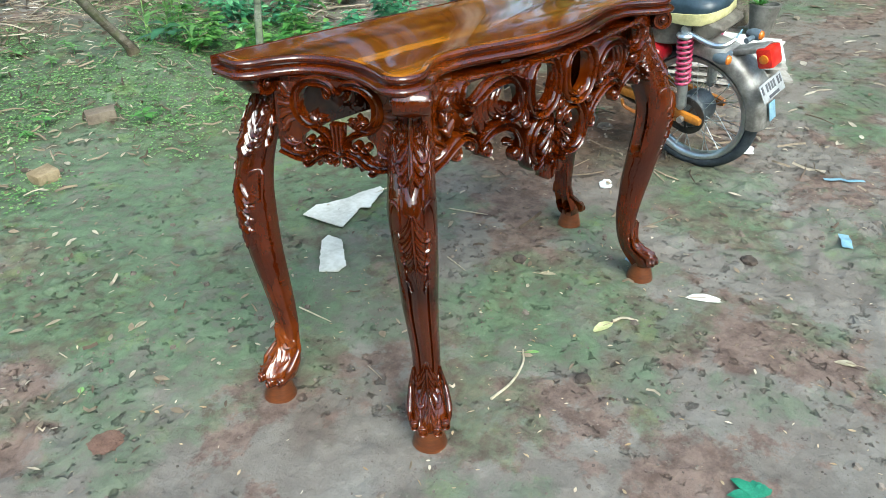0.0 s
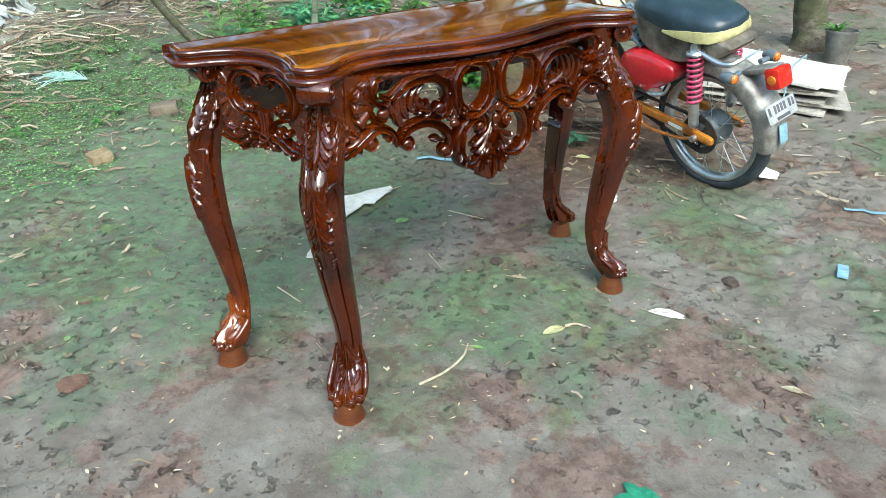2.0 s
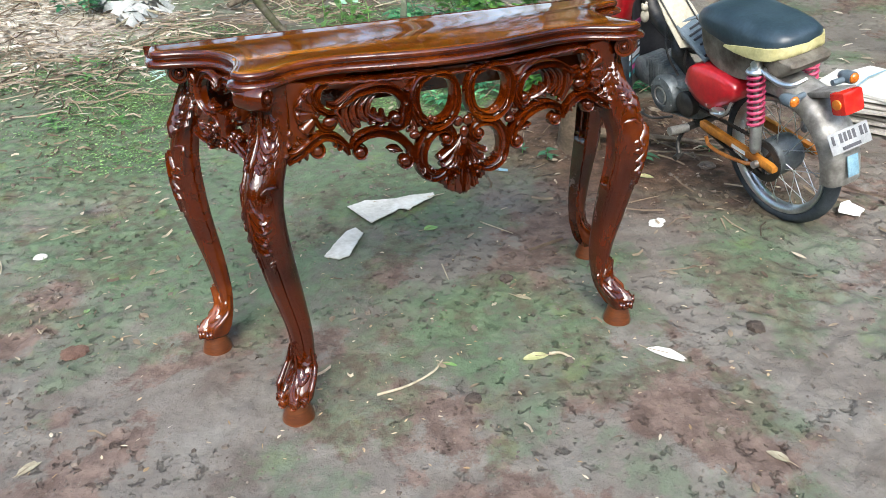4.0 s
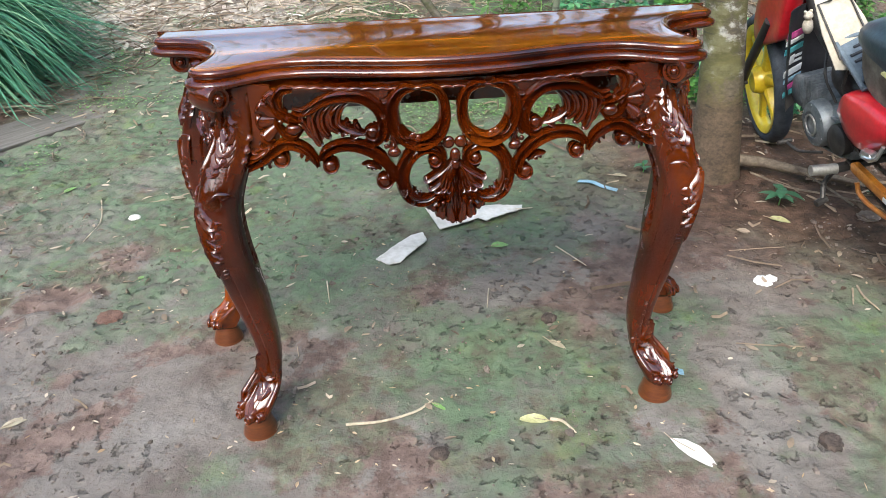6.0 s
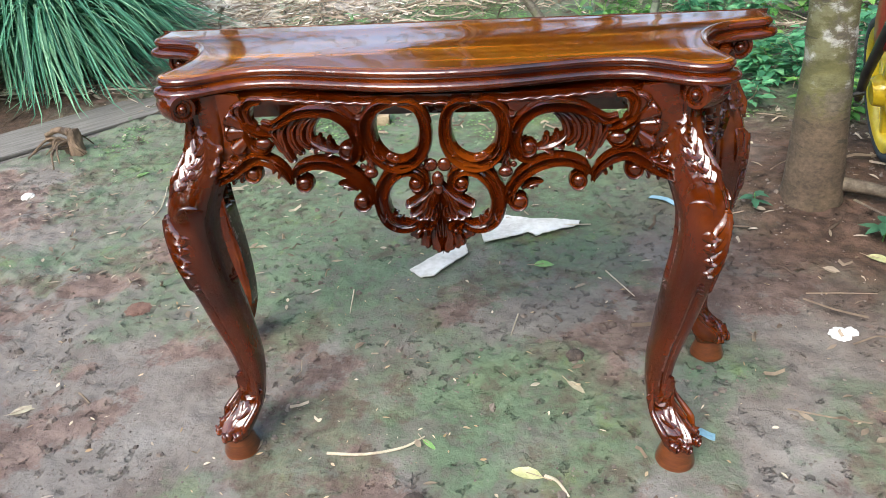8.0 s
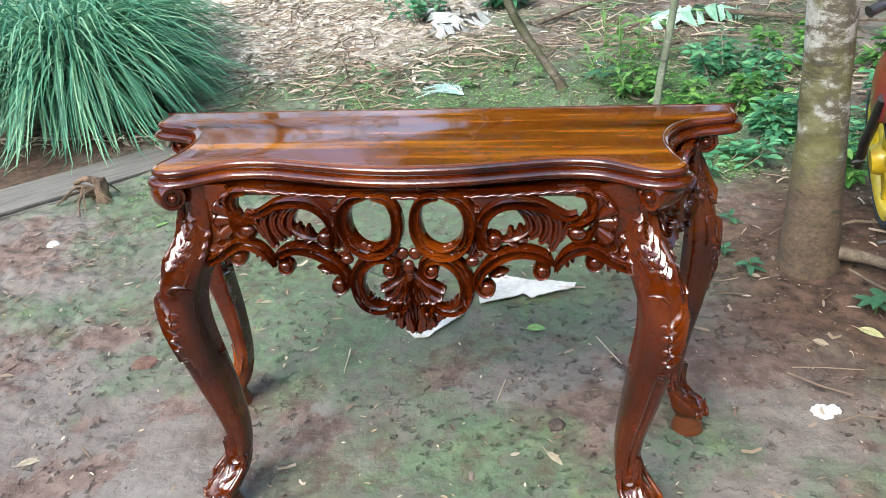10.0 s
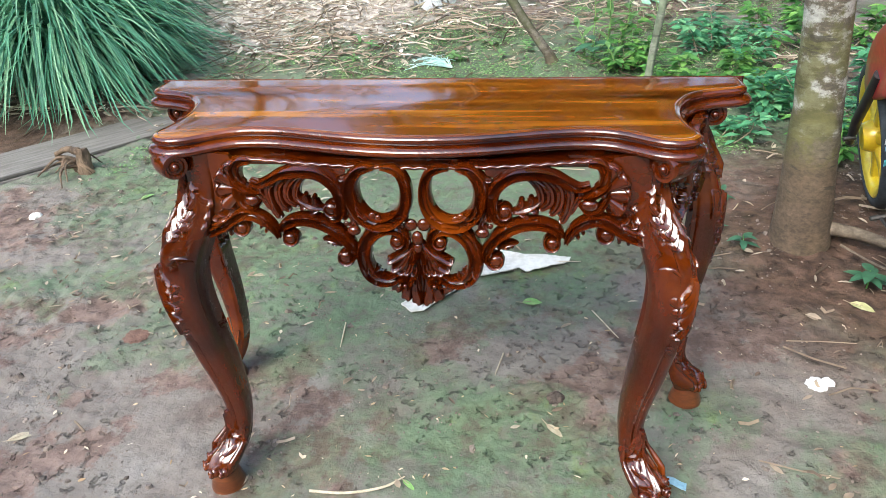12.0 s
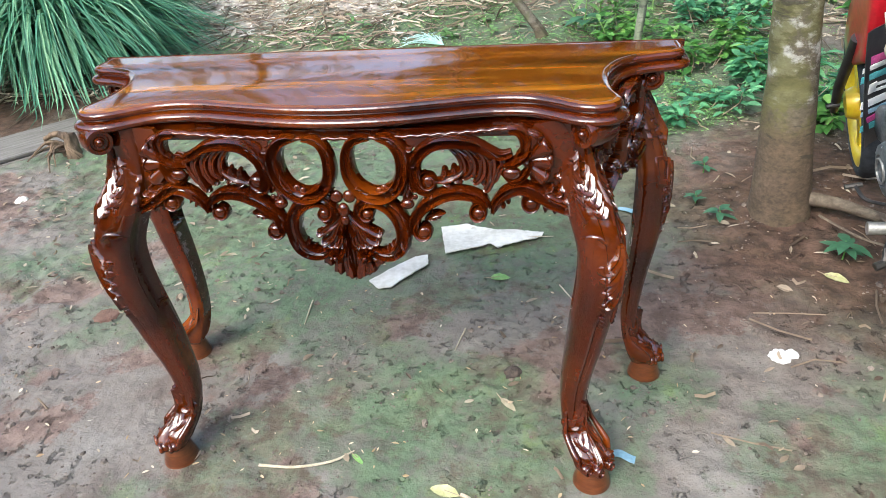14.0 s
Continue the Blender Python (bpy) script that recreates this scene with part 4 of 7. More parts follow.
def apron_side(sgn):
    p0, p1 = Vector((0.482, -0.338)), Vector((0.604, -0.050))
    d = (p1 - p0).normalized()
    nn = Vector((d.y, -d.x))
    mid = (p0 + p1) / 2

    def pl(a, b, h):
        q = mid + d * a + nn * h
        return Vector((sgn * q.x, q.y, b))
    bm = bmesh.new()
    edge = [(-0.145, 0.8615), (0.145, 0.8615), (0.145, 0.850), (-0.145, 0.850)]
    loft(bm, [[pl(a, b, h) for a, b in edge] for h in (-0.006, 0.006)])
    apron = part("side_apron", bm, WOOD, TABLE)
    for m2 in (1, -1):
        def half(a, b, h, m2=m2):
            return pl(a * m2, b, h)

        def add(name, ctrl, width, height=0.02, profile=STRAND, n=7):
            strand(name, apron, ctrl, width, height, half, profile=profile, n=n)

        def button(a, b, r):
            bm = bmesh.new()
            ribbon(bm, curl((a, b), r, r * 0.35, 200, 620, 15), [(0, r * 0.30), (0.6, r * 0.34), (1, r * 0.2)], 0.020, half, ROUND, 3)
            ball(bm, half(a, b, 0.010), r * 0.45, (1, 1, 1), 10, 7)
            part("volute", bm, WOOD, apron)

        # plain board that carries the carving, cut away round the heart
        bm = bmesh.new()
        shape = [(p.x, p.y) for p in spline([(0.020, 0.852), (0.055, 0.857), (0.088, 0.842), (0.099, 0.812), (0.094, 0.782), (0.080, 0.762), (0.066, 0.750), (0.084, 0.735), (0.088, 0.715)], 3)]
        shape += [(0.066, 0.700), (0.074, 0.688), (0.105, 0.684), (0.145, 0.692), (0.147, 0.780), (0.145, 0.858), (0.080, 0.8612), (0.020, 0.8612)]
        loft(bm, [[half(a, z, h) for a, z in shape] for h in (-0.008, 0.006)])
        part("end_panel", bm, WOOD, apron)
        # heart-shaped scroll, rolled in at the top and leafed at its lower end
        add("heart_scroll", [(0.016, 0.824), (0.026, 0.830), (0.026, 0.844), (0.012, 0.846), (0.006, 0.836), (0.016, 0.851), (0.040, 0.858), (0.070, 0.851), (0.091, 0.828), (0.094, 0.798), (0.083, 0.775), (0.064, 0.763), (0.044, 0.764)],
            [(0, 0.004), (0.3, 0.0055), (0.5, 0.0090), (0.75, 0.0120), (0.92, 0.0095), (1, 0.004)], 0.022, n=6)
        for ctrl, w in (([(0.040, 0.762), (0.046, 0.776), (0.058, 0.784), (0.070, 0.780)], 0.011), ([(0.036, 0.764), (0.034, 0.776), (0.040, 0.788)], 0.008)):
            bm = bmesh.new()
            frond(bm, ctrl, w, 0.020, half)
            part("leaf", bm, WOOD, apron)
        # stem scroll that ties the heart to the lower arch
        add("small_scroll", [(0.066, 0.757), (0.046, 0.753), (0.028, 0.744), (0.020, 0.728), (0.024, 0.712), (0.040, 0.706)], [(0, 0.004), (0.5, 0.0080), (1, 0.005)], 0.020)
        button(0.042, 0.728, 0.0115)
        button(0.066, 0.728, 0.0095)
        # fan of flutes upon the board
        for k, (a, b) in enumerate([(0.132, 0.838), (0.138, 0.808), (0.138, 0.778), (0.132, 0.750)]):
            add("flute", [(0.100, 0.796 + 0.016 * (1.5 - k)), ((0.100 + a) / 2, (0.796 + b) / 2 + 0.004 * (1.5 - k)), (a - 0.004, b), (a, b)], [(0, 0.006), (0.5, 0.0125), (0.8, 0.0140), (0.93, 0.011), (1, 0.004)], 0.018, profile=FOLD, n=6)
        # lower arch with leaves
        add("arch", [(0.0, 0.704), (0.020, 0.712), (0.048, 0.706), (0.074, 0.690), (0.100, 0.688), (0.142, 0.700)], [(0, 0.008), (0.5, 0.0115), (1, 0.010)], 0.022)
        button(0.078, 0.676, 0.0110)
        button(0.020, 0.690, 0.0100)
        for ctrl in ([(0.03, 0.704), (0.045, 0.692), (0.058, 0.682), (0.070, 0.676)], [(0.085, 0.702), (0.102, 0.694), (0.118, 0.696), (0.138, 0.706)], [(0.090, 0.722), (0.104, 0.716), (0.120, 0.718), (0.138, 0.728)], [(0.004, 0.703), (0.014, 0.694), (0.020, 0.684), (0.030, 0.674)]):
            bm = bmesh.new()
            frond(bm, ctrl, 0.012, 0.020, half)
            part("leaf", bm, WOOD, apron)
    for k in (-1, 0, 1):
        bm = bmesh.new()
        ribbon(bm, [(k * 0.0105, 0.772), (k * 0.0085, 0.745), (k * 0.0095, 0.712)], [(0, 0.0068), (0.5, 0.0055), (1, 0.006)], 0.020, pl, ROUND, 5)
        part("reed", bm, WOOD, apron)


apron_side(1)
apron_side(-1)


# ---- foliage helpers ----
def leaf_into(verts, faces, pos, way, up, length, width, fold=0.25, droop=0.25):
    """A pointed leaf folded along its midrib and drooping to its tip."""
    pos, way, up = Vector(pos), Vector(way).normalized(), Vector(up)
    side = way.cross(up)
    if side.length < 1e-4:
        side = way.cross(Vector((1, 0.2, 0)))
    side.normalize()
    up = side.cross(way)
    i = len(verts)
    for s, w in ((0.0, 0.0), (0.22, 0.75), (0.5, 1.0), (0.78, 0.62), (1.0, 0.0)):
        c = pos + way * (s * length) - up * (droop * length * s * s)
        if w == 0:
            verts.append(c)
        else:
            o = side * (w * width / 2)
            lift = up * (fold * w * width / 2)
            verts.extend((c - o + lift, c, c + o + lift))
    a = i
    faces.extend([(a, a + 2, a + 1), (a, a + 3, a + 2)])
    for k in (1, 4):
        faces.extend([(i + k, i + k + 1, i + k + 4, i + k + 3), (i + k + 1, i + k + 2, i + k + 5, i + k + 4)])
    faces.extend([(i + 7, i + 8, i + 10), (i + 8, i + 9, i + 10)])


def rnd_dir(rng, lift=0.3):
    a = rng.uniform(0, 2 * math.pi)
    return Vector((math.cos(a), math.sin(a), rng.uniform(-0.2, 1.0) * lift + 0.05))


def shrub(name, label, x, y, radius, height, count, size, mat, seed, stems=7):
    """A low broad-leaved plant: thin stems with leaves along them."""
    rng = random.Random(seed)
    z = ground_z(x, y)
    root = thing(name, label, "plant", pose(x, y, z), "undergrowth")
    verts, faces = [], []
    per = max(1, 3 * count // stems)
    for k in range(stems):
        a = rng.uniform(0, 2 * math.pi)
        r = radius * math.sqrt(rng.uniform(0.05, 1))
        top = Vector((math.cos(a) * r, math.sin(a) * r, height * rng.uniform(0.55, 1.0) * (1 - 0.35 * r / radius)))
        foot = Vector((top.x * 0.45, top.y * 0.45, ground_z(x + top.x * 0.45, y + top.y * 0.45) - z - 0.01))
        mid = (foot + top) / 2 + Vector((rng.uniform(-1, 1), rng.uniform(-1, 1), 0)) * 0.05
        line = spline([foot, mid, top], 4)
        bm = bmesh.new()
        tube(bm, line, [(0, 0.004), (1, 0.0015)], 5)
        part("stem", bm, TWIG, root)
        for j in range(per):
            q = line[min(len(line) - 1, int(len(line) * rng.uniform(0.25, 1.0)))]
            w = rnd_dir(rng, 0.35)
            w.x += (top.x - foot.x) * 0.8
            w.y += (top.y - foot.y) * 0.8
            sz = size * rng.uniform(0.55, 1.25)
            base = q + w * rng.uniform(0.0, 0.05)
            leaf_into(verts, faces, base, w, (rng.uniform(-.4, .4), rng.uniform(-.4, .4), 1), sz, sz * rng.uniform(0.42, 0.62), 0.25, rng.uniform(0.1, 0.5))
    raw_part("foliage", verts, faces, mat, root, smooth=True)
    return root


def seedling(x, y, size, n, seed, mat=WEED_DARK):
    """A small weed with a few separate leaves."""
    rng = random.Random(seed)
    root = thing("weed", "small green broad-leaved weed growing from bare earth", "plant", pose(x, y, ground_z(x, y)), "weeds")
    bm = bmesh.new()
    tube(bm, [(0, 0, -0.01), (0.004, 0.002, size * 0.4), (0.0, 0.004, size * 0.8)], [(0, 0.003), (1, 0.0015)], 5)
    part("stem", bm, LEAF, root)
    for k in range(n):
        a = 2.4 * k + rng.uniform(-0.3, 0.3)
        v, f = [], []
        leaf_into(v, f, (0, 0, size * (0.35 + 0.5 * k / n)), (math.cos(a), math.sin(a), rng.uniform(0.1, 0.6)), (0, 0, 1), size * rng.uniform(0.7, 1.1), size * rng.uniform(0.35, 0.5), 0.2, 0.4)
        raw_part("leaf", v, f, mat, root, smooth=True)


# ---- trees ----
def trunk_tree(name, label, x, y, line, radii, mat, seg=20, rough=0.006):
    z = ground_z(x, y)
    root = thing(name, label, "tree", pose(x, y, z))
    bm = bmesh.new()
    pts = spline(line, 8)
    n = len(pts)
    rings = []
    for i, p in enumerate(pts):
        r = lerp(radii, i / (n - 1))
        rings.append([Vector((p.x + (r + rough * noise.noise(Vector((math.cos(a) * 2, math.sin(a) * 2, p.z * 7)))) * math.cos(a),
                              p.y + (r + rough * noise.noise(Vector((math.cos(a) * 2, math.sin(a) * 2, p.z * 7)))) * math.sin(a), p.z)) for a in (2 * math.pi * k / seg for k in range(seg))])
    loft(bm, rings)
    part("trunk", bm, mat, root)
    return root


tree = trunk_tree("tree", "straight tree trunk with pale lichen, moss and splashed mud", 1.212, 0.870,
                  [(0, 0, -0.06), (0, 0, 0.03), (-0.010, 0.0, 0.2), (-0.028, 0.01, 0.45), (-0.055, 0.02, 0.8), (-0.10, 0.04, 1.4), (-0.18, 0.05, 2.4), (-0.3, 0.2, 5.2)],
                  [(0, 0.118), (0.14, 0.104), (0.28, 0.093), (0.43, 0.082), (0.6, 0.074), (1, 0.055)], BARK, 26)
# its crown spreads above the clearing
bm = bmesh.new()
rng = random.Random(77)
tips = []
for k in range(16):
    a = 2.4 * k
    h0 = rng.uniform(3.6, 5.0)
    r = rng.uniform(0.8, 3.0)
    tip = Vector((0.2 + math.cos(a) * r * 0.7, 2.2 + math.sin(a) * r * 0.7, h0 + rng.uniform(0.6, 1.8)))
    tube(bm, spline([(-0.28, 0.15, h0), (tip.x * 0.5, tip.y * 0.5, (h0 + tip.z) / 2), tip], 4), [(0, 0.045), (1, 0.012)], 6)
    tips.append(tip)
part("limb", bm, BARK, tree)
cv, cf = [], []
for tip in tips:
    for _ in range(120):
        p = tip + Vector((rng.gauss(0, 0.6), rng.gauss(0, 0.6), rng.gauss(0, 0.35)))
        leaf_into(cv, cf, p, rnd_dir(rng, 0.3), (rng.uniform(-.6, .6), rng.uniform(-.6, .6), 1), rng.uniform(.18, .32), rng.uniform(.08, .14), 0.2, 0.3)
raw_part("crown", cv, cf, LEAF, tree)
# surface root that runs from the trunk towards the motorcycle
bm = bmesh.new()
tube(bm, spline([(0.06, -0.02, 0.05), (0.17, -0.06, 0.045), (0.30, -0.14, 0.03), (0.45, -0.22, 0.012), (0.62, -0.36, -0.01)], 6), [(0, 0.028), (0.5, 0.018), (1, 0.008)], 9)
part("root", bm, DEAD_WOOD, tree)
bm = bmesh.new()
for pts in ([(0.28, -0.13, 0.04), (0.33, -0.26, 0.02), (0.36, -0.42, 0.006)], [(0.1, -0.12, 0.03), (0.2, -0.25, 0.015), (0.34, -0.34, 0.008), (0.46, -0.46, 0.004)], [(0.33, -0.16, 0.03), (0.48, -0.31, 0.02), (0.52, -0.44, 0.004)]):
    tube(bm, spline(pts, 5), 0.0045, 6)
part("rootlet", bm, DEAD_WOOD, tree)

trunk_tree("tree", "dark grey tree trunk behind the stacked cardboard", 4.13, 0.905, [(0, 0, -0.06), (0.0, 0, 0.1), (-0.05, 0.03, 0.35), (-0.14, 0.06, 0.7), (-0.25, 0.1, 1.2), (-0.4, 0.2, 3.5)],
           [(0, 0.15), (0.2, 0.115), (0.6, 0.10), (1, 0.07)], BARK_DARK, 20, 0.012)
trunk_tree("sapling", "thin leaning dark sapling trunk", 0.31, 2.66, [(0, 0, -0.05), (-0.015, 0, 0.02), (-0.07, 0.0, 0.10), (-0.16, 0.01, 0.22), (-0.25, 0, 0.36), (-0.315, -0.02, 0.50), (-0.38, -0.02, 0.75), (-0.43, -0.02, 1.2), (-0.5, 0, 2.4)],
           [(0, 0.046), (0.15, 0.036), (0.3, 0.033), (1, 0.025)], BARK_DARK, 12, 0.004)
trunk_tree("stake", "slender upright grey-green stake", 0.77, 2.15, [(0, 0, -0.05), (0.03, 0.01, 0.3), (0.08, 0.02, 0.8), (0.13, 0.03, 1.6)], [(0, 0.022), (1, 0.017)], STAKE_BARK, 10, 0.002)


def crown_tree(x, y, height, spread, seed, low, leaves, mat):
    """A leafy tree: trunk, limbs and a crown of separate leaves in uneven clumps."""
    rng = random.Random(seed)
    z = ground_z(x, y)
    root = thing("tree", "tall leafy tree added out of view to shape reflections", "tree", pose(x, y, z), "trees round the yard")
    bm = bmesh.new()
    top = Vector((rng.uniform(-.3, .3), rng.uniform(-.3, .3), height * 0.8))
    tube(bm, spline([(0, 0, -0.1), (rng.uniform(-.1, .1), 0, height * 0.3), top], 6), [(0, 0.16), (1, 0.05)], 10)
    ends = []
    for k in range(13):
        a = 2.4 * k + rng.uniform(-.4, .4)
        h0 = height * rng.uniform(low, 0.75)
        e = Vector((math.cos(a) * spread * rng.uniform(.5, 1), math.sin(a) * spread * rng.uniform(.5, 1), h0 + height * rng.uniform(0.03, 0.22)))
        tube(bm, spline([(0, 0, h0), (e.x * 0.5, e.y * 0.5, (h0 + e.z) / 2 - 0.05), e], 4), [(0, 0.05), (1, 0.015)], 6)
        ends.append(e)
    part("trunk", bm, BARK_DARK, root)
    verts, faces = [], []
    for e in ends + [top]:
        for _ in range(leaves):
            p = e + Vector((rng.gauss(0, 1), rng.gauss(0, 1), rng.gauss(0, 0.75))) * spread * 0.32
            leaf_into(verts, faces, p, rnd_dir(rng, 0.3), (rng.uniform(-.7, .7), rng.uniform(-.7, .7), 1), rng.uniform(.25, .45), rng.uniform(.12, .2), 0.2, 0.3)
    raw_part("crown", verts, faces, mat, root)


# unseen trees: a near belt darkens reflections, tall ones behind mirror in the top
for k in range(15):
    a = radians(168 + 14.5 * k)
    r = 11.0 + 1.2 * math.sin(2.9 * k)
    crown_tree(r * math.cos(a), r * math.sin(a), 4.6 + 0.6 * math.sin(1.7 * k), 2.2, 40 + k, 0.06, 260, LEAF)
for k, (x, y, h, s, low) in enumerate([(8.6, 1.2, 8.5, 2.6, .12), (7.8, 4.6, 9.0, 2.5, .12), (6.2, 7.6, 9.0, 2.3, .12), (3.6, 8.6, 9.5, 1.9, .12), (1.6, 9.4, 9.0, 1.6, .15), (-0.6, 9.6, 9.5, 1.8, .12), 
                                       (-9.4, 5.6, 9.0, 2.0, .12), (4.6, 12.0, 11.5, 2.2, .1), (0.4, 12.6, 11.5, 2.0, .1), (7.4, 2.9, 8.0, 2.2, .06), (7.3, 6.3, 8.5, 2.2, .06), (9.5, 8.5, 11.0, 2.6, .1)]):
    crown_tree(x, y, h, s, 70 + k, low, 170, CANOPY if k % 3 else LEAF)


# pale, thin-leaved unseen trees, added to green the tabletop's left reflection
for k, (x, y) in enumerate([(-5.2, 10.6), (-7.4, 9.4), (-6.4, 13.0)]):
    crown_tree(x, y, 7.0, 2.4, 90 + k, 0.08, 32, CANOPY)


# ---- long grass ----
def grass_clump(x, y, tufts, blades, reach, tall, seed, lean):
    """A clump of several tufts; each tuft is a part of long arching blades."""
    rng = random.Random(seed)
    z = ground_z(x, y)
    root = thing("grass_clump", "large clump of long arching green grass", "grass", pose(x, y, z))
    for q in range(tufts):
        qa = 2.4 * q
        heart = Vector((math.cos(qa), math.sin(qa), 0)) * 0.26 * math.sqrt(q / tufts)
        verts, faces = [], []
        for _ in range(blades):
            a = rng.uniform(0, 2 * math.pi)
            d = Vector((math.cos(a), math.sin(a), 0))
            a2 = a + rng.uniform(-0.5, 0.5)
            d2 = (Vector((math.cos(a2), math.sin(a2), 0)) + 1.2 * heart + Vector((lean, -0.1, 0))).normalized()
            h, r = tall * rng.uniform(0.45, 1.0), reach * rng.uniform(0.3, 1.0)
            side = d2.cross(Vector((0, 0, 1)))
            w = rng.uniform(0.006, 0.0135)
            i = len(verts)
            n = 8
            drop = rng.uniform(0.35, 1.4)
            for k in range(n + 1):
                s = k / n
                p = heart + d * 0.10 * rng.random() ** 0.01 * 0.9 + d2 * (r * s ** 1.5) + Vector((0, 0, h * (1.9 * s - (0.9 + drop) * s * s)))
                p.z = max(p.z, 0.01)
                ww = w * (1 - s ** 2.5) + 0.0006
                verts.extend((p - side * ww, p + Vector((0, 0, -ww * 0.7)), p + side * ww))
            for k in range(n):
                b = i + 3 * k
                faces.extend([(b, b + 1, b + 4, b + 3), (b + 1, b + 2, b + 5, b + 4)])
        raw_part("tuft", verts, faces, GRASS, root, smooth=True)


grass_clump(-2.86, 2.70, 7, 260, 1.15, 1.25, 5, 0.3)
grass_clump(-3.75, 3.05, 5, 180, 1.0, 1.25, 6, 0.1)
grass_clump(-3.15, 3.6, 4, 130, 1.0, 1.3, 7, 0.5)


# light green leafy shoots by the sapling
def shoot(x, y, tall, leaves, size, seed):
    rng = random.Random(seed)
    root = thing("shoot", "light green leafy shoot growing by the sapling", "plant", pose(x, y, ground_z(x, y)), "young shoots")
    bm = bmesh.new()
    top = Vector((rng.uniform(-.06, .06), rng.uniform(-.06, .06), tall))
    line = spline([(0, 0, -0.02), top * 0.5 + Vector((0.02, 0, 0)), top], 5)
    tube(bm, line, [(0, 0.006), (1, 0.002)], 6)
    part("stem", bm, FRESH_STEM, root)
    for k in range(leaves):
        v, f = [], []
        a = 2.4 * k + rng.uniform(-.3, .3)
        q = line[min(len(line) - 1, int(len(line) * (0.3 + 0.7 * k / leaves)))]
        leaf_into(v, f, q, (math.cos(a), math.sin(a), rng.uniform(0.3, 1.0)), (0, 0, 1), size * rng.uniform(.7, 1.15), size * rng.uniform(.2, .32), 0.25, rng.uniform(.2, .6))
        raw_part("leaf", v, f, WEED, root, smooth=True)


FRESH_STEM = simple("green_stem", (0.12, 0.22, 0.06), (0.22, 0.34, 0.11), 30, 0.6)
for k, (x, y, t, n, sz) in enumerate([(0.62, 2.9, 0.42, 13, 0.16), (0.55, 3.0, 0.5, 12, 0.17), (0.72, 3.05, 0.38, 11, 0.15), (0.50, 2.8, 0.18, 8, 0.12), (0.66, 2.65, 0.16, 8, 0.11), (1.0, 3.4, 0.3, 9, 0.14)]):
    shoot(x, y, t, n, sz, 300 + k)

# ---- undergrowth ----
for k, (x, y, r, h, c, s) in enumerate([(1.15, 2.35, 0.42, 0.42, 150, 0.10), (1.6, 2.15, 0.38, 0.45, 140, 0.11), (1.08, 1.85, 0.25, 0.26, 55, 0.09), (1.55, 1.75, 0.25, 0.28, 60, 0.10), (2.05, 2.3, 0.42, 0.5, 140, 0.11),
                                        (2.0, 1.55, 0.25, 0.25, 60, 0.10), (0.72, 2.85, 0.3, 0.35, 80, 0.09), (1.3, 3.0, 0.4, 0.5, 120, 0.1), (2.5, 2.0, 0.35, 0.4, 90, 0.1), (2.0, 3.2, 0.5, 0.6, 140, 0.11),
                                        (-0.95, 4.6, 0.35, 0.5, 90, 0.10), (-0.2, 4.9, 0.3, 0.5, 60, 0.2), (2.9, 2.9, 0.45, 0.5, 110, 0.1)]):
    shrub("shrub", "low green broad-leaved undergrowth", x, y, r, h * 0.72, int(c * 1.3), s * 0.66, LEAF_BLUE if k % 3 else LEAF, 100 + k)
for k, (x, y, s, n) in enumerate([(0.994, 0.805, 0.065, 6), (1.335, 0.545, 0.085, 8), (0.93, 0.93, 0.05, 5), (1.75, 0.55, 0.05, 5), (1.0, 1.2, 0.06, 5), (0.55, 2.75, 0.16, 7)]):
    seedling(x, y, s, n, 200 + k)
rng = random.Random(41)
for k in range(26):
    seedling(rng.uniform(-1.3, 0.9), rng.uniform(1.9, 3.5), rng.uniform(0.035, 0.085), rng.randint(4, 7), 230 + k, WEED if k % 3 else LEAF)


# ---- scattered litter ----
def scatter(name, label, category, mat, count, seed, where, size, aspect, lift=0.25, group=""):
    rng = random.Random(seed)
    verts, faces = [], []
    for _ in range(count):
        x, y = where(rng)
        L = rng.uniform(*size)
        a = rng.uniform(0, 2 * math.pi)
        leaf_into(verts, faces, (x, y, ground_z(x, y) + 0.004 + rng.uniform(0, 0.008)), (math.cos(a), math.sin(a), rng.uniform(-0.05, lift)), (rng.uniform(-.3, .3), rng.uniform(-.3, .3), 1), L, L * rng.uniform(*aspect), rng.uniform(-0.3, 0.5), rng.uniform(0, 0.25))
    tagged(raw_part(name, verts, faces, mat, smooth=False), label, category, group, "stuff")


def yard(rng):
    while True:
        x, y = rng.uniform(-5.0, 2.8), 2.2 + 6.0 * rng.random() ** 1.25
        mossy = max(0.0, 1 - math.hypot((x - 0.35) / 1.5, (y - 2.3) / 1.25))
        if x > -2.0 and y < (3.45 if -0.4 < x < 1.5 else 2.75) + 0.5 * gnoise(x, y, 1.5, 2.0):
            continue
        if gnoise(x, y, 0.9, 4.0) + (0.38 if x < -0.6 else 0.12) - 1.6 * mossy + 0.15 * rng.uniform(-1, 1) > 0.0:
            return x, y


def pale_yard(rng):
    while True:
        x, y = rng.gauss(-2.5, 1.1), rng.gauss(5.2, 1.2)
        if y > 3.1:
            return x, y


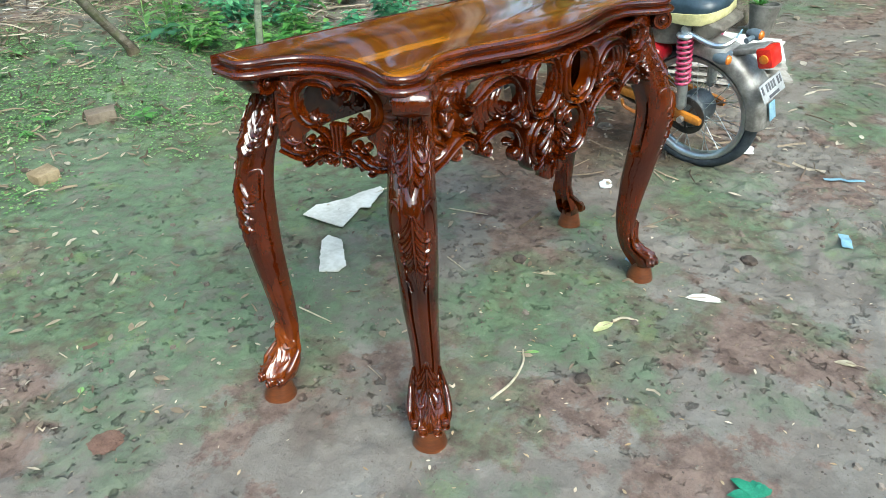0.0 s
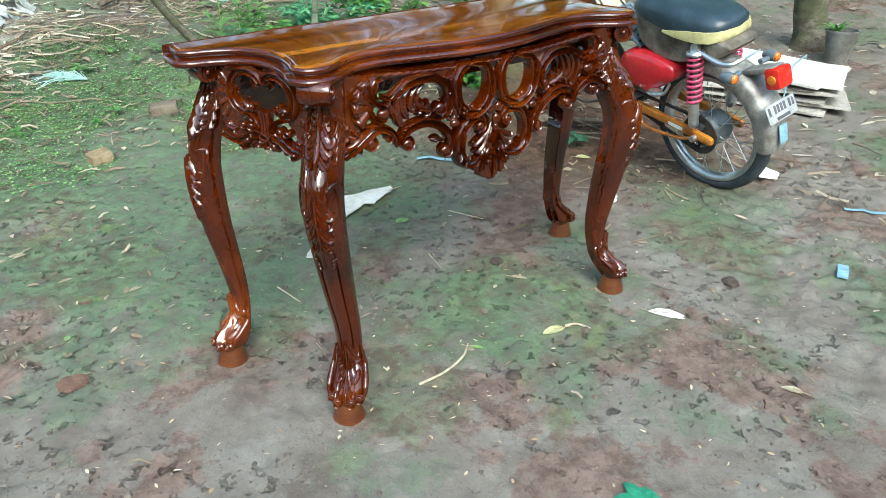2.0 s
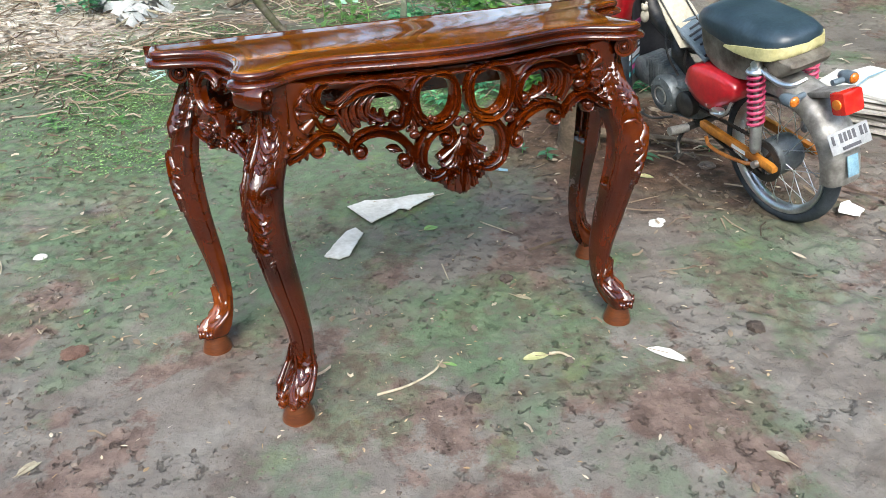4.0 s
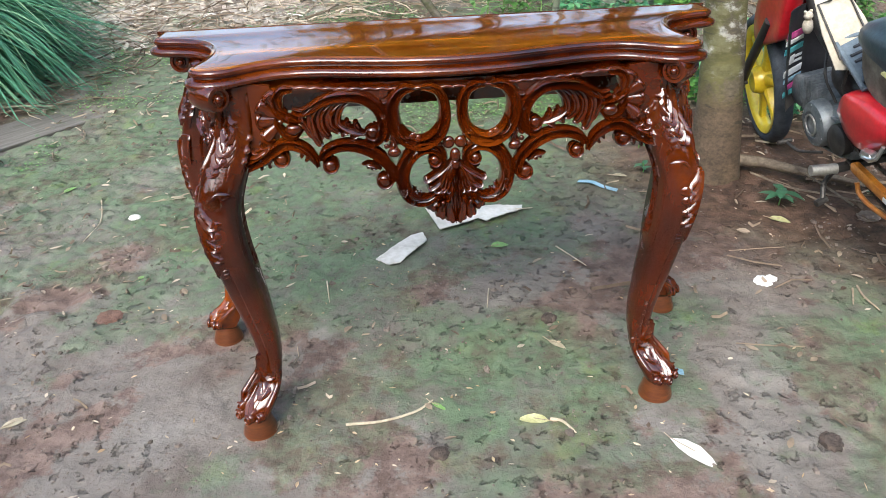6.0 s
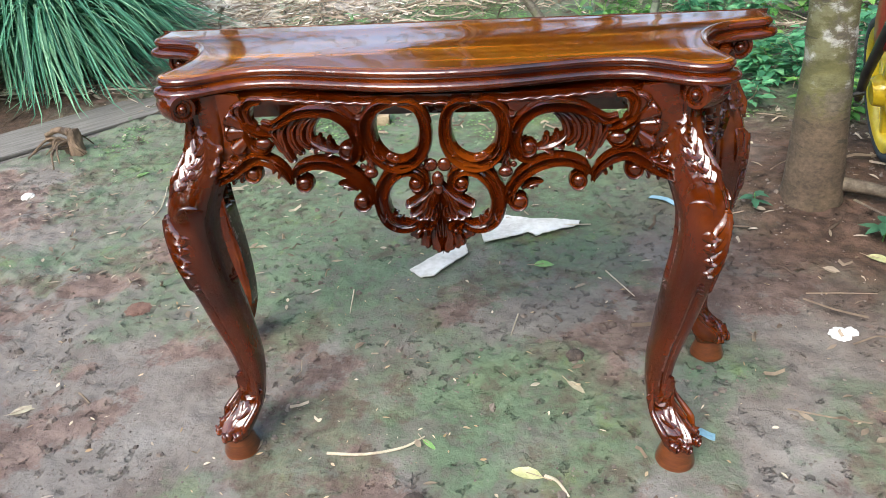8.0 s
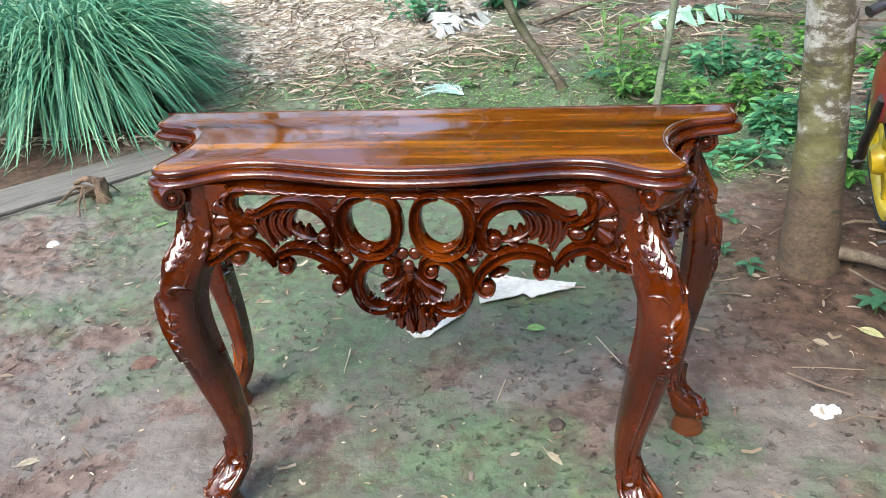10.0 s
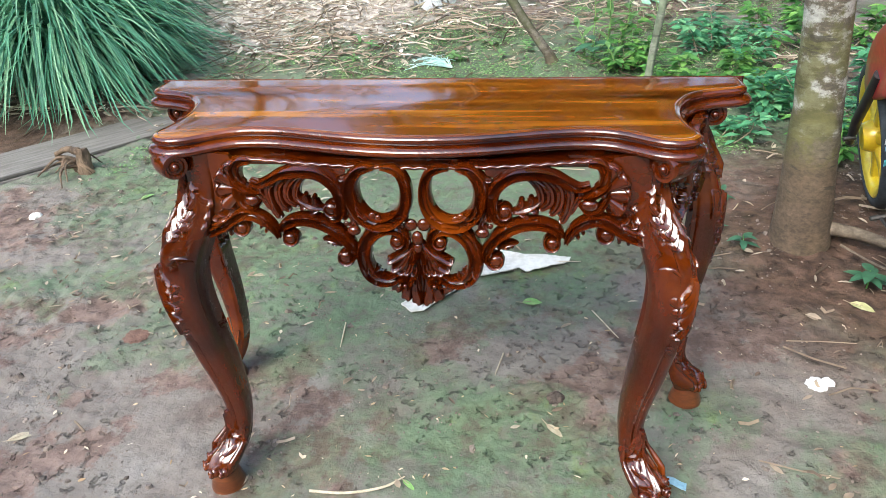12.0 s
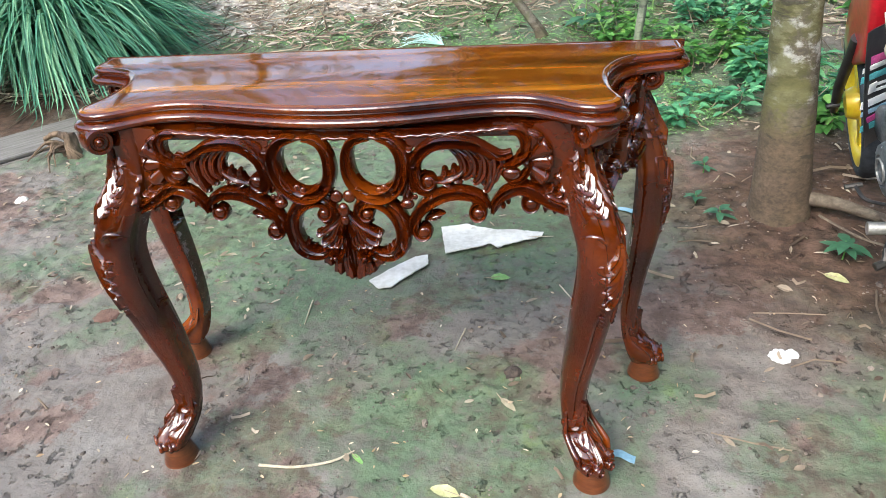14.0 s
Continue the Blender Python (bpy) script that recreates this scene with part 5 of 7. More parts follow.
scatter("leaf_litter", "dry fallen leaves and bamboo sheaths strewn over the soil", "leaf litter", LITTER, 11000, 1, yard, (0.012, 0.12), (0.06, 0.34), 0.35)
scatter("leaf_litter", "dry leaves and husks over the far yard, coloured as sunlit", "leaf litter", SUNLIT_LITTER, 14000, 5, pale_yard, (0.015, 0.13), (0.08, 0.4), 0.3)
scatter("leaf_litter", "dry fallen leaves on the earth beside the motorcycle", "leaf litter", LITTER, 420, 2, lambda r: (r.uniform(1.9, 6.0), r.uniform(-0.8, 2.6)), (0.025, 0.11), (0.15, 0.45))
scatter("leaf_litter", "few brown leaves scattered round the clearing", "leaf litter", STALKS, 330, 3, lambda r: (r.uniform(-2.4, 2.4), r.uniform(-1.2, 3.2)), (0.010, 0.045), (0.15, 0.5), 0.15)
scatter("leaf_litter", "brown leaves and husks on red earth by the tree", "leaf litter", STALKS, 150, 9, lambda r: (r.gauss(1.7, 0.5), r.gauss(0.75, 0.6)), (0.012, 0.06), (0.15, 0.5), 0.2)
scatter("leaf_litter", "dark brown crumbled leaves over the moss", "leaf litter", STALKS, 1500, 12, lambda r: (r.uniform(-2.0, 1.4), 1.7 + 2.2 * r.random() ** 0.7), (0.010, 0.07), (0.12, 0.45), 0.25)
scatter("leaf_litter", "small crumbled leaves on the rough earth before the long grass", "leaf litter", STALKS, 300, 14, lambda r: (r.uniform(-2.2, -0.5), r.uniform(0.0, 1.8)), (0.010, 0.05), (0.15, 0.5), 0.2)
scatter("wood_shavings", "small pale wood chips and shavings strewn on the earth", "wood chips", CHIP, 420, 4, lambda r: (r.gauss(0.0, 0.9), r.gauss(-0.4, 0.7)), (0.005, 0.022), (0.12, 0.5), 0.1)


def stick_litter(count, seed, where, longest):
    """Thin dry stalks and bits of twig among the leaves."""
    rng = random.Random(seed)
    verts, faces = [], []
    for _ in range(count):
        x, y = where(rng)
        a, L, r = rng.uniform(0, 6.28), rng.uniform(0.2, 1.0) * longest, rng.uniform(0.0015, 0.0055)
        d = Vector((math.cos(a), math.sin(a), 0))
        sd = Vector((-d.y, d.x, 0))
        i = len(verts)
        bend = rng.uniform(-0.12, 0.12) * L
        for s in (0.0, 0.5, 1.0):
            p = Vector((x, y, 0)) + d * (L * s) + sd * bend * (1 - (2 * s - 1) ** 2)
            p.z = ground_z(p.x, p.y) + r + 0.004 + rng.uniform(0, 0.02)
            verts.extend((p - sd * r, p + sd * r, p + Vector((0, 0, r * 1.6))))
        for b in (i, i + 3):
            for u, w in ((0, 1), (1, 2), (2, 0)):
                faces.append((b + u, b + w, b + 3 + w, b + 3 + u))
    tagged(raw_part("dry_stalks", verts, faces, STALKS), "thin dry stalks and bits of twig over the soil", "leaf litter", "", "stuff")


stick_litter(2600, 15, yard, 0.42)
stick_litter(420, 16, lambda r: (r.uniform(-1.9, 1.4), r.uniform(1.6, 3.7)), 0.10)
stick_litter(90, 17, lambda r: (r.gauss(1.6, 0.5), r.gauss(0.6, 0.6)), 0.22)
stick_litter(70, 18, lambda r: (r.uniform(-2.0, 1.8), r.uniform(-1.2, 0.9)), 0.06)


def low_moss(rng):
    while True:
        x, y = rng.uniform(-1.9, 2.2), rng.uniform(1.3, 4.4)
        mossy = 1 - math.hypot((x - 0.1) / 1.9, (y - 2.7) / 1.3)
        if gnoise(x, y, 1.8, 8.0) + 0.6 * max(mossy, 0.55 if 0.4 < x < 2.0 and y > 2.2 else -1) + 0.25 * rng.uniform(-1, 1) > 0.18:
            return x, y


scatter("creeping_weeds", "tiny creeping green weeds and moss over the soil", "ground cover", WEED, 42000, 6, low_moss, (0.004, 0.019), (0.45, 0.9), 0.5)


def clods(count, seed):
    rng = random.Random(seed)
    verts, faces = [], []
    for _ in range(count):
        while True:
            x, y = rng.uniform(-2.2, 2.6), rng.uniform(-1.3, 2.6)
            if gnoise(x, y, 3.1, 20.0) + 0.6 * gnoise(x, y, 9.0, 23.0) > 0.22 or rng.random() < 0.12:
                break
        r = rng.uniform(0.0015, 0.0055) * (2.6 if rng.random() < 0.05 else 1)
        i = len(verts)
        z = ground_z(x, y)
        ring = [Vector((x + r * rng.uniform(.7, 1.3) * math.cos(a), y + r * rng.uniform(.7, 1.3) * math.sin(a), z - 0.002)) for a in (0.0, 1.26, 2.51, 3.77, 5.03)]
        verts.extend(ring)
        verts.extend([p + Vector(((x - p.x) * 0.4, (y - p.y) * 0.4, r * rng.uniform(.5, 0.95))) for p in ring])
        for k in range(5):
            faces.append((i + k, i + (k + 1) % 5, i + 5 + (k + 1) % 5, i + 5 + k))
        faces.append(tuple(i + 5 + k for k in range(5)))
    tagged(raw_part("soil_clods", verts, faces, PEBBLE, smooth=False), "small crumbs and clods of brown soil", "soil", kind="stuff")


clods(13000, 8)


# ---- single things on the ground ----
def flat_leaf(name, label, x, y, ang, L, W, mat, category="leaf", curl_up=0.1, z=0.004):
    v, f = [], []
    root = thing(name, label, category, pose(x, y, ground_z(x, y) + z, 0, 0, ang), "leaves on the ground")
    leaf_into(v, f, (-L / 2, 0, 0), (1, 0, 0.02), (0, 0, 1), L, W, 0.2, curl_up)
    v2 = [p - Vector((0, 0, 0.0012)) for p in v]
    k = len(v)
    raw_part("blade", v + v2, f + [tuple(i + k for i in q[::-1]) for q in f], mat, root, smooth=True)
    bm = bmesh.new()
    tube(bm, [(-L / 2 - 0.02, 0.004, 0.002), (-L / 2, 0, 0.001), (0, 0, 0.003)], 0.0012, 5)
    part("stalk", bm, TWIG, root)


WHITE_LEAF = simple("bleached_leaf", (0.62, 0.60, 0.54), (0.80, 0.78, 0.72), 20, 0.7)
YELLOW_LEAF = simple("yellowed_leaf", (0.36, 0.36, 0.16), (0.52, 0.52, 0.28), 30, 0.6)
TAN_LEAF = simple("tan_leaf", (0.26, 0.22, 0.15), (0.42, 0.38, 0.27), 30, 0.7)
FRESH_LEAF = simple("fresh_leaf", (0.14, 0.30, 0.08), (0.25, 0.42, 0.14), 30, 0.5)
JADE_LEAF = simple("bluish_green_leaf", (0.02, 0.16, 0.09), (0.04, 0.24, 0.14), 30, 0.45)
BRICK = simple("old_brick", (0.10, 0.075, 0.055), (0.20, 0.16, 0.12), 12, 0.9, bumps=0.5, dist=0.004)
BLOCK_WOOD = simple("yellowish_wood_block", (0.17, 0.12, 0.065), (0.31, 0.24, 0.15), 12, 0.85, bumps=0.4)
DARK_SOIL = simple("dark_crumbled_soil", (0.04, 0.03, 0.025), (0.10, 0.075, 0.06), 40, 0.95, bumps=0.9, dist=0.006)
RUST_CLAY = simple("red_clay", (0.10, 0.052, 0.036), (0.18, 0.10, 0.072), 25, 0.9, bumps=0.9, dist=0.006)
PLASTIC_BLUE = simple("faded_blue_plastic", (0.15, 0.29, 0.38), (0.26, 0.42, 0.52), 20, 0.5)
STYROFOAM = simple("white_styrofoam", (0.68, 0.68, 0.66), (0.80, 0.80, 0.78), 40, 0.8)
PLANK_WOOD = simple("weathered_board", (0.105, 0.097, 0.085), (0.180, 0.170, 0.152), 6, 0.85, bumps=0.4, stretch=(0.6, 8, 1))

flat_leaf("fallen_leaf", "bleached white leaf lying on the earth", 0.523, -0.645, -52, 0.132, 0.046, WHITE_LEAF)
flat_leaf("fallen_leaf", "half-eaten yellowish green leaf on the earth", 0.170, -0.486, 163, 0.080, 0.036, YELLOW_LEAF)
flat_leaf("fallen_leaf", "small tan dry leaf on the earth", 0.298, -0.190, -44, 0.062, 0.022, TAN_LEAF)
flat_leaf("fallen_leaf", "fresh light green leaf on the earth", 0.228, 0.424, 10, 0.07, 0.042, FRESH_LEAF)
flat_leaf("fallen_leaf", "pale dry leaf on the earth", -1.165, -0.323, 36, 0.075, 0.03, TAN_LEAF)
flat_leaf("fallen_leaf", "yellow dry leaf near the tree", 1.292, 0.447, -32, 0.080, 0.045, YELLOW_LEAF)
flat_leaf("fallen_leaf", "curled grey-brown leaf on the earth", 0.5, -1.075, 110, 0.06, 0.028, TAN_LEAF)
flat_leaf("fallen_leaf", "long tan dry leaf lying on the earth", -1.06, 1.02, 20, 0.17, 0.035, TAN_LEAF)
flat_leaf("fallen_leaf", "curled dark dry leaf", -0.78, 0.53, 20, 0.055, 0.02, TAN_LEAF)
flat_leaf("fallen_leaf", "tiny fresh green leaf on the earth", -1.03, 0.37, 60, 0.03, 0.018, FRESH_LEAF)
flat_leaf("fallen_leaf", "tan leaf near the blue strip", 0.83, 0.93, -10, 0.07, 0.03, TAN_LEAF)
flat_leaf("fallen_leaf", "green leaf lying flat on the earth", -1.55, 1.17, 70, 0.08, 0.03, FRESH_LEAF)


def twig(label, pts, r, mat=PALE_TWIG):
    bm = bmesh.new()
    tube(bm, spline([(x, y, ground_z(x, y) + r + 0.001 + e) for x, y, e in pts], 5), [(0, r), (0.8, r * 0.8), (1, r * 0.5)], 7)
    return tagged(part("twig", bm, mat), label, "twig", "twigs on the ground")


twig("bent pale twig lying on the earth", [(-0.303, -0.443, 0), (-0.213, -0.439, 0.002), (-0.125, -0.411, 0.004), (-0.076, -0.374, 0.002)], 0.0038)
flat_leaf("fallen_leaf", "small green leaves at a twig's end", -0.062, -0.397, -40, 0.05, 0.014, FRESH_LEAF)
twig("thin pale stick on the earth", [(0.427, 0.385, 0), (0.502, 0.248, 0)], 0.0026)
twig("thin pale stick on the earth", [(0.146, 0.131, 0), (0.126, 0.030, 0)], 0.0026)
twig("thin pale stick on the earth", [(-0.388, 0.272, 0), (-0.372, 0.135, 0)], 0.0026)
twig("curved dry stalk on the earth", [(0.212, -0.495, 0), (0.238, -0.515, 0.006), (0.262, -0.552, 0)], 0.004)
twig("dry brown twigs on the earth", [(1.297, -0.031, 0), (1.285, -0.09, 0.006), (1.30, -0.149, 0)], 0.0035, TWIG)
twig("dry brown twigs on the earth", [(1.275, -0.044, 0), (1.236, -0.115, 0.004)], 0.0035, TWIG)
twig("thin dry stem on the earth", [(-1.38, 1.05, 0), (-1.32, 0.85, 0), (-1.33, 0.68, 0)], 0.003)
twig("fallen dead branch in the litter", [(0.1, 4.2, 0.02), (0.55, 4.45, 0.08), (1.1, 4.8, 0.12), (1.6, 5.2, 0.1)], 0.022, DEAD_WOOD)
twig("long grey branch on the ground", [(1.5, 4.3, 0.05), (2.0, 4.1, 0.05), (2.6, 3.9, 0.05)], 0.02, DEAD_WOOD)


def torn_sheet(label, outline, thick, x, y, ang, wave, seed, mat=CARD, name="cardboard_scrap"):
    """A torn piece of board, buckled, lying on the ground."""
    rng = random.Random(seed)
    edge = []
    n = len(outline)
    for i in range(n):
        a, b = Vector(outline[i]), Vector(outline[(i + 1) % n])
        m = max(2, int((b - a).length / 0.012))
        for k in range(m):
            p = a.lerp(b, k / m)
            edge.append(p + Vector((rng.uniform(-1, 1), rng.uniform(-1, 1))) * (0.0025 if k else 0))
    c = sum((Vector(p) for p in outline), Vector((0, 0))) / n
    z0 = ground_z(x, y)

    def zz(p):
        return 0.008 + wave * (0.5 + 0.5 * math.sin(p.x * 22 + 1) * math.cos(p.y * 15)) + wave * 0.8 * abs(p.x)
    bm = bmesh.new()
    rings = []
    for f in (0.0, 0.33, 0.66, 1.0):
        rings.append([Vector((*(c + (p - c) * max(f, 0.001)), zz(c + (p - c) * f))) for p in edge])
    low = [Vector((p.x, p.y, p.z - thick)) for p in rings[-1]]
    loft(bm, rings + [low, [Vector((c.x, c.y, 0.002)) + (Vector((p.x, p.y, 0)) - Vector((c.x, c.y, 0))) * 0.01 for p in low]])
    ob = part(name, bm, mat)
    ob.matrix_world = pose(x, y, z0, 0, 0, ang)
    return tagged(ob, label, "cardboard")


torn_sheet("large torn piece of pale cardboard on the earth", [(-0.22, 0.035), (-0.13, 0.073), (-0.007, 0.020), (0.167, 0.020), (0.160, -0.012), (0.004, -0.100), (-0.023, -0.073), (-0.176, -0.150)], 0.004, 0.2, 0.70, 0, 0.010, 3)
torn_sheet("small torn strip of pale cardboard on the earth", [(-0.09, -0.055), (0.044, 0.100), (0.087, 0.115), (0.100, 0.055), (-0.004, -0.095), (-0.045, -0.105)], 0.004, -0.13, 0.44, 0, 0.008, 4)
torn_sheet("crumpled scrap of white paper beside the rear wheel", [(-0.05, -0.04), (0.0, -0.055), (0.03, -0.01), (0.07, 0.0), (0.02, 0.03), (-0.045, 0.035)], 0.003, 1.76, -0.22, 40, 0.03, 5, STYROFOAM, "paper_scrap")


def pebble(name, label, x, y, size, mat, seed, category="stone", flat=0.6):
    rng = random.Random(seed)
    bm = bmesh.new()
    bmesh.ops.create_icosphere(bm, subdivisions=3, radius=size)
    for v in bm.verts:
        v.co *= 1 + 0.25 * noise.noise(v.co * (1.6 / size) + Vector((seed, 0, 0))) + 0.3 * noise.noise(v.co * (4.0 / size) + Vector((seed, 3, 0)))
        v.co.z = max(-0.3 * size, v.co.z) * flat
    ob = part(name, bm, mat, sharp=35)
    ob.matrix_world = pose(x, y, ground_z(x, y) + 0.12 * size, 0, 0, rng.uniform(0, 360))
    return tagged(ob, label, category, "stones and lumps")


pebble("styrofoam_lump", "small white lump of styrofoam on the earth", 1.030, 0.046, 0.026, STYROFOAM, 1, "debris")
pebble("styrofoam_lump", "small white lump of styrofoam on the earth", 1.062, 0.058, 0.018, STYROFOAM, 2, "debris")
pebble("clay_patch", "flat lump of reddish clay in the earth", -1.068, 0.140, 0.040, RUST_CLAY, 3, "soil", 0.12)
pebble("dark_lump", "dark crumbled lump on the earth", 0.858, -0.645, 0.026, DARK_SOIL, 4, "soil", 0.6)
pebble("dark_lump", "dark crumbled lump on the earth", 0.302, -0.066, 0.024, DARK_SOIL, 5, "soil", 0.5)
pebble("dark_lump", "dark crumbled lump on the earth", -0.074, -0.576, 0.022, DARK_SOIL, 6, "soil", 0.4)
pebble("pale_stone", "small pale stone on the earth", -1.19, 0.86, 0.024, WHITE_LEAF, 7)
pebble("pale_stone", "small pale stone on the earth", -1.985, 0.97, 0.026, WHITE_LEAF, 8)
pebble("stone", "grey-brown stone lying on the earth", 1.62, 0.42, 0.04, PEBBLE, 9, "stone", 0.4)


def strip(label, x0, y0, x1, y1, w, mat, name="plastic_strip"):
    bm = bmesh.new()
    d = Vector((x1 - x0, y1 - y0, 0))
    pts = [(x0 + d.x * s, y0 + d.y * s, ground_z(x0 + d.x * s, y0 + d.y * s) + 0.006 + 0.006 * math.sin(s * 5)) for s in (0, .2, .4, .6, .8, 1)]
    sd = Vector((-d.y, d.x, 0)).normalized() * w / 2
    loft(bm, [[Vector(p) - sd, Vector(p) + sd, Vector(p) + sd + Vector((0, 0, 0.0025)), Vector(p) - sd + Vector((0, 0, 0.0025))] for p in pts])
    tagged(part(name, bm, mat), label, "plastic", "litter on the ground")


strip("flat strip of faded blue plastic on the earth", 0.642, 0.905, 0.782, 0.805, 0.025, PLASTIC_BLUE)
strip("small piece of faded blue plastic by the table foot", 0.560, -0.338, 0.612, -0.350, 0.022, PLASTIC_BLUE)
strip("flat strip of faded blue plastic on the earth", 1.69, -0.61, 1.80, -0.74, 0.018, PLASTIC_BLUE)
strip("short white and blue plastic wrapper on the earth", 1.17, -0.87, 1.265, -0.825, 0.035, PLASTIC_BLUE)


def brick_piece(x, y, size, ang, label, mat):
    bm = bmesh.new()
    box(bm, size, None, 0.006)
    for v in bm.verts:
        v.co += Vector((1, 1, 1)) * 0.004 * noise.noise(v.co * 40)
    ob = part("brick", bm, mat)
    ob.matrix_world = pose(x, y, ground_z(x, y) + size[2] * 0.36, 3, -4, ang)
    tagged(ob, label, "brick", "old bricks")


brick_piece(-0.57, 1.79, (0.10, 0.085, 0.05), 10, "broken yellowish brick half sunk in the soil", BLOCK_WOOD)
brick_piece(-0.11, 2.25, (0.14, 0.09, 0.06), -20, "worn brown brick lying in the soil", BRICK)


def plank():
    root = thing("plank", "weathered grey wooden board lying by the long grass", "board", pose(-2.438, 1.512, ground_z(-2.438, 1.512) + 0.032, 3, 0, 49.6))
    bm = bmesh.new()
    box(bm, (1.9, 0.32, 0.016), None, 0.003)
    part("board", bm, PLANK_WOOD, root)
    bm = bmesh.new()
    box(bm, (1.5, 0.28, 0.014), pose(0.1, -0.035, -0.02, 0, 0, -2), 0.003)
    part("board", bm, PLANK_WOOD, root)


plank()


def root_stump():
    root = thing("root_stump", "dry gnarled brown root stump on the earth", "stump", pose(-2.07, 1.47, ground_z(-2.07, 1.47)))
    rng = random.Random(9)
    bm = bmesh.new()
    for pts, r0, r1 in (([(0.03, 0, -0.02), (0.035, 0.0, 0.06), (0.03, 0.01, 0.125)], 0.042, 0.026), ([(0.0, 0.02, -0.01), (-0.04, 0.02, 0.05), (-0.12, 0.02, 0.075)], 0.034, 0.014), ([(0.03, 0.0, 0.11), (-0.04, 0.0, 0.125), (-0.11, 0.01, 0.095)], 0.022, 0.010)):
        tube(bm, spline(pts, 6), [(0, r0), (1, r1)], 12)
    bmesh.ops.subdivide_edges(bm, edges=bm.edges[:], cuts=1, use_grid_fill=True)
    for v in bm.verts:
        v.co += Vector((v.co.x, v.co.y, 0)).normalized() * 0.012 * noise.noise(Vector((v.co.x * 60, v.co.y * 60, v.co.z * 12)))
    part("stump", bm, STUMP_WOOD, root)
    for k in range(13):
        a = rng.uniform(0, 2 * math.pi)
        L = rng.uniform(0.08, 0.21)
        z = rng.uniform(0.02, 0.09)
        bm = bmesh.new()
        tube(bm, spline([(0, 0, z), (math.cos(a) * L * .5, math.sin(a) * L * .5, z * 0.8 + rng.uniform(0, .04)), (math.cos(a + .4) * L, math.sin(a + .4) * L, rng.uniform(0.004, 0.02))], 5), [(0, rng.uniform(0.007, 0.014)), (1, 0.003)], 6)
        part("rootlet", bm, STUMP_WOOD, root)


root_stump()


def twine():
    root = thing("twine_bundle", "frayed bundle of pale blue plastic twine on the moss", "twine", pose(-0.36, 2.93, ground_z(-0.36, 2.93)))
    rng = random.Random(11)
    bm = bmesh.new()
    for k in range(44):
        a = rng.gauss(2.5, 0.45)
        L = rng.uniform(0.10, 0.36)
        tube(bm, spline([(0.03 * rng.random(), 0.02 * rng.random(), 0.01), (math.cos(a) * L * .5, math.sin(a) * L * .5, rng.uniform(0.02, 0.06)), (math.cos(a + rng.uniform(-.5, .5)) * L, math.sin(a) * L, rng.uniform(0.0, 0.03))], 4), 0.0022, 4)
    part("fringe", bm, simple("pale_blue_twine", (0.28, 0.48, 0.44), (0.50, 0.68, 0.64), 30, 0.5), root)


twine()


def banana_leaf(x, y, ang, L, W, label, seed):
    rng = random.Random(seed)
    root = thing("banana_leaf", label, "leaf", pose(x, y, ground_z(x, y) + 0.05, 0, 0, ang))
    verts, faces = [], []
    for side in (-1, 1):
        k = 0
        s = 0.0
        while s < 1:
            d = rng.uniform(0.05, 0.16)
            i = len(verts)
            for q in (s, min(1, s + d - 0.01)):
                w = W * math.sin(math.pi * min(0.97, 0.12 + 0.85 * q)) ** 0.6
                for u in (0, 0.5, 1):
                    verts.append(Vector((q * L + 0.1 * u * W + rng.uniform(-.02, .02), side * u * w * rng.uniform(.6, 1.1), 0.05 * math.sin(3 * q) + 0.09 * u - 0.16 * u * u + rng.uniform(-.03, .05))))
            faces.extend([(i, i + 1, i + 4, i + 3), (i + 1, i + 2, i + 5, i + 4)])
            s += d
    raw_part("blade", verts, faces, simple("pale_green_blade", (0.16, 0.36, 0.24), (0.34, 0.54, 0.42), 8, 0.5) if seed < 10 else simple("withered_leaf", (0.26, 0.27, 0.26), (0.50, 0.52, 0.52), 12, 0.7), root)
    bm = bmesh.new()
    tube(bm, [(-0.1, 0, 0), (L * 0.5, 0, 0.05), (L, 0, 0.01)], [(0, 0.01), (1, 0.003)], 6)
    part("midrib", bm, FRESH_LEAF if seed < 10 else TAN_LEAF, root)


banana_leaf(0.95, 4.15, 15, 0.7, 0.15, "torn green banana leaf lying on the ground", 3)
banana_leaf(-0.7, 4.0, 60, 0.8, 0.16, "withered grey banana leaf on the bank", 12)
banana_leaf(-0.5, 4.2, 130, 0.7, 0.15, "withered grey banana leaf on the bank", 13)


def jade_sprig():
    root = thing("fallen_sprig", "bluish green leafy sprig lying on the earth", "leaf", pose(-0.15, -1.085, ground_z(-0.15, -1.085)))
    for k, (a, L) in enumerate([(70, 0.07), (20, 0.06), (120, 0.055), (-10, 0.06)]):
        v, f = [], []
        leaf_into(v, f, (0, 0, 0.01), (math.cos(radians(a)), math.sin(radians(a)), 0.35), (0, 0, 1), L, 0.034, 0.2, 0.5)
        raw_part("leaf", v, f, JADE_LEAF, root, smooth=True)


jade_sprig()


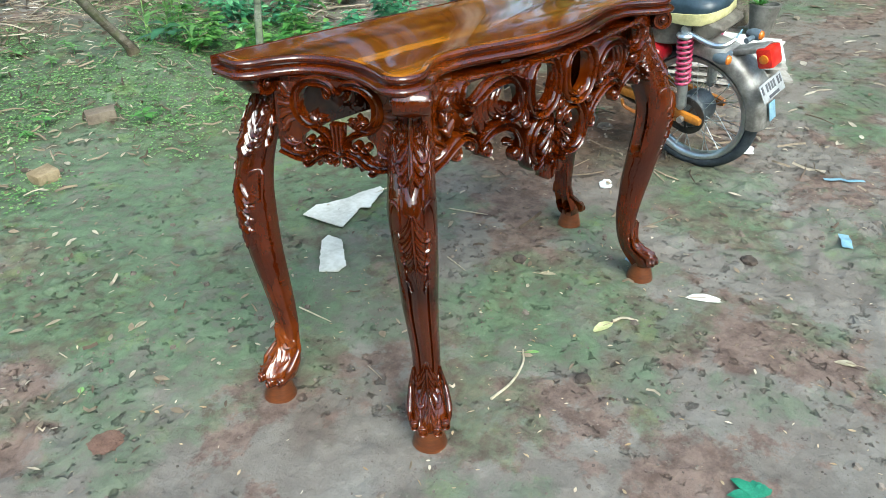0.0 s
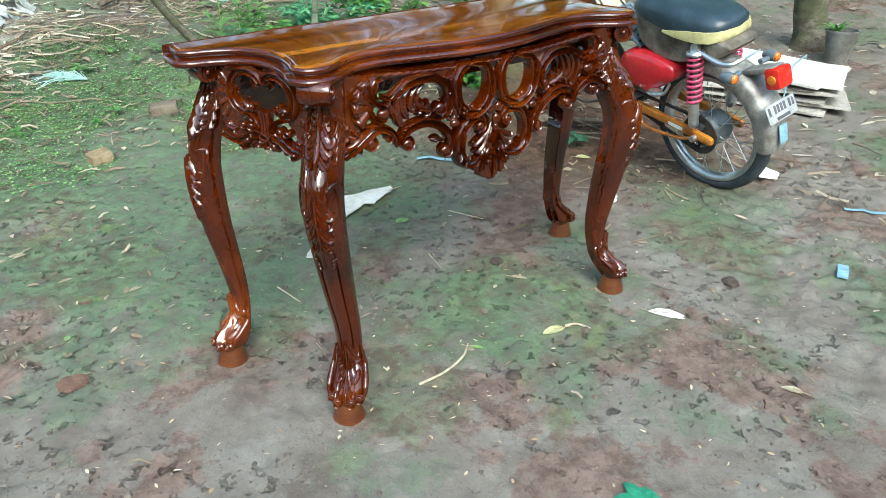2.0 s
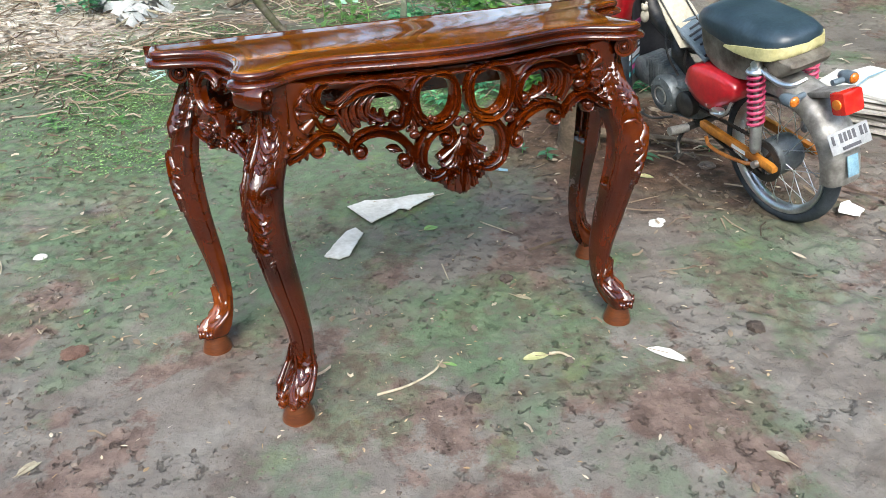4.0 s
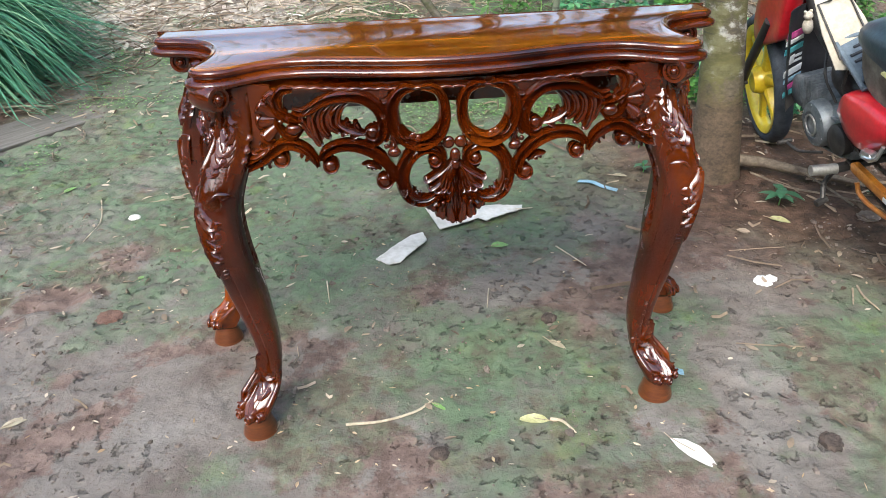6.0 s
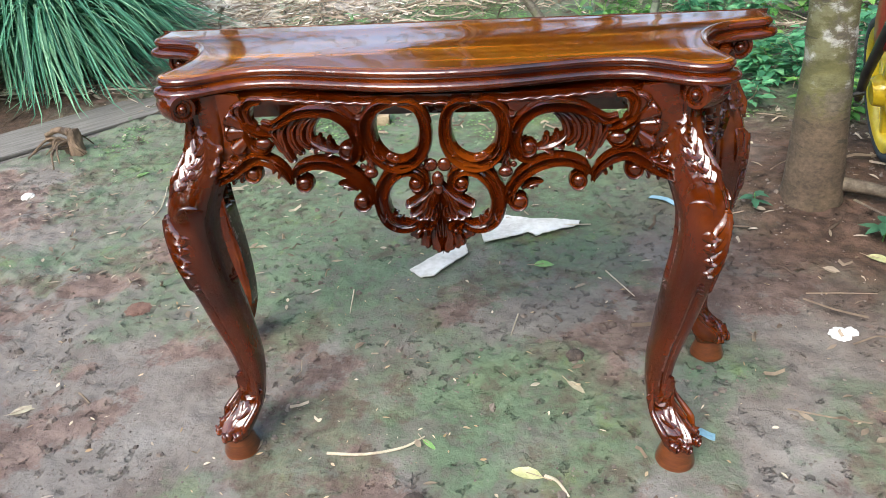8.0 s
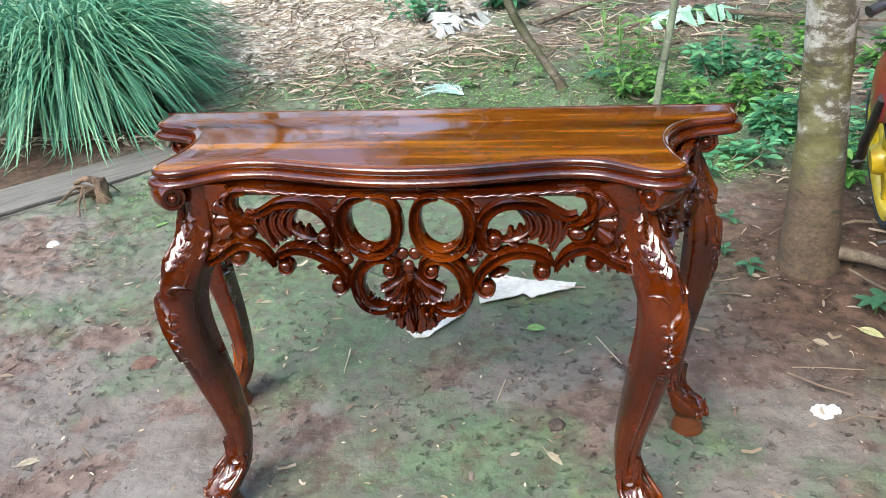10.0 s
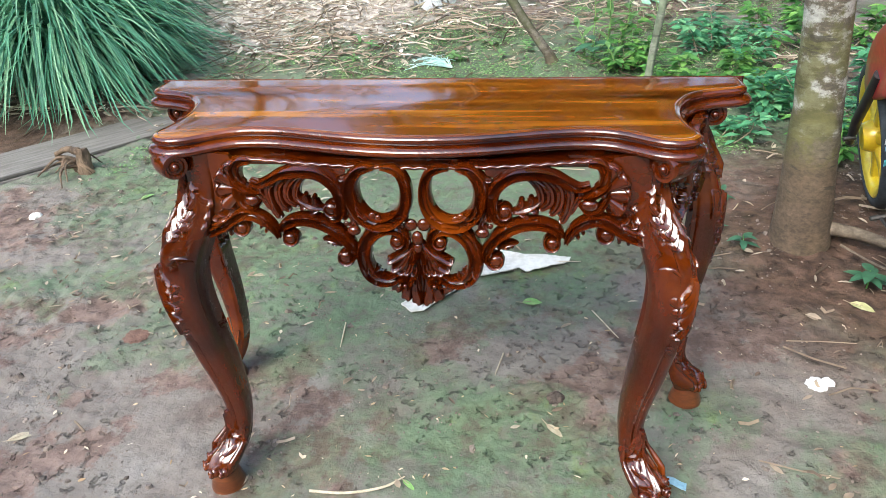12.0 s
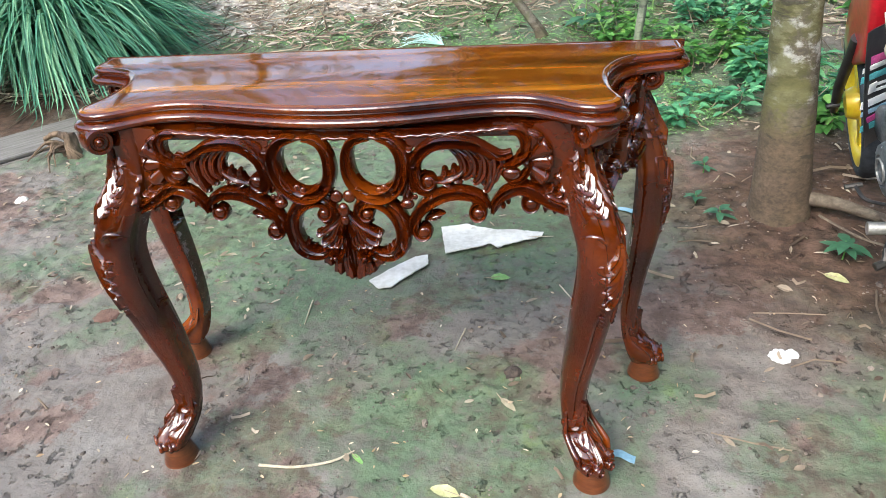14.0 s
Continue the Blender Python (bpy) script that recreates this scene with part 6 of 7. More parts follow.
def card_stack():
    root = thing("cardboard_stack", "tied stack of flattened pale cardboard sheets on the ground", "cardboard", pose(2.93, 0.47, ground_z(2.93, 0.47), 0, 0, 110))
    rng = random.Random(21)
    for k in range(9):
        bm = bmesh.new()
        w, d = 0.74 * rng.uniform(0.85, 1.05), 0.56 * rng.uniform(0.9, 1.05)
        out = [(-w / 2, -d / 2), (0, -d / 2 + rng.uniform(-.015, .015)), (w / 2, -d / 2), (w / 2 + rng.uniform(-.015, .015), 0), (w / 2, d / 2), (0, d / 2), (-w / 2, d / 2), (-w / 2, 0)]
        slab(bm, out, 0.006 + k * 0.021, 0.006 + k * 0.021 + 0.013, 0.0, pose(rng.uniform(-.02, .02), rng.uniform(-.02, .02), 0, rng.uniform(-1.6, 1.6), rng.uniform(-1.6, 1.6), rng.uniform(-13, 13)))
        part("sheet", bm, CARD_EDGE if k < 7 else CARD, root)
    bm = bmesh.new()
    for xx in (-0.12, 0.15):
        tube(bm, [(xx, -0.300, 0.0), (xx, -0.303, 0.1), (xx, -0.285, 0.205), (xx + 0.02, 0.0, 0.21), (xx, 0.285, 0.205), (xx, 0.303, 0.1), (xx, 0.300, 0.0)], 0.004, 6)
    part("string", bm, PLASTIC_BLUE, root)


card_stack()


def bucket():
    root = thing("bucket", "battered grey plastic bucket with a plant in it", "bucket", pose(3.95, 0.60, ground_z(3.95, 0.60)))
    bm = bmesh.new()
    lathe(bm, [(r * 0.86, z * 0.86) for r, z in ((0.085, 0.0), (0.115, 0.2), (0.12, 0.235), (0.128, 0.235), (0.128, 0.25), (0.112, 0.25), (0.108, 0.22), (0.105, 0.19))], 26)
    part("pail", bm, simple("grey_plastic", (0.095, 0.09, 0.08), (0.19, 0.185, 0.17), 8, 0.6), root)
    verts, faces = [], []
    rng = random.Random(31)
    for k in range(30):
        leaf_into(verts, faces, (-0.05, 0.02, 0.2), rnd_dir(rng, 1.2) + Vector((0, 0, 0.4)), (0, 0, 1), rng.uniform(.06, .14), .02, .2, .5)
    raw_part("plant", verts, faces, LEAF, root)


bucket()


# ---- motorcycle ----
RUBBER = simple("tyre_rubber", (0.024, 0.032, 0.042), (0.05, 0.062, 0.075), 30, 0.75)
CHROME = simple("dull_chrome", (0.50, 0.52, 0.54), (0.68, 0.70, 0.72), 20, 0.28, metal=0.9, bumps=0.05)
STEEL = simple("worn_steel", (0.30, 0.30, 0.29), (0.48, 0.48, 0.46), 16, 0.42, metal=0.75)
CASTING = simple("aluminium_casting", (0.10, 0.12, 0.13), (0.24, 0.26, 0.27), 14, 0.5, metal=0.5)
DARK_METAL = simple("oily_dark_metal", (0.022, 0.022, 0.022), (0.06, 0.055, 0.05), 20, 0.5, metal=0.4)
ORANGE = simple("orange_paint", (0.30, 0.095, 0.01), (0.50, 0.19, 0.022), 14, 0.4, coat=0.4)
RED = simple("red_paint", (0.42, 0.008, 0.016), (0.54, 0.014, 0.025), 6, 0.3, coat=0.7, bumps=0.04)
YELLOW = simple("yellow_paint", (0.66, 0.46, 0.02), (0.78, 0.57, 0.03), 8, 0.35, coat=0.5)
VINYL = simple("black_vinyl", (0.016, 0.030, 0.044), (0.034, 0.056, 0.074), 12, 0.36, bumps=0.25)
CREAM = simple("worn_cream_vinyl", (0.40, 0.36, 0.15), (0.56, 0.52, 0.28), 9, 0.5, bumps=0.3)
RUSTY = simple("corroded_tan_metal", (0.050, 0.036, 0.025), (0.22, 0.20, 0.165), 9, 0.6, metal=0.2, bumps=0.3)
PINK = simple("pink_spring", (0.42, 0.035, 0.10), (0.56, 0.07, 0.16), 20, 0.4, coat=0.3)
LAMP_RED = simple("red_lens", (0.55, 0.012, 0.010), (0.66, 0.03, 0.015), 20, 0.2, coat=0.8, bumps=0.05)
LAMP_ORANGE = simple("orange_lens", (0.50, 0.12, 0.012), (0.66, 0.19, 0.018), 20, 0.25, coat=0.6)
PLATE = simple("number_plate", (0.26, 0.27, 0.28), (0.40, 0.41, 0.42), 10, 0.5)
DRUM = simple("grey_brake_drum", (0.085, 0.10, 0.11), (0.19, 0.21, 0.22), 14, 0.55, metal=0.3)
FENDER = simple("scuffed_fender_metal", (0.13, 0.12, 0.11), (0.40, 0.39, 0.37), 9, 0.5, metal=0.45, bumps=0.2)
INK = simple("dark_ink", (0.05, 0.05, 0.06), (0.10, 0.10, 0.11), 20, 0.6)
GREY_PLASTIC = simple("grey_blue_plastic", (0.085, 0.115, 0.14), (0.13, 0.165, 0.195), 10, 0.5)
BLACK_PLASTIC = simple("black_plastic", (0.014, 0.014, 0.016), (0.03, 0.03, 0.034), 12, 0.4)
CREAM_BOARD = simple("cream_board", (0.38, 0.34, 0.26), (0.48, 0.44, 0.36), 6, 0.8)
TEAL = simple("teal_sticker", (0.06, 0.32, 0.36), (0.10, 0.42, 0.46), 20, 0.4)
MAGENTA = simple("magenta_sticker", (0.42, 0.05, 0.22), (0.55, 0.09, 0.30), 20, 0.4)
WHITE_INK = simple("white_sticker", (0.66, 0.68, 0.70), (0.78, 0.80, 0.82), 20, 0.4)
PLUSH = simple("dirty_plush", (0.40, 0.35, 0.27), (0.55, 0.50, 0.40), 40, 0.95, bumps=0.5)

REAR, FRONT = Vector((1.528, -0.123, 0.0)), Vector((1.605, 1.222, 0.0))
fwd = (FRONT - REAR).normalized()
lft = Vector((-fwd.y, fwd.x, 0))
LEANS = radians(12)
upw = Vector((0, 0, math.cos(LEANS))) + lft * math.sin(LEANS)
rgt = fwd.cross(upw)
BIKE = thing("motorcycle", "old small motorcycle with red covers, black seat and yellow front wheel", "motorcycle",
             Matrix(((rgt.x, fwd.x, upw.x, REAR.x), (rgt.y, fwd.y, upw.y, REAR.y), (rgt.z, fwd.z, upw.z, REAR.z), (0, 0, 0, 1))))


def axle(y, z, steer=0.0):
    """Lays a lathe's axis across the bike at the wheel's centre."""
    return pose(0, y, z, 0, 90, steer)


def ring_loft(bm, m, profile, seg=48):
    rings = []
    for k in range(seg):
        a = 2 * math.pi * k / seg
        rings.append([m @ Vector((r * math.cos(a), r * math.sin(a), x)) for r, x in profile])
    rows = [[bm.verts.new(v) for v in ring] for ring in rings]
    n = len(profile)
    for k in range(seg):
        a, b = rows[k], rows[(k + 1) % seg]
        for i in range(n):
            bm.faces.new((a[i], a[(i + 1) % n], b[(i + 1) % n], b[i]))


def rear_wheel():
    m = axle(0.03, 0.278)
    bm = bmesh.new()
    ring_loft(bm, m, [(0.282, 0.0), (0.279, 0.014), (0.268, 0.027), (0.252, 0.030), (0.238, 0.022), (0.236, 0.0), (0.238, -0.022), (0.252, -0.030), (0.268, -0.027), (0.279, -0.014)])
    wheel = part("rear_wheel", bm, RUBBER, BIKE, "black tyre with a spoked chrome rim", sharp=60)
    bm = bmesh.new()
    ring_loft(bm, m, [(0.240, 0.022), (0.236, 0.027), (0.226, 0.025), (0.214, 0.016), (0.209, 0.0), (0.214, -0.016), (0.226, -0.025), (0.236, -0.027), (0.240, -0.022)])
    part("rim", bm, CHROME, wheel)
    bm = bmesh.new()
    lathe(bm, [(0.02, -0.072), (0.05, -0.07), (0.068, -0.055), (0.074, -0.04), (0.074, 0.035), (0.068, 0.05), (0.05, 0.062), (0.02, 0.064)], 28, m)
    part("hub", bm, DRUM, wheel)
    bm = bmesh.new()
    ring_loft(bm, m, [(0.058, -0.082), (0.080, -0.082), (0.086, -0.080), (0.086, -0.076), (0.080, -0.074), (0.058, -0.074)], 40)
    for k in range(5):
        a = 2 * math.pi * k / 5
        tube(bm, [m @ Vector((0.02 * math.cos(a), 0.02 * math.sin(a), -0.078)), m @ Vector((0.06 * math.cos(a), 0.06 * math.sin(a), -0.078))], 0.006, 6)
    part("sprocket", bm, DARK_METAL, wheel)
    for k in range(32):
        a = 2 * math.pi * k / 32
        s = 1 if k % 2 else -1
        a2 = a + (0.55 if k % 4 < 2 else -0.55)
        bm = bmesh.new()
        tube(bm, [m @ Vector((0.055 * math.cos(a2), 0.055 * math.sin(a2), 0.045 * s)), m @ Vector((0.222 * math.cos(a), 0.222 * math.sin(a), 0.006 * s))], 0.0018, 5)
        part("spoke", bm, CHROME, wheel)


rear_wheel()


def front_wheel():
    m = axle(1.285, 0.338, -7)
    bm = bmesh.new()
    ring_loft(bm, m, [(0.285, 0.0), (0.282, 0.018), (0.270, 0.034), (0.252, 0.036), (0.236, 0.026), (0.233, 0.0), (0.236, -0.026), (0.252, -0.036), (0.270, -0.034), (0.282, -0.018)])
    wheel = part("front_wheel", bm, RUBBER, BIKE, "black tyre on a yellow six-spoke cast wheel", sharp=60)
    bm = bmesh.new()
    ring_loft(bm, m, [(0.242, 0.026), (0.238, 0.032), (0.222, 0.030), (0.205, 0.016), (0.200, 0.0), (0.205, -0.016), (0.222, -0.030), (0.238, -0.032), (0.242, -0.026)])
    part("rim", bm, YELLOW, wheel)
    bm = bmesh.new()
    lathe(bm, [(0.018, -0.062), (0.05, -0.058), (0.062, -0.03), (0.062, 0.03), (0.05, 0.058), (0.018, 0.062)], 28, m)
    part("hub", bm, YELLOW, wheel)
    for k in range(6):
        a = 2 * math.pi * (k + 0.3) / 6
        bm = bmesh.new()
        c, s = math.cos(a), math.sin(a)
        rings = []
        for r, w, t in ((0.05, 0.026, 0.022), (0.10, 0.018, 0.016), (0.16, 0.015, 0.013), (0.208, 0.022, 0.015)):
            rings.append([m @ Vector((r * c - q * s, r * s + q * c, x)) for q, x in ((-w, -t * .6), (-w * .6, -t), (w * .6, -t), (w, -t * .6), (w, t * .6), (w * .6, t), (-w * .6, t), (-w, t * .6))])
        loft(bm, rings)
        part("spoke", bm, YELLOW, wheel)


front_wheel()


def side_shape(name, outline, x0, x1, mat, bevel=0.012, parent=None, label="", n=4, bulge=0.0):
    """A panel with a smooth (forward, up) outline between two distances across the bike."""
    pts = spline(list(outline) + [outline[0]], n)[:-1]
    c = sum((Vector((p.x, p.y)) for p in pts), Vector((0, 0))) / len(pts)
    bm = bmesh.new()

    def ring(x, f):
        return [Vector((x, c.x + (p.x - c.x) * f, c.y + (p.y - c.y) * f)) for p in pts]
    d = 1 if x1 > x0 else -1
    loft(bm, [ring(x0, 0.96), ring(x0 + d * bevel * 0.4, 1.0), ring(x1 - d * bevel, 1.0), ring(x1 - d * bevel * 0.3, 0.97), ring(x1, 0.90), ring(x1 + d * bulge * 0.7, 0.6), ring(x1 + d * bulge, 0.25)])
    return part(name, bm, mat, parent or BIKE, label)


def saddle():
    rows = []
    # forward, bottom, top, half width
    for y, zb, zt, w in ((0.385, 0.762, 0.79, 0.075), (0.35, 0.742, 0.812, 0.105), (0.27, 0.725, 0.825, 0.118), (0.15, 0.702, 0.822, 0.122), (0.05, 0.690, 0.808, 0.122), (-0.02, 0.690, 0.798, 0.121), (-0.08, 0.694, 0.788, 0.115),
                         (-0.125, 0.700, 0.776, 0.098), (-0.15, 0.712, 0.760, 0.06)):
        y = 0.385 - (0.385 - y) * 0.84
        rows.append([Vector((sx * w, y, zb + (zt - zb) * q)) for sx, q in ((0.0, 0.0), (0.7, 0.0), (0.96, 0.1), (1.0, 0.4), (0.94, 0.72), (0.75, 0.93), (0.4, 1.0), (0, 1.01), (-0.4, 1.0), (-0.75, 0.93), (-0.94, 0.72), (-1.0, 0.4), (-0.96, 0.1), (-0.7, 0.0))])
    bm = bmesh.new()
    loft(bm, rows)
    bmesh.ops.subdivide_edges(bm, edges=bm.edges[:], cuts=1, use_grid_fill=True, smooth=0.6)
    seat = part("seat", bm, VINYL, BIKE, "black vinyl seat with a cream rear edge", sharp=60)
    # cream band round the rear
    for sgn in (-1, 1):
        bm = bmesh.new()
        rings = []
        for y, z0, z1, w in ((0.16, 0.702, 0.716, 0.1235), (0.09, 0.690, 0.738, 0.1262), (0.02, 0.686, 0.756, 0.1262), (-0.05, 0.686, 0.764, 0.1265), (-0.105, 0.690, 0.766, 0.117), (-0.145, 0.698, 0.764, 0.082), (-0.162, 0.704, 0.756, 0.0)):
            x, y, z1 = sgn * w, 0.385 - (0.385 - y) * 0.84, z0 + (z1 - z0) * 0.62
            rings.append([Vector((x * 0.9, y, z0)), Vector((x * 1.01, y - 0.003, z0 + 0.006)), Vector((x * 1.015, y - 0.003, (z0 + z1) / 2)), Vector((x * 0.985, y - 0.002, z1)), Vector((x * 0.9, y, z1))])
        loft(bm, rings)
        part("seat_band", bm, CREAM, seat, "worn cream vinyl band")


saddle()
# rear body below the seat and the red battery cover
side_shape("side_body", [(0.37, 0.76), (0.36, 0.66), (0.30, 0.60), (0.16, 0.575), (0.05, 0.60), (-0.05, 0.63), (-0.10, 0.69), (0.1, 0.72)], 0.08, -0.095, RUSTY, 0.03, None, "corroded tan painted metal body")
side_shape("side_cover", [(0.445, 0.51), (0.41, 0.575), (0.33, 0.597), (0.22, 0.59), (0.145, 0.562), (0.135, 0.515), (0.20, 0.465), (0.285, 0.422), (0.38, 0.445)], -0.03, -0.125, RED, 0.03, None, "glossy red side cover", bulge=0.012)
side_shape("side_cover", [(0.445, 0.51), (0.41, 0.575), (0.33, 0.597), (0.22, 0.59), (0.145, 0.562), (0.135, 0.515), (0.20, 0.465), (0.285, 0.422), (0.38, 0.445)], 0.03, 0.125, RED, 0.03, None, "glossy red side cover", bulge=0.012)


def rear_fender():
    rings = []
    for k in range(22):
        a = radians(75 + 106 * k / 21)
        r = 0.302 + 0.012 * math.sin(k / 21 * 3.1)
        y, z = 0.03 + r * math.cos(a), 0.285 + r * math.sin(a)
        w = 0.058 + 0.012 * min(1, k / 8)
        dy, dz = math.cos(a), math.sin(a)
        ring = []
        for u, q in ((-1, -0.045), (-1.0, -0.012), (-0.8, 0.006), (-0.3, 0.016), (0.3, 0.016), (0.8, 0.006), (1.0, -0.012), (1, -0.045), (0.94, -0.045), (0.9, -0.014), (0.3, 0.010), (-0.3, 0.010), (-0.9, -0.014), (-0.94, -0.045)):
            ring.append(Vector((u * w, y + dy * q, z + dz * q)))
        rings.append(ring)
    bm = bmesh.new()
    loft(bm, rings)
    part("rear_fender", bm, FENDER, BIKE, "scuffed bare metal rear mudguard")
    # tail bracket, lamp, plate and reflector
    bm = bmesh.new()
    box(bm, (0.075, 0.14, 0.022), pose(0, -0.185, 0.59, -18, 0, 0), 0.008)
    part("tail_bracket", bm, FENDER, BIKE)
    bm = bmesh.new()
    box(bm, (0.082, 0.062, 0.080), pose(-0.008, -0.258, 0.580, -15, 0, 0), 0.014)
    lamp = part("tail_lamp", bm, LAMP_RED, BIKE, "red plastic tail lamp")
    bm = bmesh.new()
    lathe(bm, [(0.019, -0.004), (0.017, 0.004), (0.008, 0.006)], 20, pose(-0.049, -0.258, 0.580, 0, -90, 0))
    part("side_lens", bm, LAMP_ORANGE, lamp, "orange side lens")
    pm = pose(-0.02, -0.292, 0.462, 64, 0, 0) @ Matrix.Scale(0.82, 4)
    bm = bmesh.new()
    box(bm, (0.20, 0.088, 0.003), pm, 0.0012)
    plate = part("number_plate", bm, PLATE, BIKE, "white number plate with dark bars")
    for x, y, w, h in ((-0.080, 0.014, 0.013, 0.038), (-0.042, 0.014, 0.014, 0.038), (-0.020, 0.014, 0.014, 0.038), (0.002, 0.014, 0.014, 0.038), (0.024, 0.014, 0.014, 0.038), (0.060, 0.014, 0.014, 0.038), (0.082, 0.014, 0.012, 0.038), (0.0, -0.03, 0.09, 0.014)):
        bm = bmesh.new()
        box(bm, (w, h, 0.002), pm @ pose(x, y, 0.0022))
        part("bar", bm, INK, plate)
    bm = bmesh.new()
    box(bm, (0.045, 0.075, 0.004), pose(0.0, -0.297, 0.355, 80, 0, 0), 0.001)
    part("sticker", bm, PLASTIC_BLUE, BIKE, "small teal and white sticker")
    for sgn in (-1, 1):
        bm = bmesh.new()
        tube(bm, [(sgn * 0.06, -0.13, 0.585), (sgn * 0.10, -0.135, 0.585)], 0.011, 10)
        tube(bm, spline([(sgn * 0.125, -0.10, 0.588), (sgn * 0.125, -0.13, 0.588), (sgn * 0.125, -0.155, 0.588)], 3), [(0, 0.014), (0.4, 0.023), (1, 0.021)], 14)
        sig = part("turn_signal", bm, GREY_PLASTIC, BIKE, "blue-grey turn signal with orange lens")
        bm = bmesh.new()
        ball(bm, (sgn * 0.125, -0.156, 0.588), 0.019, (1, 0.7, 1))
        part("lens", bm, LAMP_ORANGE, sig)


rear_fender()


def suspension():
    for sgn in (-1, 1):
        x = sgn * 0.118
        bm = bmesh.new()
        tube(bm, [(x, 0.03, 0.35), (x, 0.03, 0.44)], 0.021, 14)
        tube(bm, [(x, 0.03, 0.44), (x, 0.03, 0.66)], 0.010, 10)
        tube(bm, [(x - 0.012, 0.03, 0.345), (x + 0.012, 0.03, 0.345)], 0.018, 12)
        tube(bm, [(x - 0.012, 0.03, 0.672), (x + 0.012, 0.03, 0.672)], 0.017, 12)
        shock = part("shock_absorber", bm, CHROME, BIKE)
        bm = bmesh.new()
        pts = [(x + 0.027 * math.cos(k * 0.5), 0.03 + 0.027 * math.sin(k * 0.5), 0.44 + 0.205 * k / 116) for k in range(117)]
        tube(bm, pts, 0.0062, 6)
        part("spring", bm, PINK, shock, "pink painted coil spring")
        bm = bmesh.new()
        lathe(bm, [(0.012, 0.645), (0.034, 0.645), (0.036, 0.652), (0.03, 0.66), (0.012, 0.66)], 18, pose(x, 0.03, 0))
        part("cap", bm, CHROME, shock)
        # swing arm
        bm = bmesh.new()
        rings = []
        for y, z, h in ((-0.05, 0.275, 0.010), (-0.035, 0.277, 0.017), (0.06, 0.292, 0.017), (0.20, 0.312, 0.017), (0.345, 0.332, 0.020), (0.36, 0.334, 0.014)):
            rings.append([Vector((sgn * 0.098 + a, y, z + b * h)) for a, b in ((-0.012, -0.7), (-0.009, -1), (0.009, -1), (0.012, -0.7), (0.012, 0.7), (0.009, 1), (-0.009, 1), (-0.012, 0.7))])
        loft(bm, rings)
        arm = part("swing_arm", bm, ORANGE, BIKE, "orange painted swing arm")
        if sgn < 0:
            bm = bmesh.new()
            box(bm, (0.002, 0.075, 0.015), pose(-0.1115, 0.13, 0.302, 8, 0, 0))
            part("bar", bm, WHITE_INK, arm)
            bm = bmesh.new()
            tube(bm, spline([(-0.10, 0.06, 0.262), (-0.10, 0.12, 0.245), (-0.10, 0.25, 0.238), (-0.10, 0.32, 0.252), (-0.10, 0.335, 0.285)], 5), 0.008, 8)
            part("brace", bm, ORANGE, arm)
        bm = bmesh.new()
        tube(bm, [(sgn * 0.13, 0.03, 0.278), (sgn * 0.08, 0.03, 0.278)], 0.014, 10)
        part("axle_nut", bm, CHROME, BIKE)
    # chain: two runs of links
    for y0, z0, y1, z1 in ((0.0, 0.352, 0.42, 0.385), (0.05, 0.204, 0.43, 0.318)):
        bm = bmesh.new()
        for k in range(44):
            s = k / 43
            box(bm, (0.012 if k % 2 else 0.008, 0.0115, 0.010), pose(-0.079, y0 + (y1 - y0) * s, z0 + (z1 - z0) * s, 10, 0, 0))
        part("chain_run", bm, DARK_METAL, BIKE, smooth=False)
    # grab handle
    bm = bmesh.new()
    tube(bm, spline([(-0.10, 0.04, 0.665), (-0.118, 0.0, 0.655), (-0.118, -0.08, 0.632), (-0.11, -0.13, 0.635), (-0.07, -0.15, 0.65)], 5), [(0, 0.007), (0.5, 0.012), (1, 0.007)], 8)
    part("grab_rail", bm, CHROME, BIKE)


suspension()


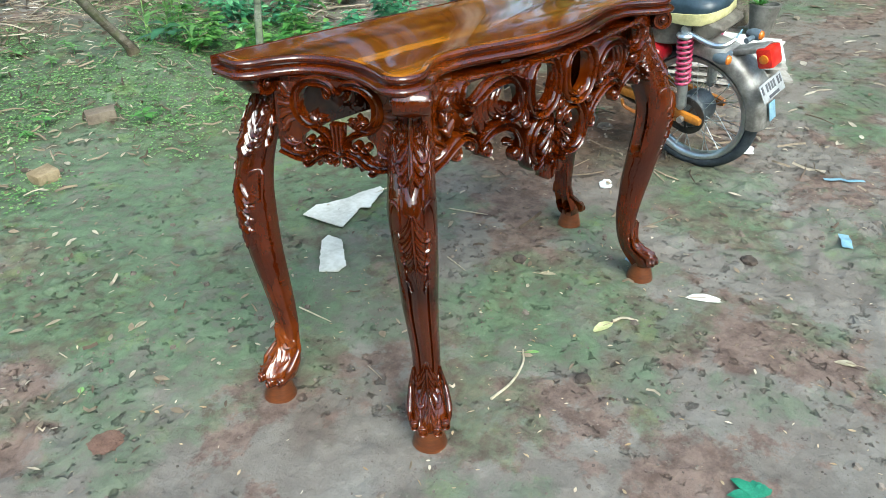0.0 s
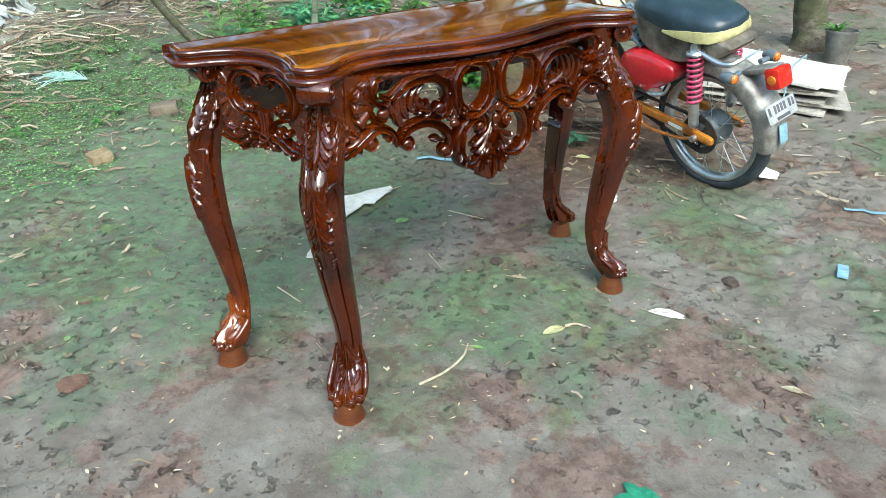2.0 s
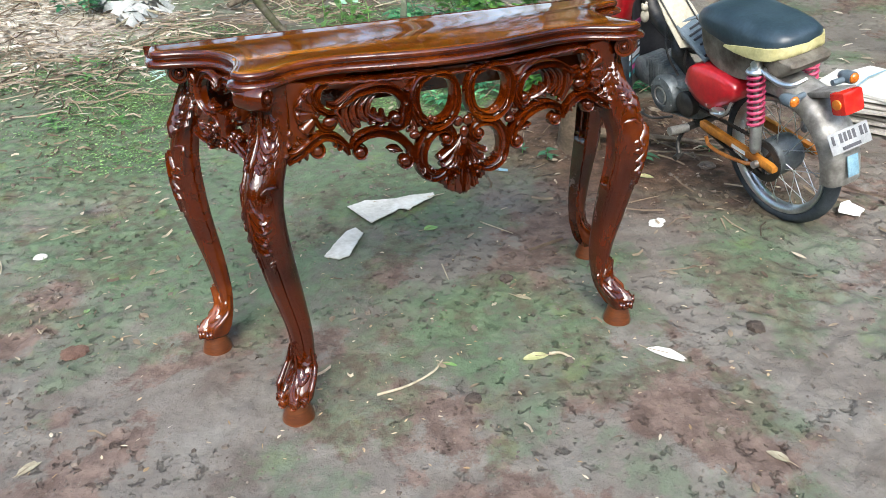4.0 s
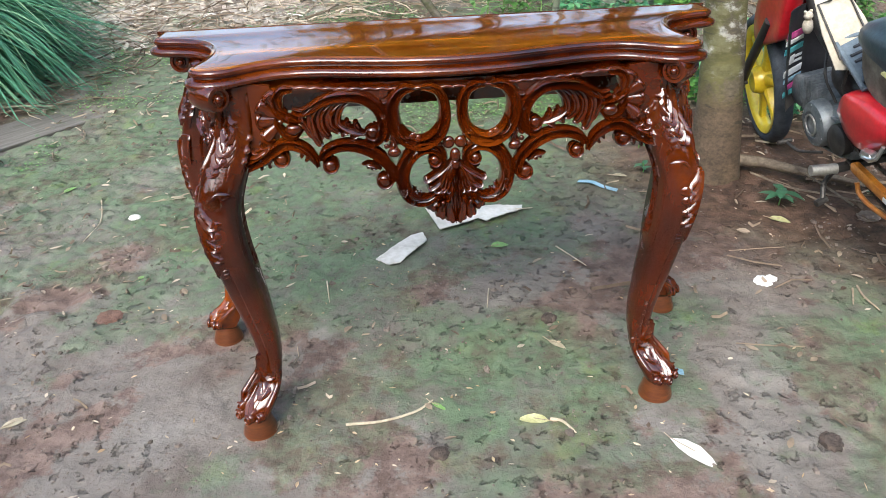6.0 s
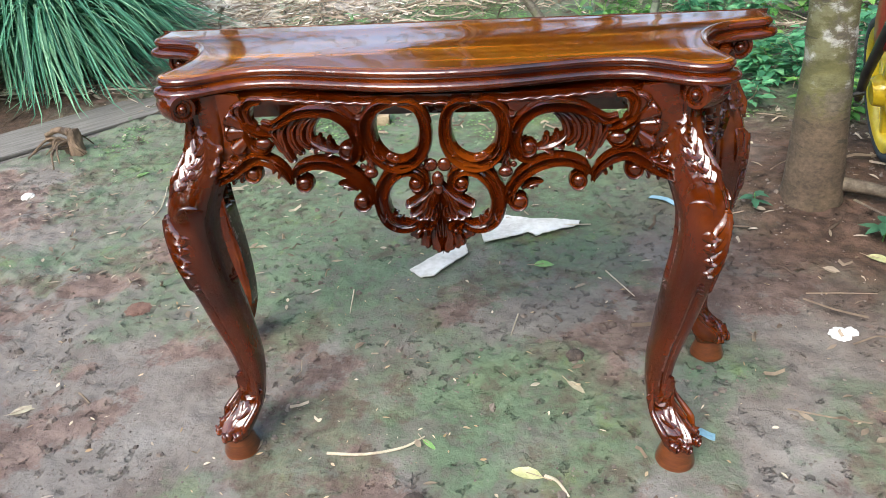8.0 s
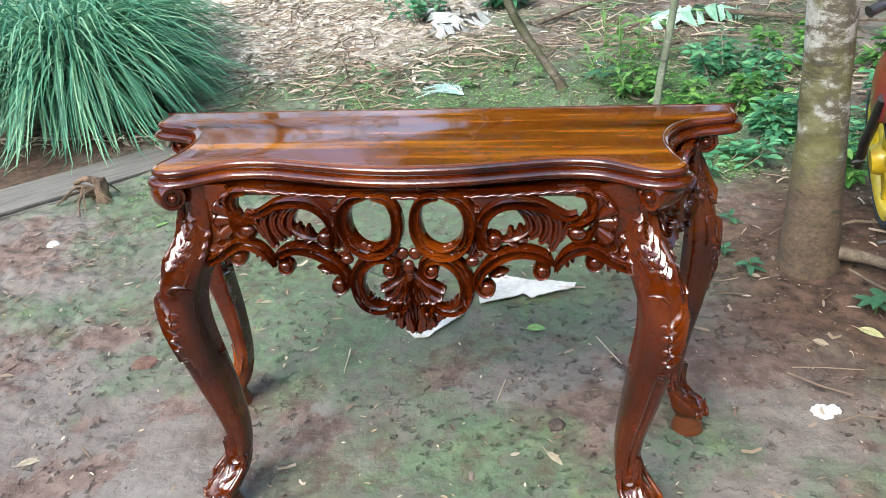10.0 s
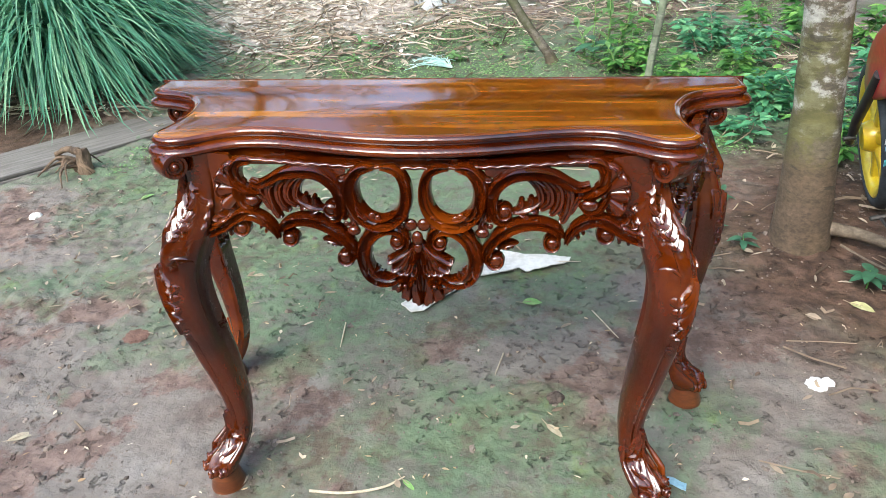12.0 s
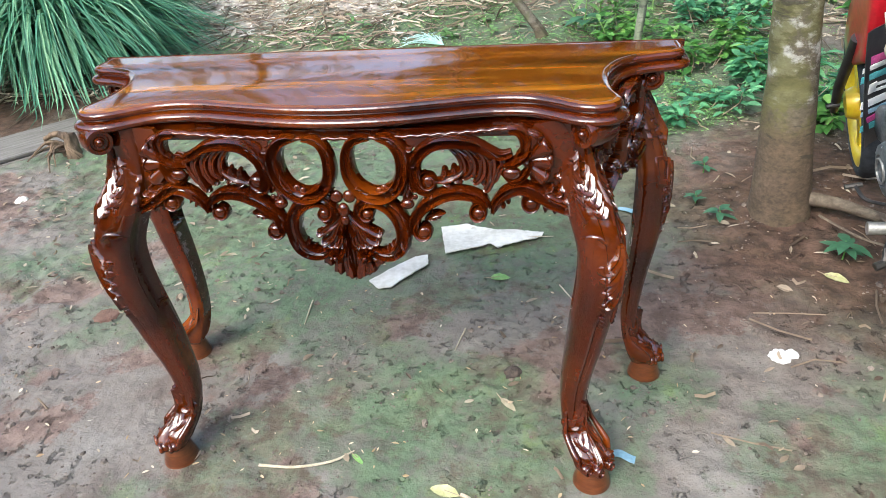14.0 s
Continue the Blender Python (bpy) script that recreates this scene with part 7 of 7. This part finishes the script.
def engine():
    bm = bmesh.new()
    box(bm, (0.17, 0.23, 0.17), pose(0, 0.53, 0.39, -6, 0, 0), 0.03)
    eng = part("engine", bm, CASTING, BIKE, "grey cast aluminium engine block")
    bm = bmesh.new()
    lathe(bm, [(0.085, -0.01), (0.085, 0.02), (0.078, 0.035), (0.05, 0.042), (0.046, 0.036), (0.03, 0.036), (0.02, 0.04)], 30, pose(-0.085, 0.60, 0.40, 0, -90, 0))
    cover = part("flywheel_cover", bm, CASTING, eng)
    for k in range(6):
        a = 2 * math.pi * (k + 0.4) / 6
        bm = bmesh.new()
        lathe(bm, [(0.007, 0.0), (0.007, 0.008), (0.004, 0.010)], 8, pose(-0.112, 0.60 + 0.070 * math.cos(a), 0.40 + 0.070 * math.sin(a), 0, -90, 0))
        part("bolt", bm, CHROME, cover)
    bm = bmesh.new()
    ring_loft(bm, pose(-0.126, 0.60, 0.40, 0, -90, 0), [(0.040, 0.0), (0.040, 0.005), (0.034, 0.005), (0.034, 0.0)], 30)
    part("ring", bm, STEEL, cover)
    for k in range(4):
        bm = bmesh.new()
        box(bm, (0.012, 0.16, 0.008), pose(-0.088, 0.53, 0.445 - 0.042 * k, -6, 0, 0), 0.002)
        part("rib", bm, CASTING, eng)
    bm = bmesh.new()
    lathe(bm, [(0.055, -0.01), (0.055, 0.022), (0.045, 0.032), (0.02, 0.034)], 26, pose(-0.085, 0.46, 0.39, 0, -90, 0))
    part("sprocket_cover", bm, DARK_METAL, eng)
    for k in range(8):
        bm = bmesh.new()
        box(bm, (0.135, 0.005, 0.135), pose(0, 0.66 + 0.018 * k, 0.425 + 0.003 * k, 6, 0, 0), 0.002)
        part("cooling_fin", bm, CASTING, eng)
    bm = bmesh.new()
    lathe(bm, [(0.05, -0.07), (0.062, -0.06), (0.062, 0.06), (0.05, 0.07)], 22, pose(0, 0.83, 0.44, 0, -90, 0))
    part("cylinder_head", bm, CASTING, eng)
    bm = bmesh.new()
    tube(bm, spline([(0.0, 0.55, 0.48), (-0.03, 0.58, 0.56), (-0.02, 0.62, 0.62)], 4), [(0, 0.03), (0.5, 0.035), (1, 0.02)], 12)
    tube(bm, spline([(-0.05, 0.50, 0.48), (-0.07, 0.5, 0.56), (-0.05, 0.48, 0.66)], 4), 0.006, 6)
    tube(bm, spline([(-0.06, 0.56, 0.48), (-0.08, 0.60, 0.58), (-0.03, 0.66, 0.70)], 4), 0.005, 6)
    part("carburettor", bm, DARK_METAL, eng)
    # foot pegs, stand and gear lever
    bm = bmesh.new()
    box(bm, (0.30, 0.03, 0.025), pose(0, 0.44, 0.295), 0.006)
    part("peg_bar", bm, DARK_METAL, BIKE)
    for sgn in (-1, 1):
        bm = bmesh.new()
        tube(bm, [(sgn * 0.12, 0.43, 0.30), (sgn * 0.205, 0.435, 0.312)], 0.019, 12)
        part("foot_peg", bm, STEEL, BIKE)
    bm = bmesh.new()
    tube(bm, spline([(-0.10, 0.46, 0.29), (-0.14, 0.47, 0.23), (-0.16, 0.44, 0.18)], 4), 0.009, 8)
    tube(bm, [(-0.145, 0.445, 0.182), (-0.185, 0.435, 0.176)], 0.013, 8)
    part("side_stand", bm, DARK_METAL, BIKE)
    bm = bmesh.new()
    tube(bm, spline([(-0.12, 0.53, 0.32), (-0.16, 0.62, 0.30), (-0.17, 0.70, 0.31)], 4), 0.006, 6)
    tube(bm, [(-0.15, 0.70, 0.31), (-0.20, 0.70, 0.31)], 0.009, 8)
    part("gear_lever", bm, DARK_METAL, BIKE)
    bm = bmesh.new()
    tube(bm, spline([(-0.10, 0.30, 0.42), (-0.14, 0.24, 0.432), (-0.14, 0.17, 0.45), (-0.135, 0.14, 0.50)], 4), [(0, 0.008), (1, 0.006)], 8)
    box(bm, (0.03, 0.05, 0.03), pose(-0.13, 0.22, 0.44), 0.006)
    part("passenger_peg", bm, CHROME, BIKE)


engine()


def front_end():
    # frame tube, fork, red cover, leg shield, bars
    bm = bmesh.new()
    tube(bm, spline([(0, 0.36, 0.64), (0, 0.55, 0.60), (0, 0.78, 0.68), (0, 0.88, 0.88)], 6), [(0, 0.035), (1, 0.03)], 14)
    part("frame_tube", bm, DARK_METAL, BIKE)
    for sgn in (-1, 1):
        bm = bmesh.new()
        tube(bm, [(sgn * 0.085, 1.345, 0.30), (sgn * 0.085, 1.25, 0.43), (sgn * 0.07, 1.06, 0.66)], [(0, 0.015), (0.3, 0.019), (1, 0.02)], 14)
        tube(bm, [(sgn * 0.075, 1.30, 0.338), (sgn * 0.12, 1.30, 0.338)], 0.011, 8)
        part("fork_leg", bm, BLACK_PLASTIC, BIKE)
        side_shape("fork_cover", [(0.98, 0.60), (1.12, 0.545), (1.21, 0.53), (1.22, 0.62), (1.14, 0.76), (0.99, 0.865), (0.89, 0.90), (0.86, 0.85), (0.92, 0.72)], sgn * 0.01, sgn * 0.075, RED, 0.02, None, "glossy red fork cover")
    # leg shield: a curved black panel with coloured stickers
    bm = bmesh.new()
    rings = []
    for z in (0.36, 0.42, 0.50, 0.58, 0.66, 0.72, 0.76):
        lean = 0.865 - (z - 0.40) * 0.17
        wid = 0.115 - 0.06 * max(0, z - 0.7) - 0.06 * max(0, 0.5 - z)
        front_side = [Vector((u * wid, lean + 0.05 * (1 - u * u) - 0.02 * abs(u) ** 3, z)) for u in (-1, -0.8, -0.5, -0.2, 0.2, 0.5, 0.8, 1)]
        rings.append(front_side + [p + Vector((0, -0.006, 0)) for p in front_side[::-1]])
    loft(bm, rings)
    shield = part("leg_shield", bm, BLACK_PLASTIC, BIKE, "black leg shield covered in coloured stickers")
    rng = random.Random(17)
    for k, (z, x, w, h, mt) in enumerate([(0.86, -0.12, 0.11, 0.03, MAGENTA), (0.83, -0.13, 0.12, 0.02, WHITE_INK), (0.79, -0.13, 0.13, 0.026, TEAL), (0.74, -0.155, 0.035, 0.04, WHITE_INK), (0.745, -0.10, 0.05, 0.012, WHITE_INK),
                                          (0.72, -0.10, 0.05, 0.012, WHITE_INK), (0.675, -0.13, 0.125, 0.032, WHITE_INK), (0.635, -0.13, 0.12, 0.02, PLASTIC_BLUE), (0.60, -0.15, 0.07, 0.026, MAGENTA), (0.60, -0.09, 0.04, 0.022, WHITE_INK), (0.565, -0.13, 0.12, 0.028, TEAL)]):
        x, w, h, z = x * 0.55, w * 0.95, h * 0.85, 0.43 + (z - 0.565) * 0.78
        u = x / 0.113
        bm = bmesh.new()
        box(bm, (w, 0.002, h), pose(x, 0.865 - (z - 0.40) * 0.17 + 0.05 * (1 - u * u) - 0.02 * abs(u) ** 3 - 0.0115, z, 10, 0, math.degrees(0.9 * -u)), 0.0006)
        part("sticker", bm, mt, shield)
    bm = bmesh.new()
    tube(bm, spline([(-0.165, 0.845, 1.015), (-0.10, 0.87, 1.03), (-0.05, 0.88, 1.0), (0, 0.89, 0.98), (0.08, 0.90, 1.0), (0.24, 0.96, 1.03), (0.33, 1.0, 1.0)], 5), 0.011, 10)
    bars = part("handlebar", bm, STEEL, BIKE)
    for a, c in ((Vector((-0.085, 0.874, 1.03)), Vector((-0.17, 0.843, 1.012))), (Vector((0.24, 0.96, 1.03)), Vector((0.34, 1.004, 0.995)))):
        bm = bmesh.new()
        tube(bm, [a, a.lerp(c, 0.05), a.lerp(c, 0.95), c], [(0, 0.020), (0.05, 0.017), (0.95, 0.017), (1, 0.019)], 12)
        part("grip", bm, BLACK_PLASTIC, bars)
    bm = bmesh.new()
    lathe(bm, [(0.03, -0.09), (0.085, -0.05), (0.10, 0.02), (0.095, 0.06), (0.06, 0.075)], 26, pose(0.02, 0.93, 0.93, -80, 0, 0))
    part("headlamp", bm, RED, BIKE, "red headlamp shell")


front_end()


def carrier():
    # plastic rack in front of the seat, with a cream board clipped on by a bent wire
    base = pose(-0.02, 0.435, 0.66, 30, 0, 0) @ Matrix.Scale(0.86, 4)
    bm = bmesh.new()
    for x in (-0.08, 0.08):
        box(bm, (0.016, 0.26, 0.014), base @ pose(x, 0, 0), 0.004)
    for y in (-0.125, 0.125):
        box(bm, (0.176, 0.016, 0.014), base @ pose(0, y, 0), 0.004)
    box(bm, (0.16, 0.25, 0.006), base @ pose(0, 0, -0.004), 0.002)
    rack = part("rack", bm, GREY_PLASTIC, BIKE, "blue-grey plastic rack with slots")
    for k in range(6):
        bm = bmesh.new()
        box(bm, (0.12 - 0.03 * (k % 2), 0.010, 0.008), base @ pose(0.012 * (k % 3 - 1), -0.09 + 0.034 * k, 0.003, 0, 0, 14), 0.002)
        part("slat", bm, BLACK_PLASTIC, rack)
    bm = bmesh.new()
    bmat = pose(-0.05, 0.55, 0.735, 52, 0, 8)
    slab(bm, [(-0.080, -0.125), (0.0, -0.15), (0.084, -0.12), (0.078, 0.02), (0.052, 0.15), (0.0, 0.16), (-0.05, 0.15), (-0.076, 0.0)], 0.006, 0.010, 0.0, bmat)
    part("board", bm, CREAM_BOARD, rack, "cream cardboard sheet clipped on the rack")
    bm = bmesh.new()
    tube(bm, [bmat @ Vector(p) for p in ((-0.055, -0.10, 0.016), (-0.055, 0.10, 0.016), (-0.01, 0.10, 0.02), (0.0, 0.115, 0.02), (0.01, 0.10, 0.02), (0.055, 0.10, 0.016), (0.06, -0.10, 0.016))], 0.0035, 6)
    part("wire_clip", bm, DARK_METAL, rack)
    bm = bmesh.new()
    ball(bm, (-0.045, 0.80, 0.69), 0.022, (0.9, 0.9, 1.3))
    ball(bm, (-0.045, 0.795, 0.728), 0.016)
    ball(bm, (-0.056, 0.795, 0.744), 0.006)
    ball(bm, (-0.036, 0.795, 0.744), 0.006)
    tagged(part("plush_toy", bm, PLUSH, BIKE, "small pale plush toy"))


carrier()
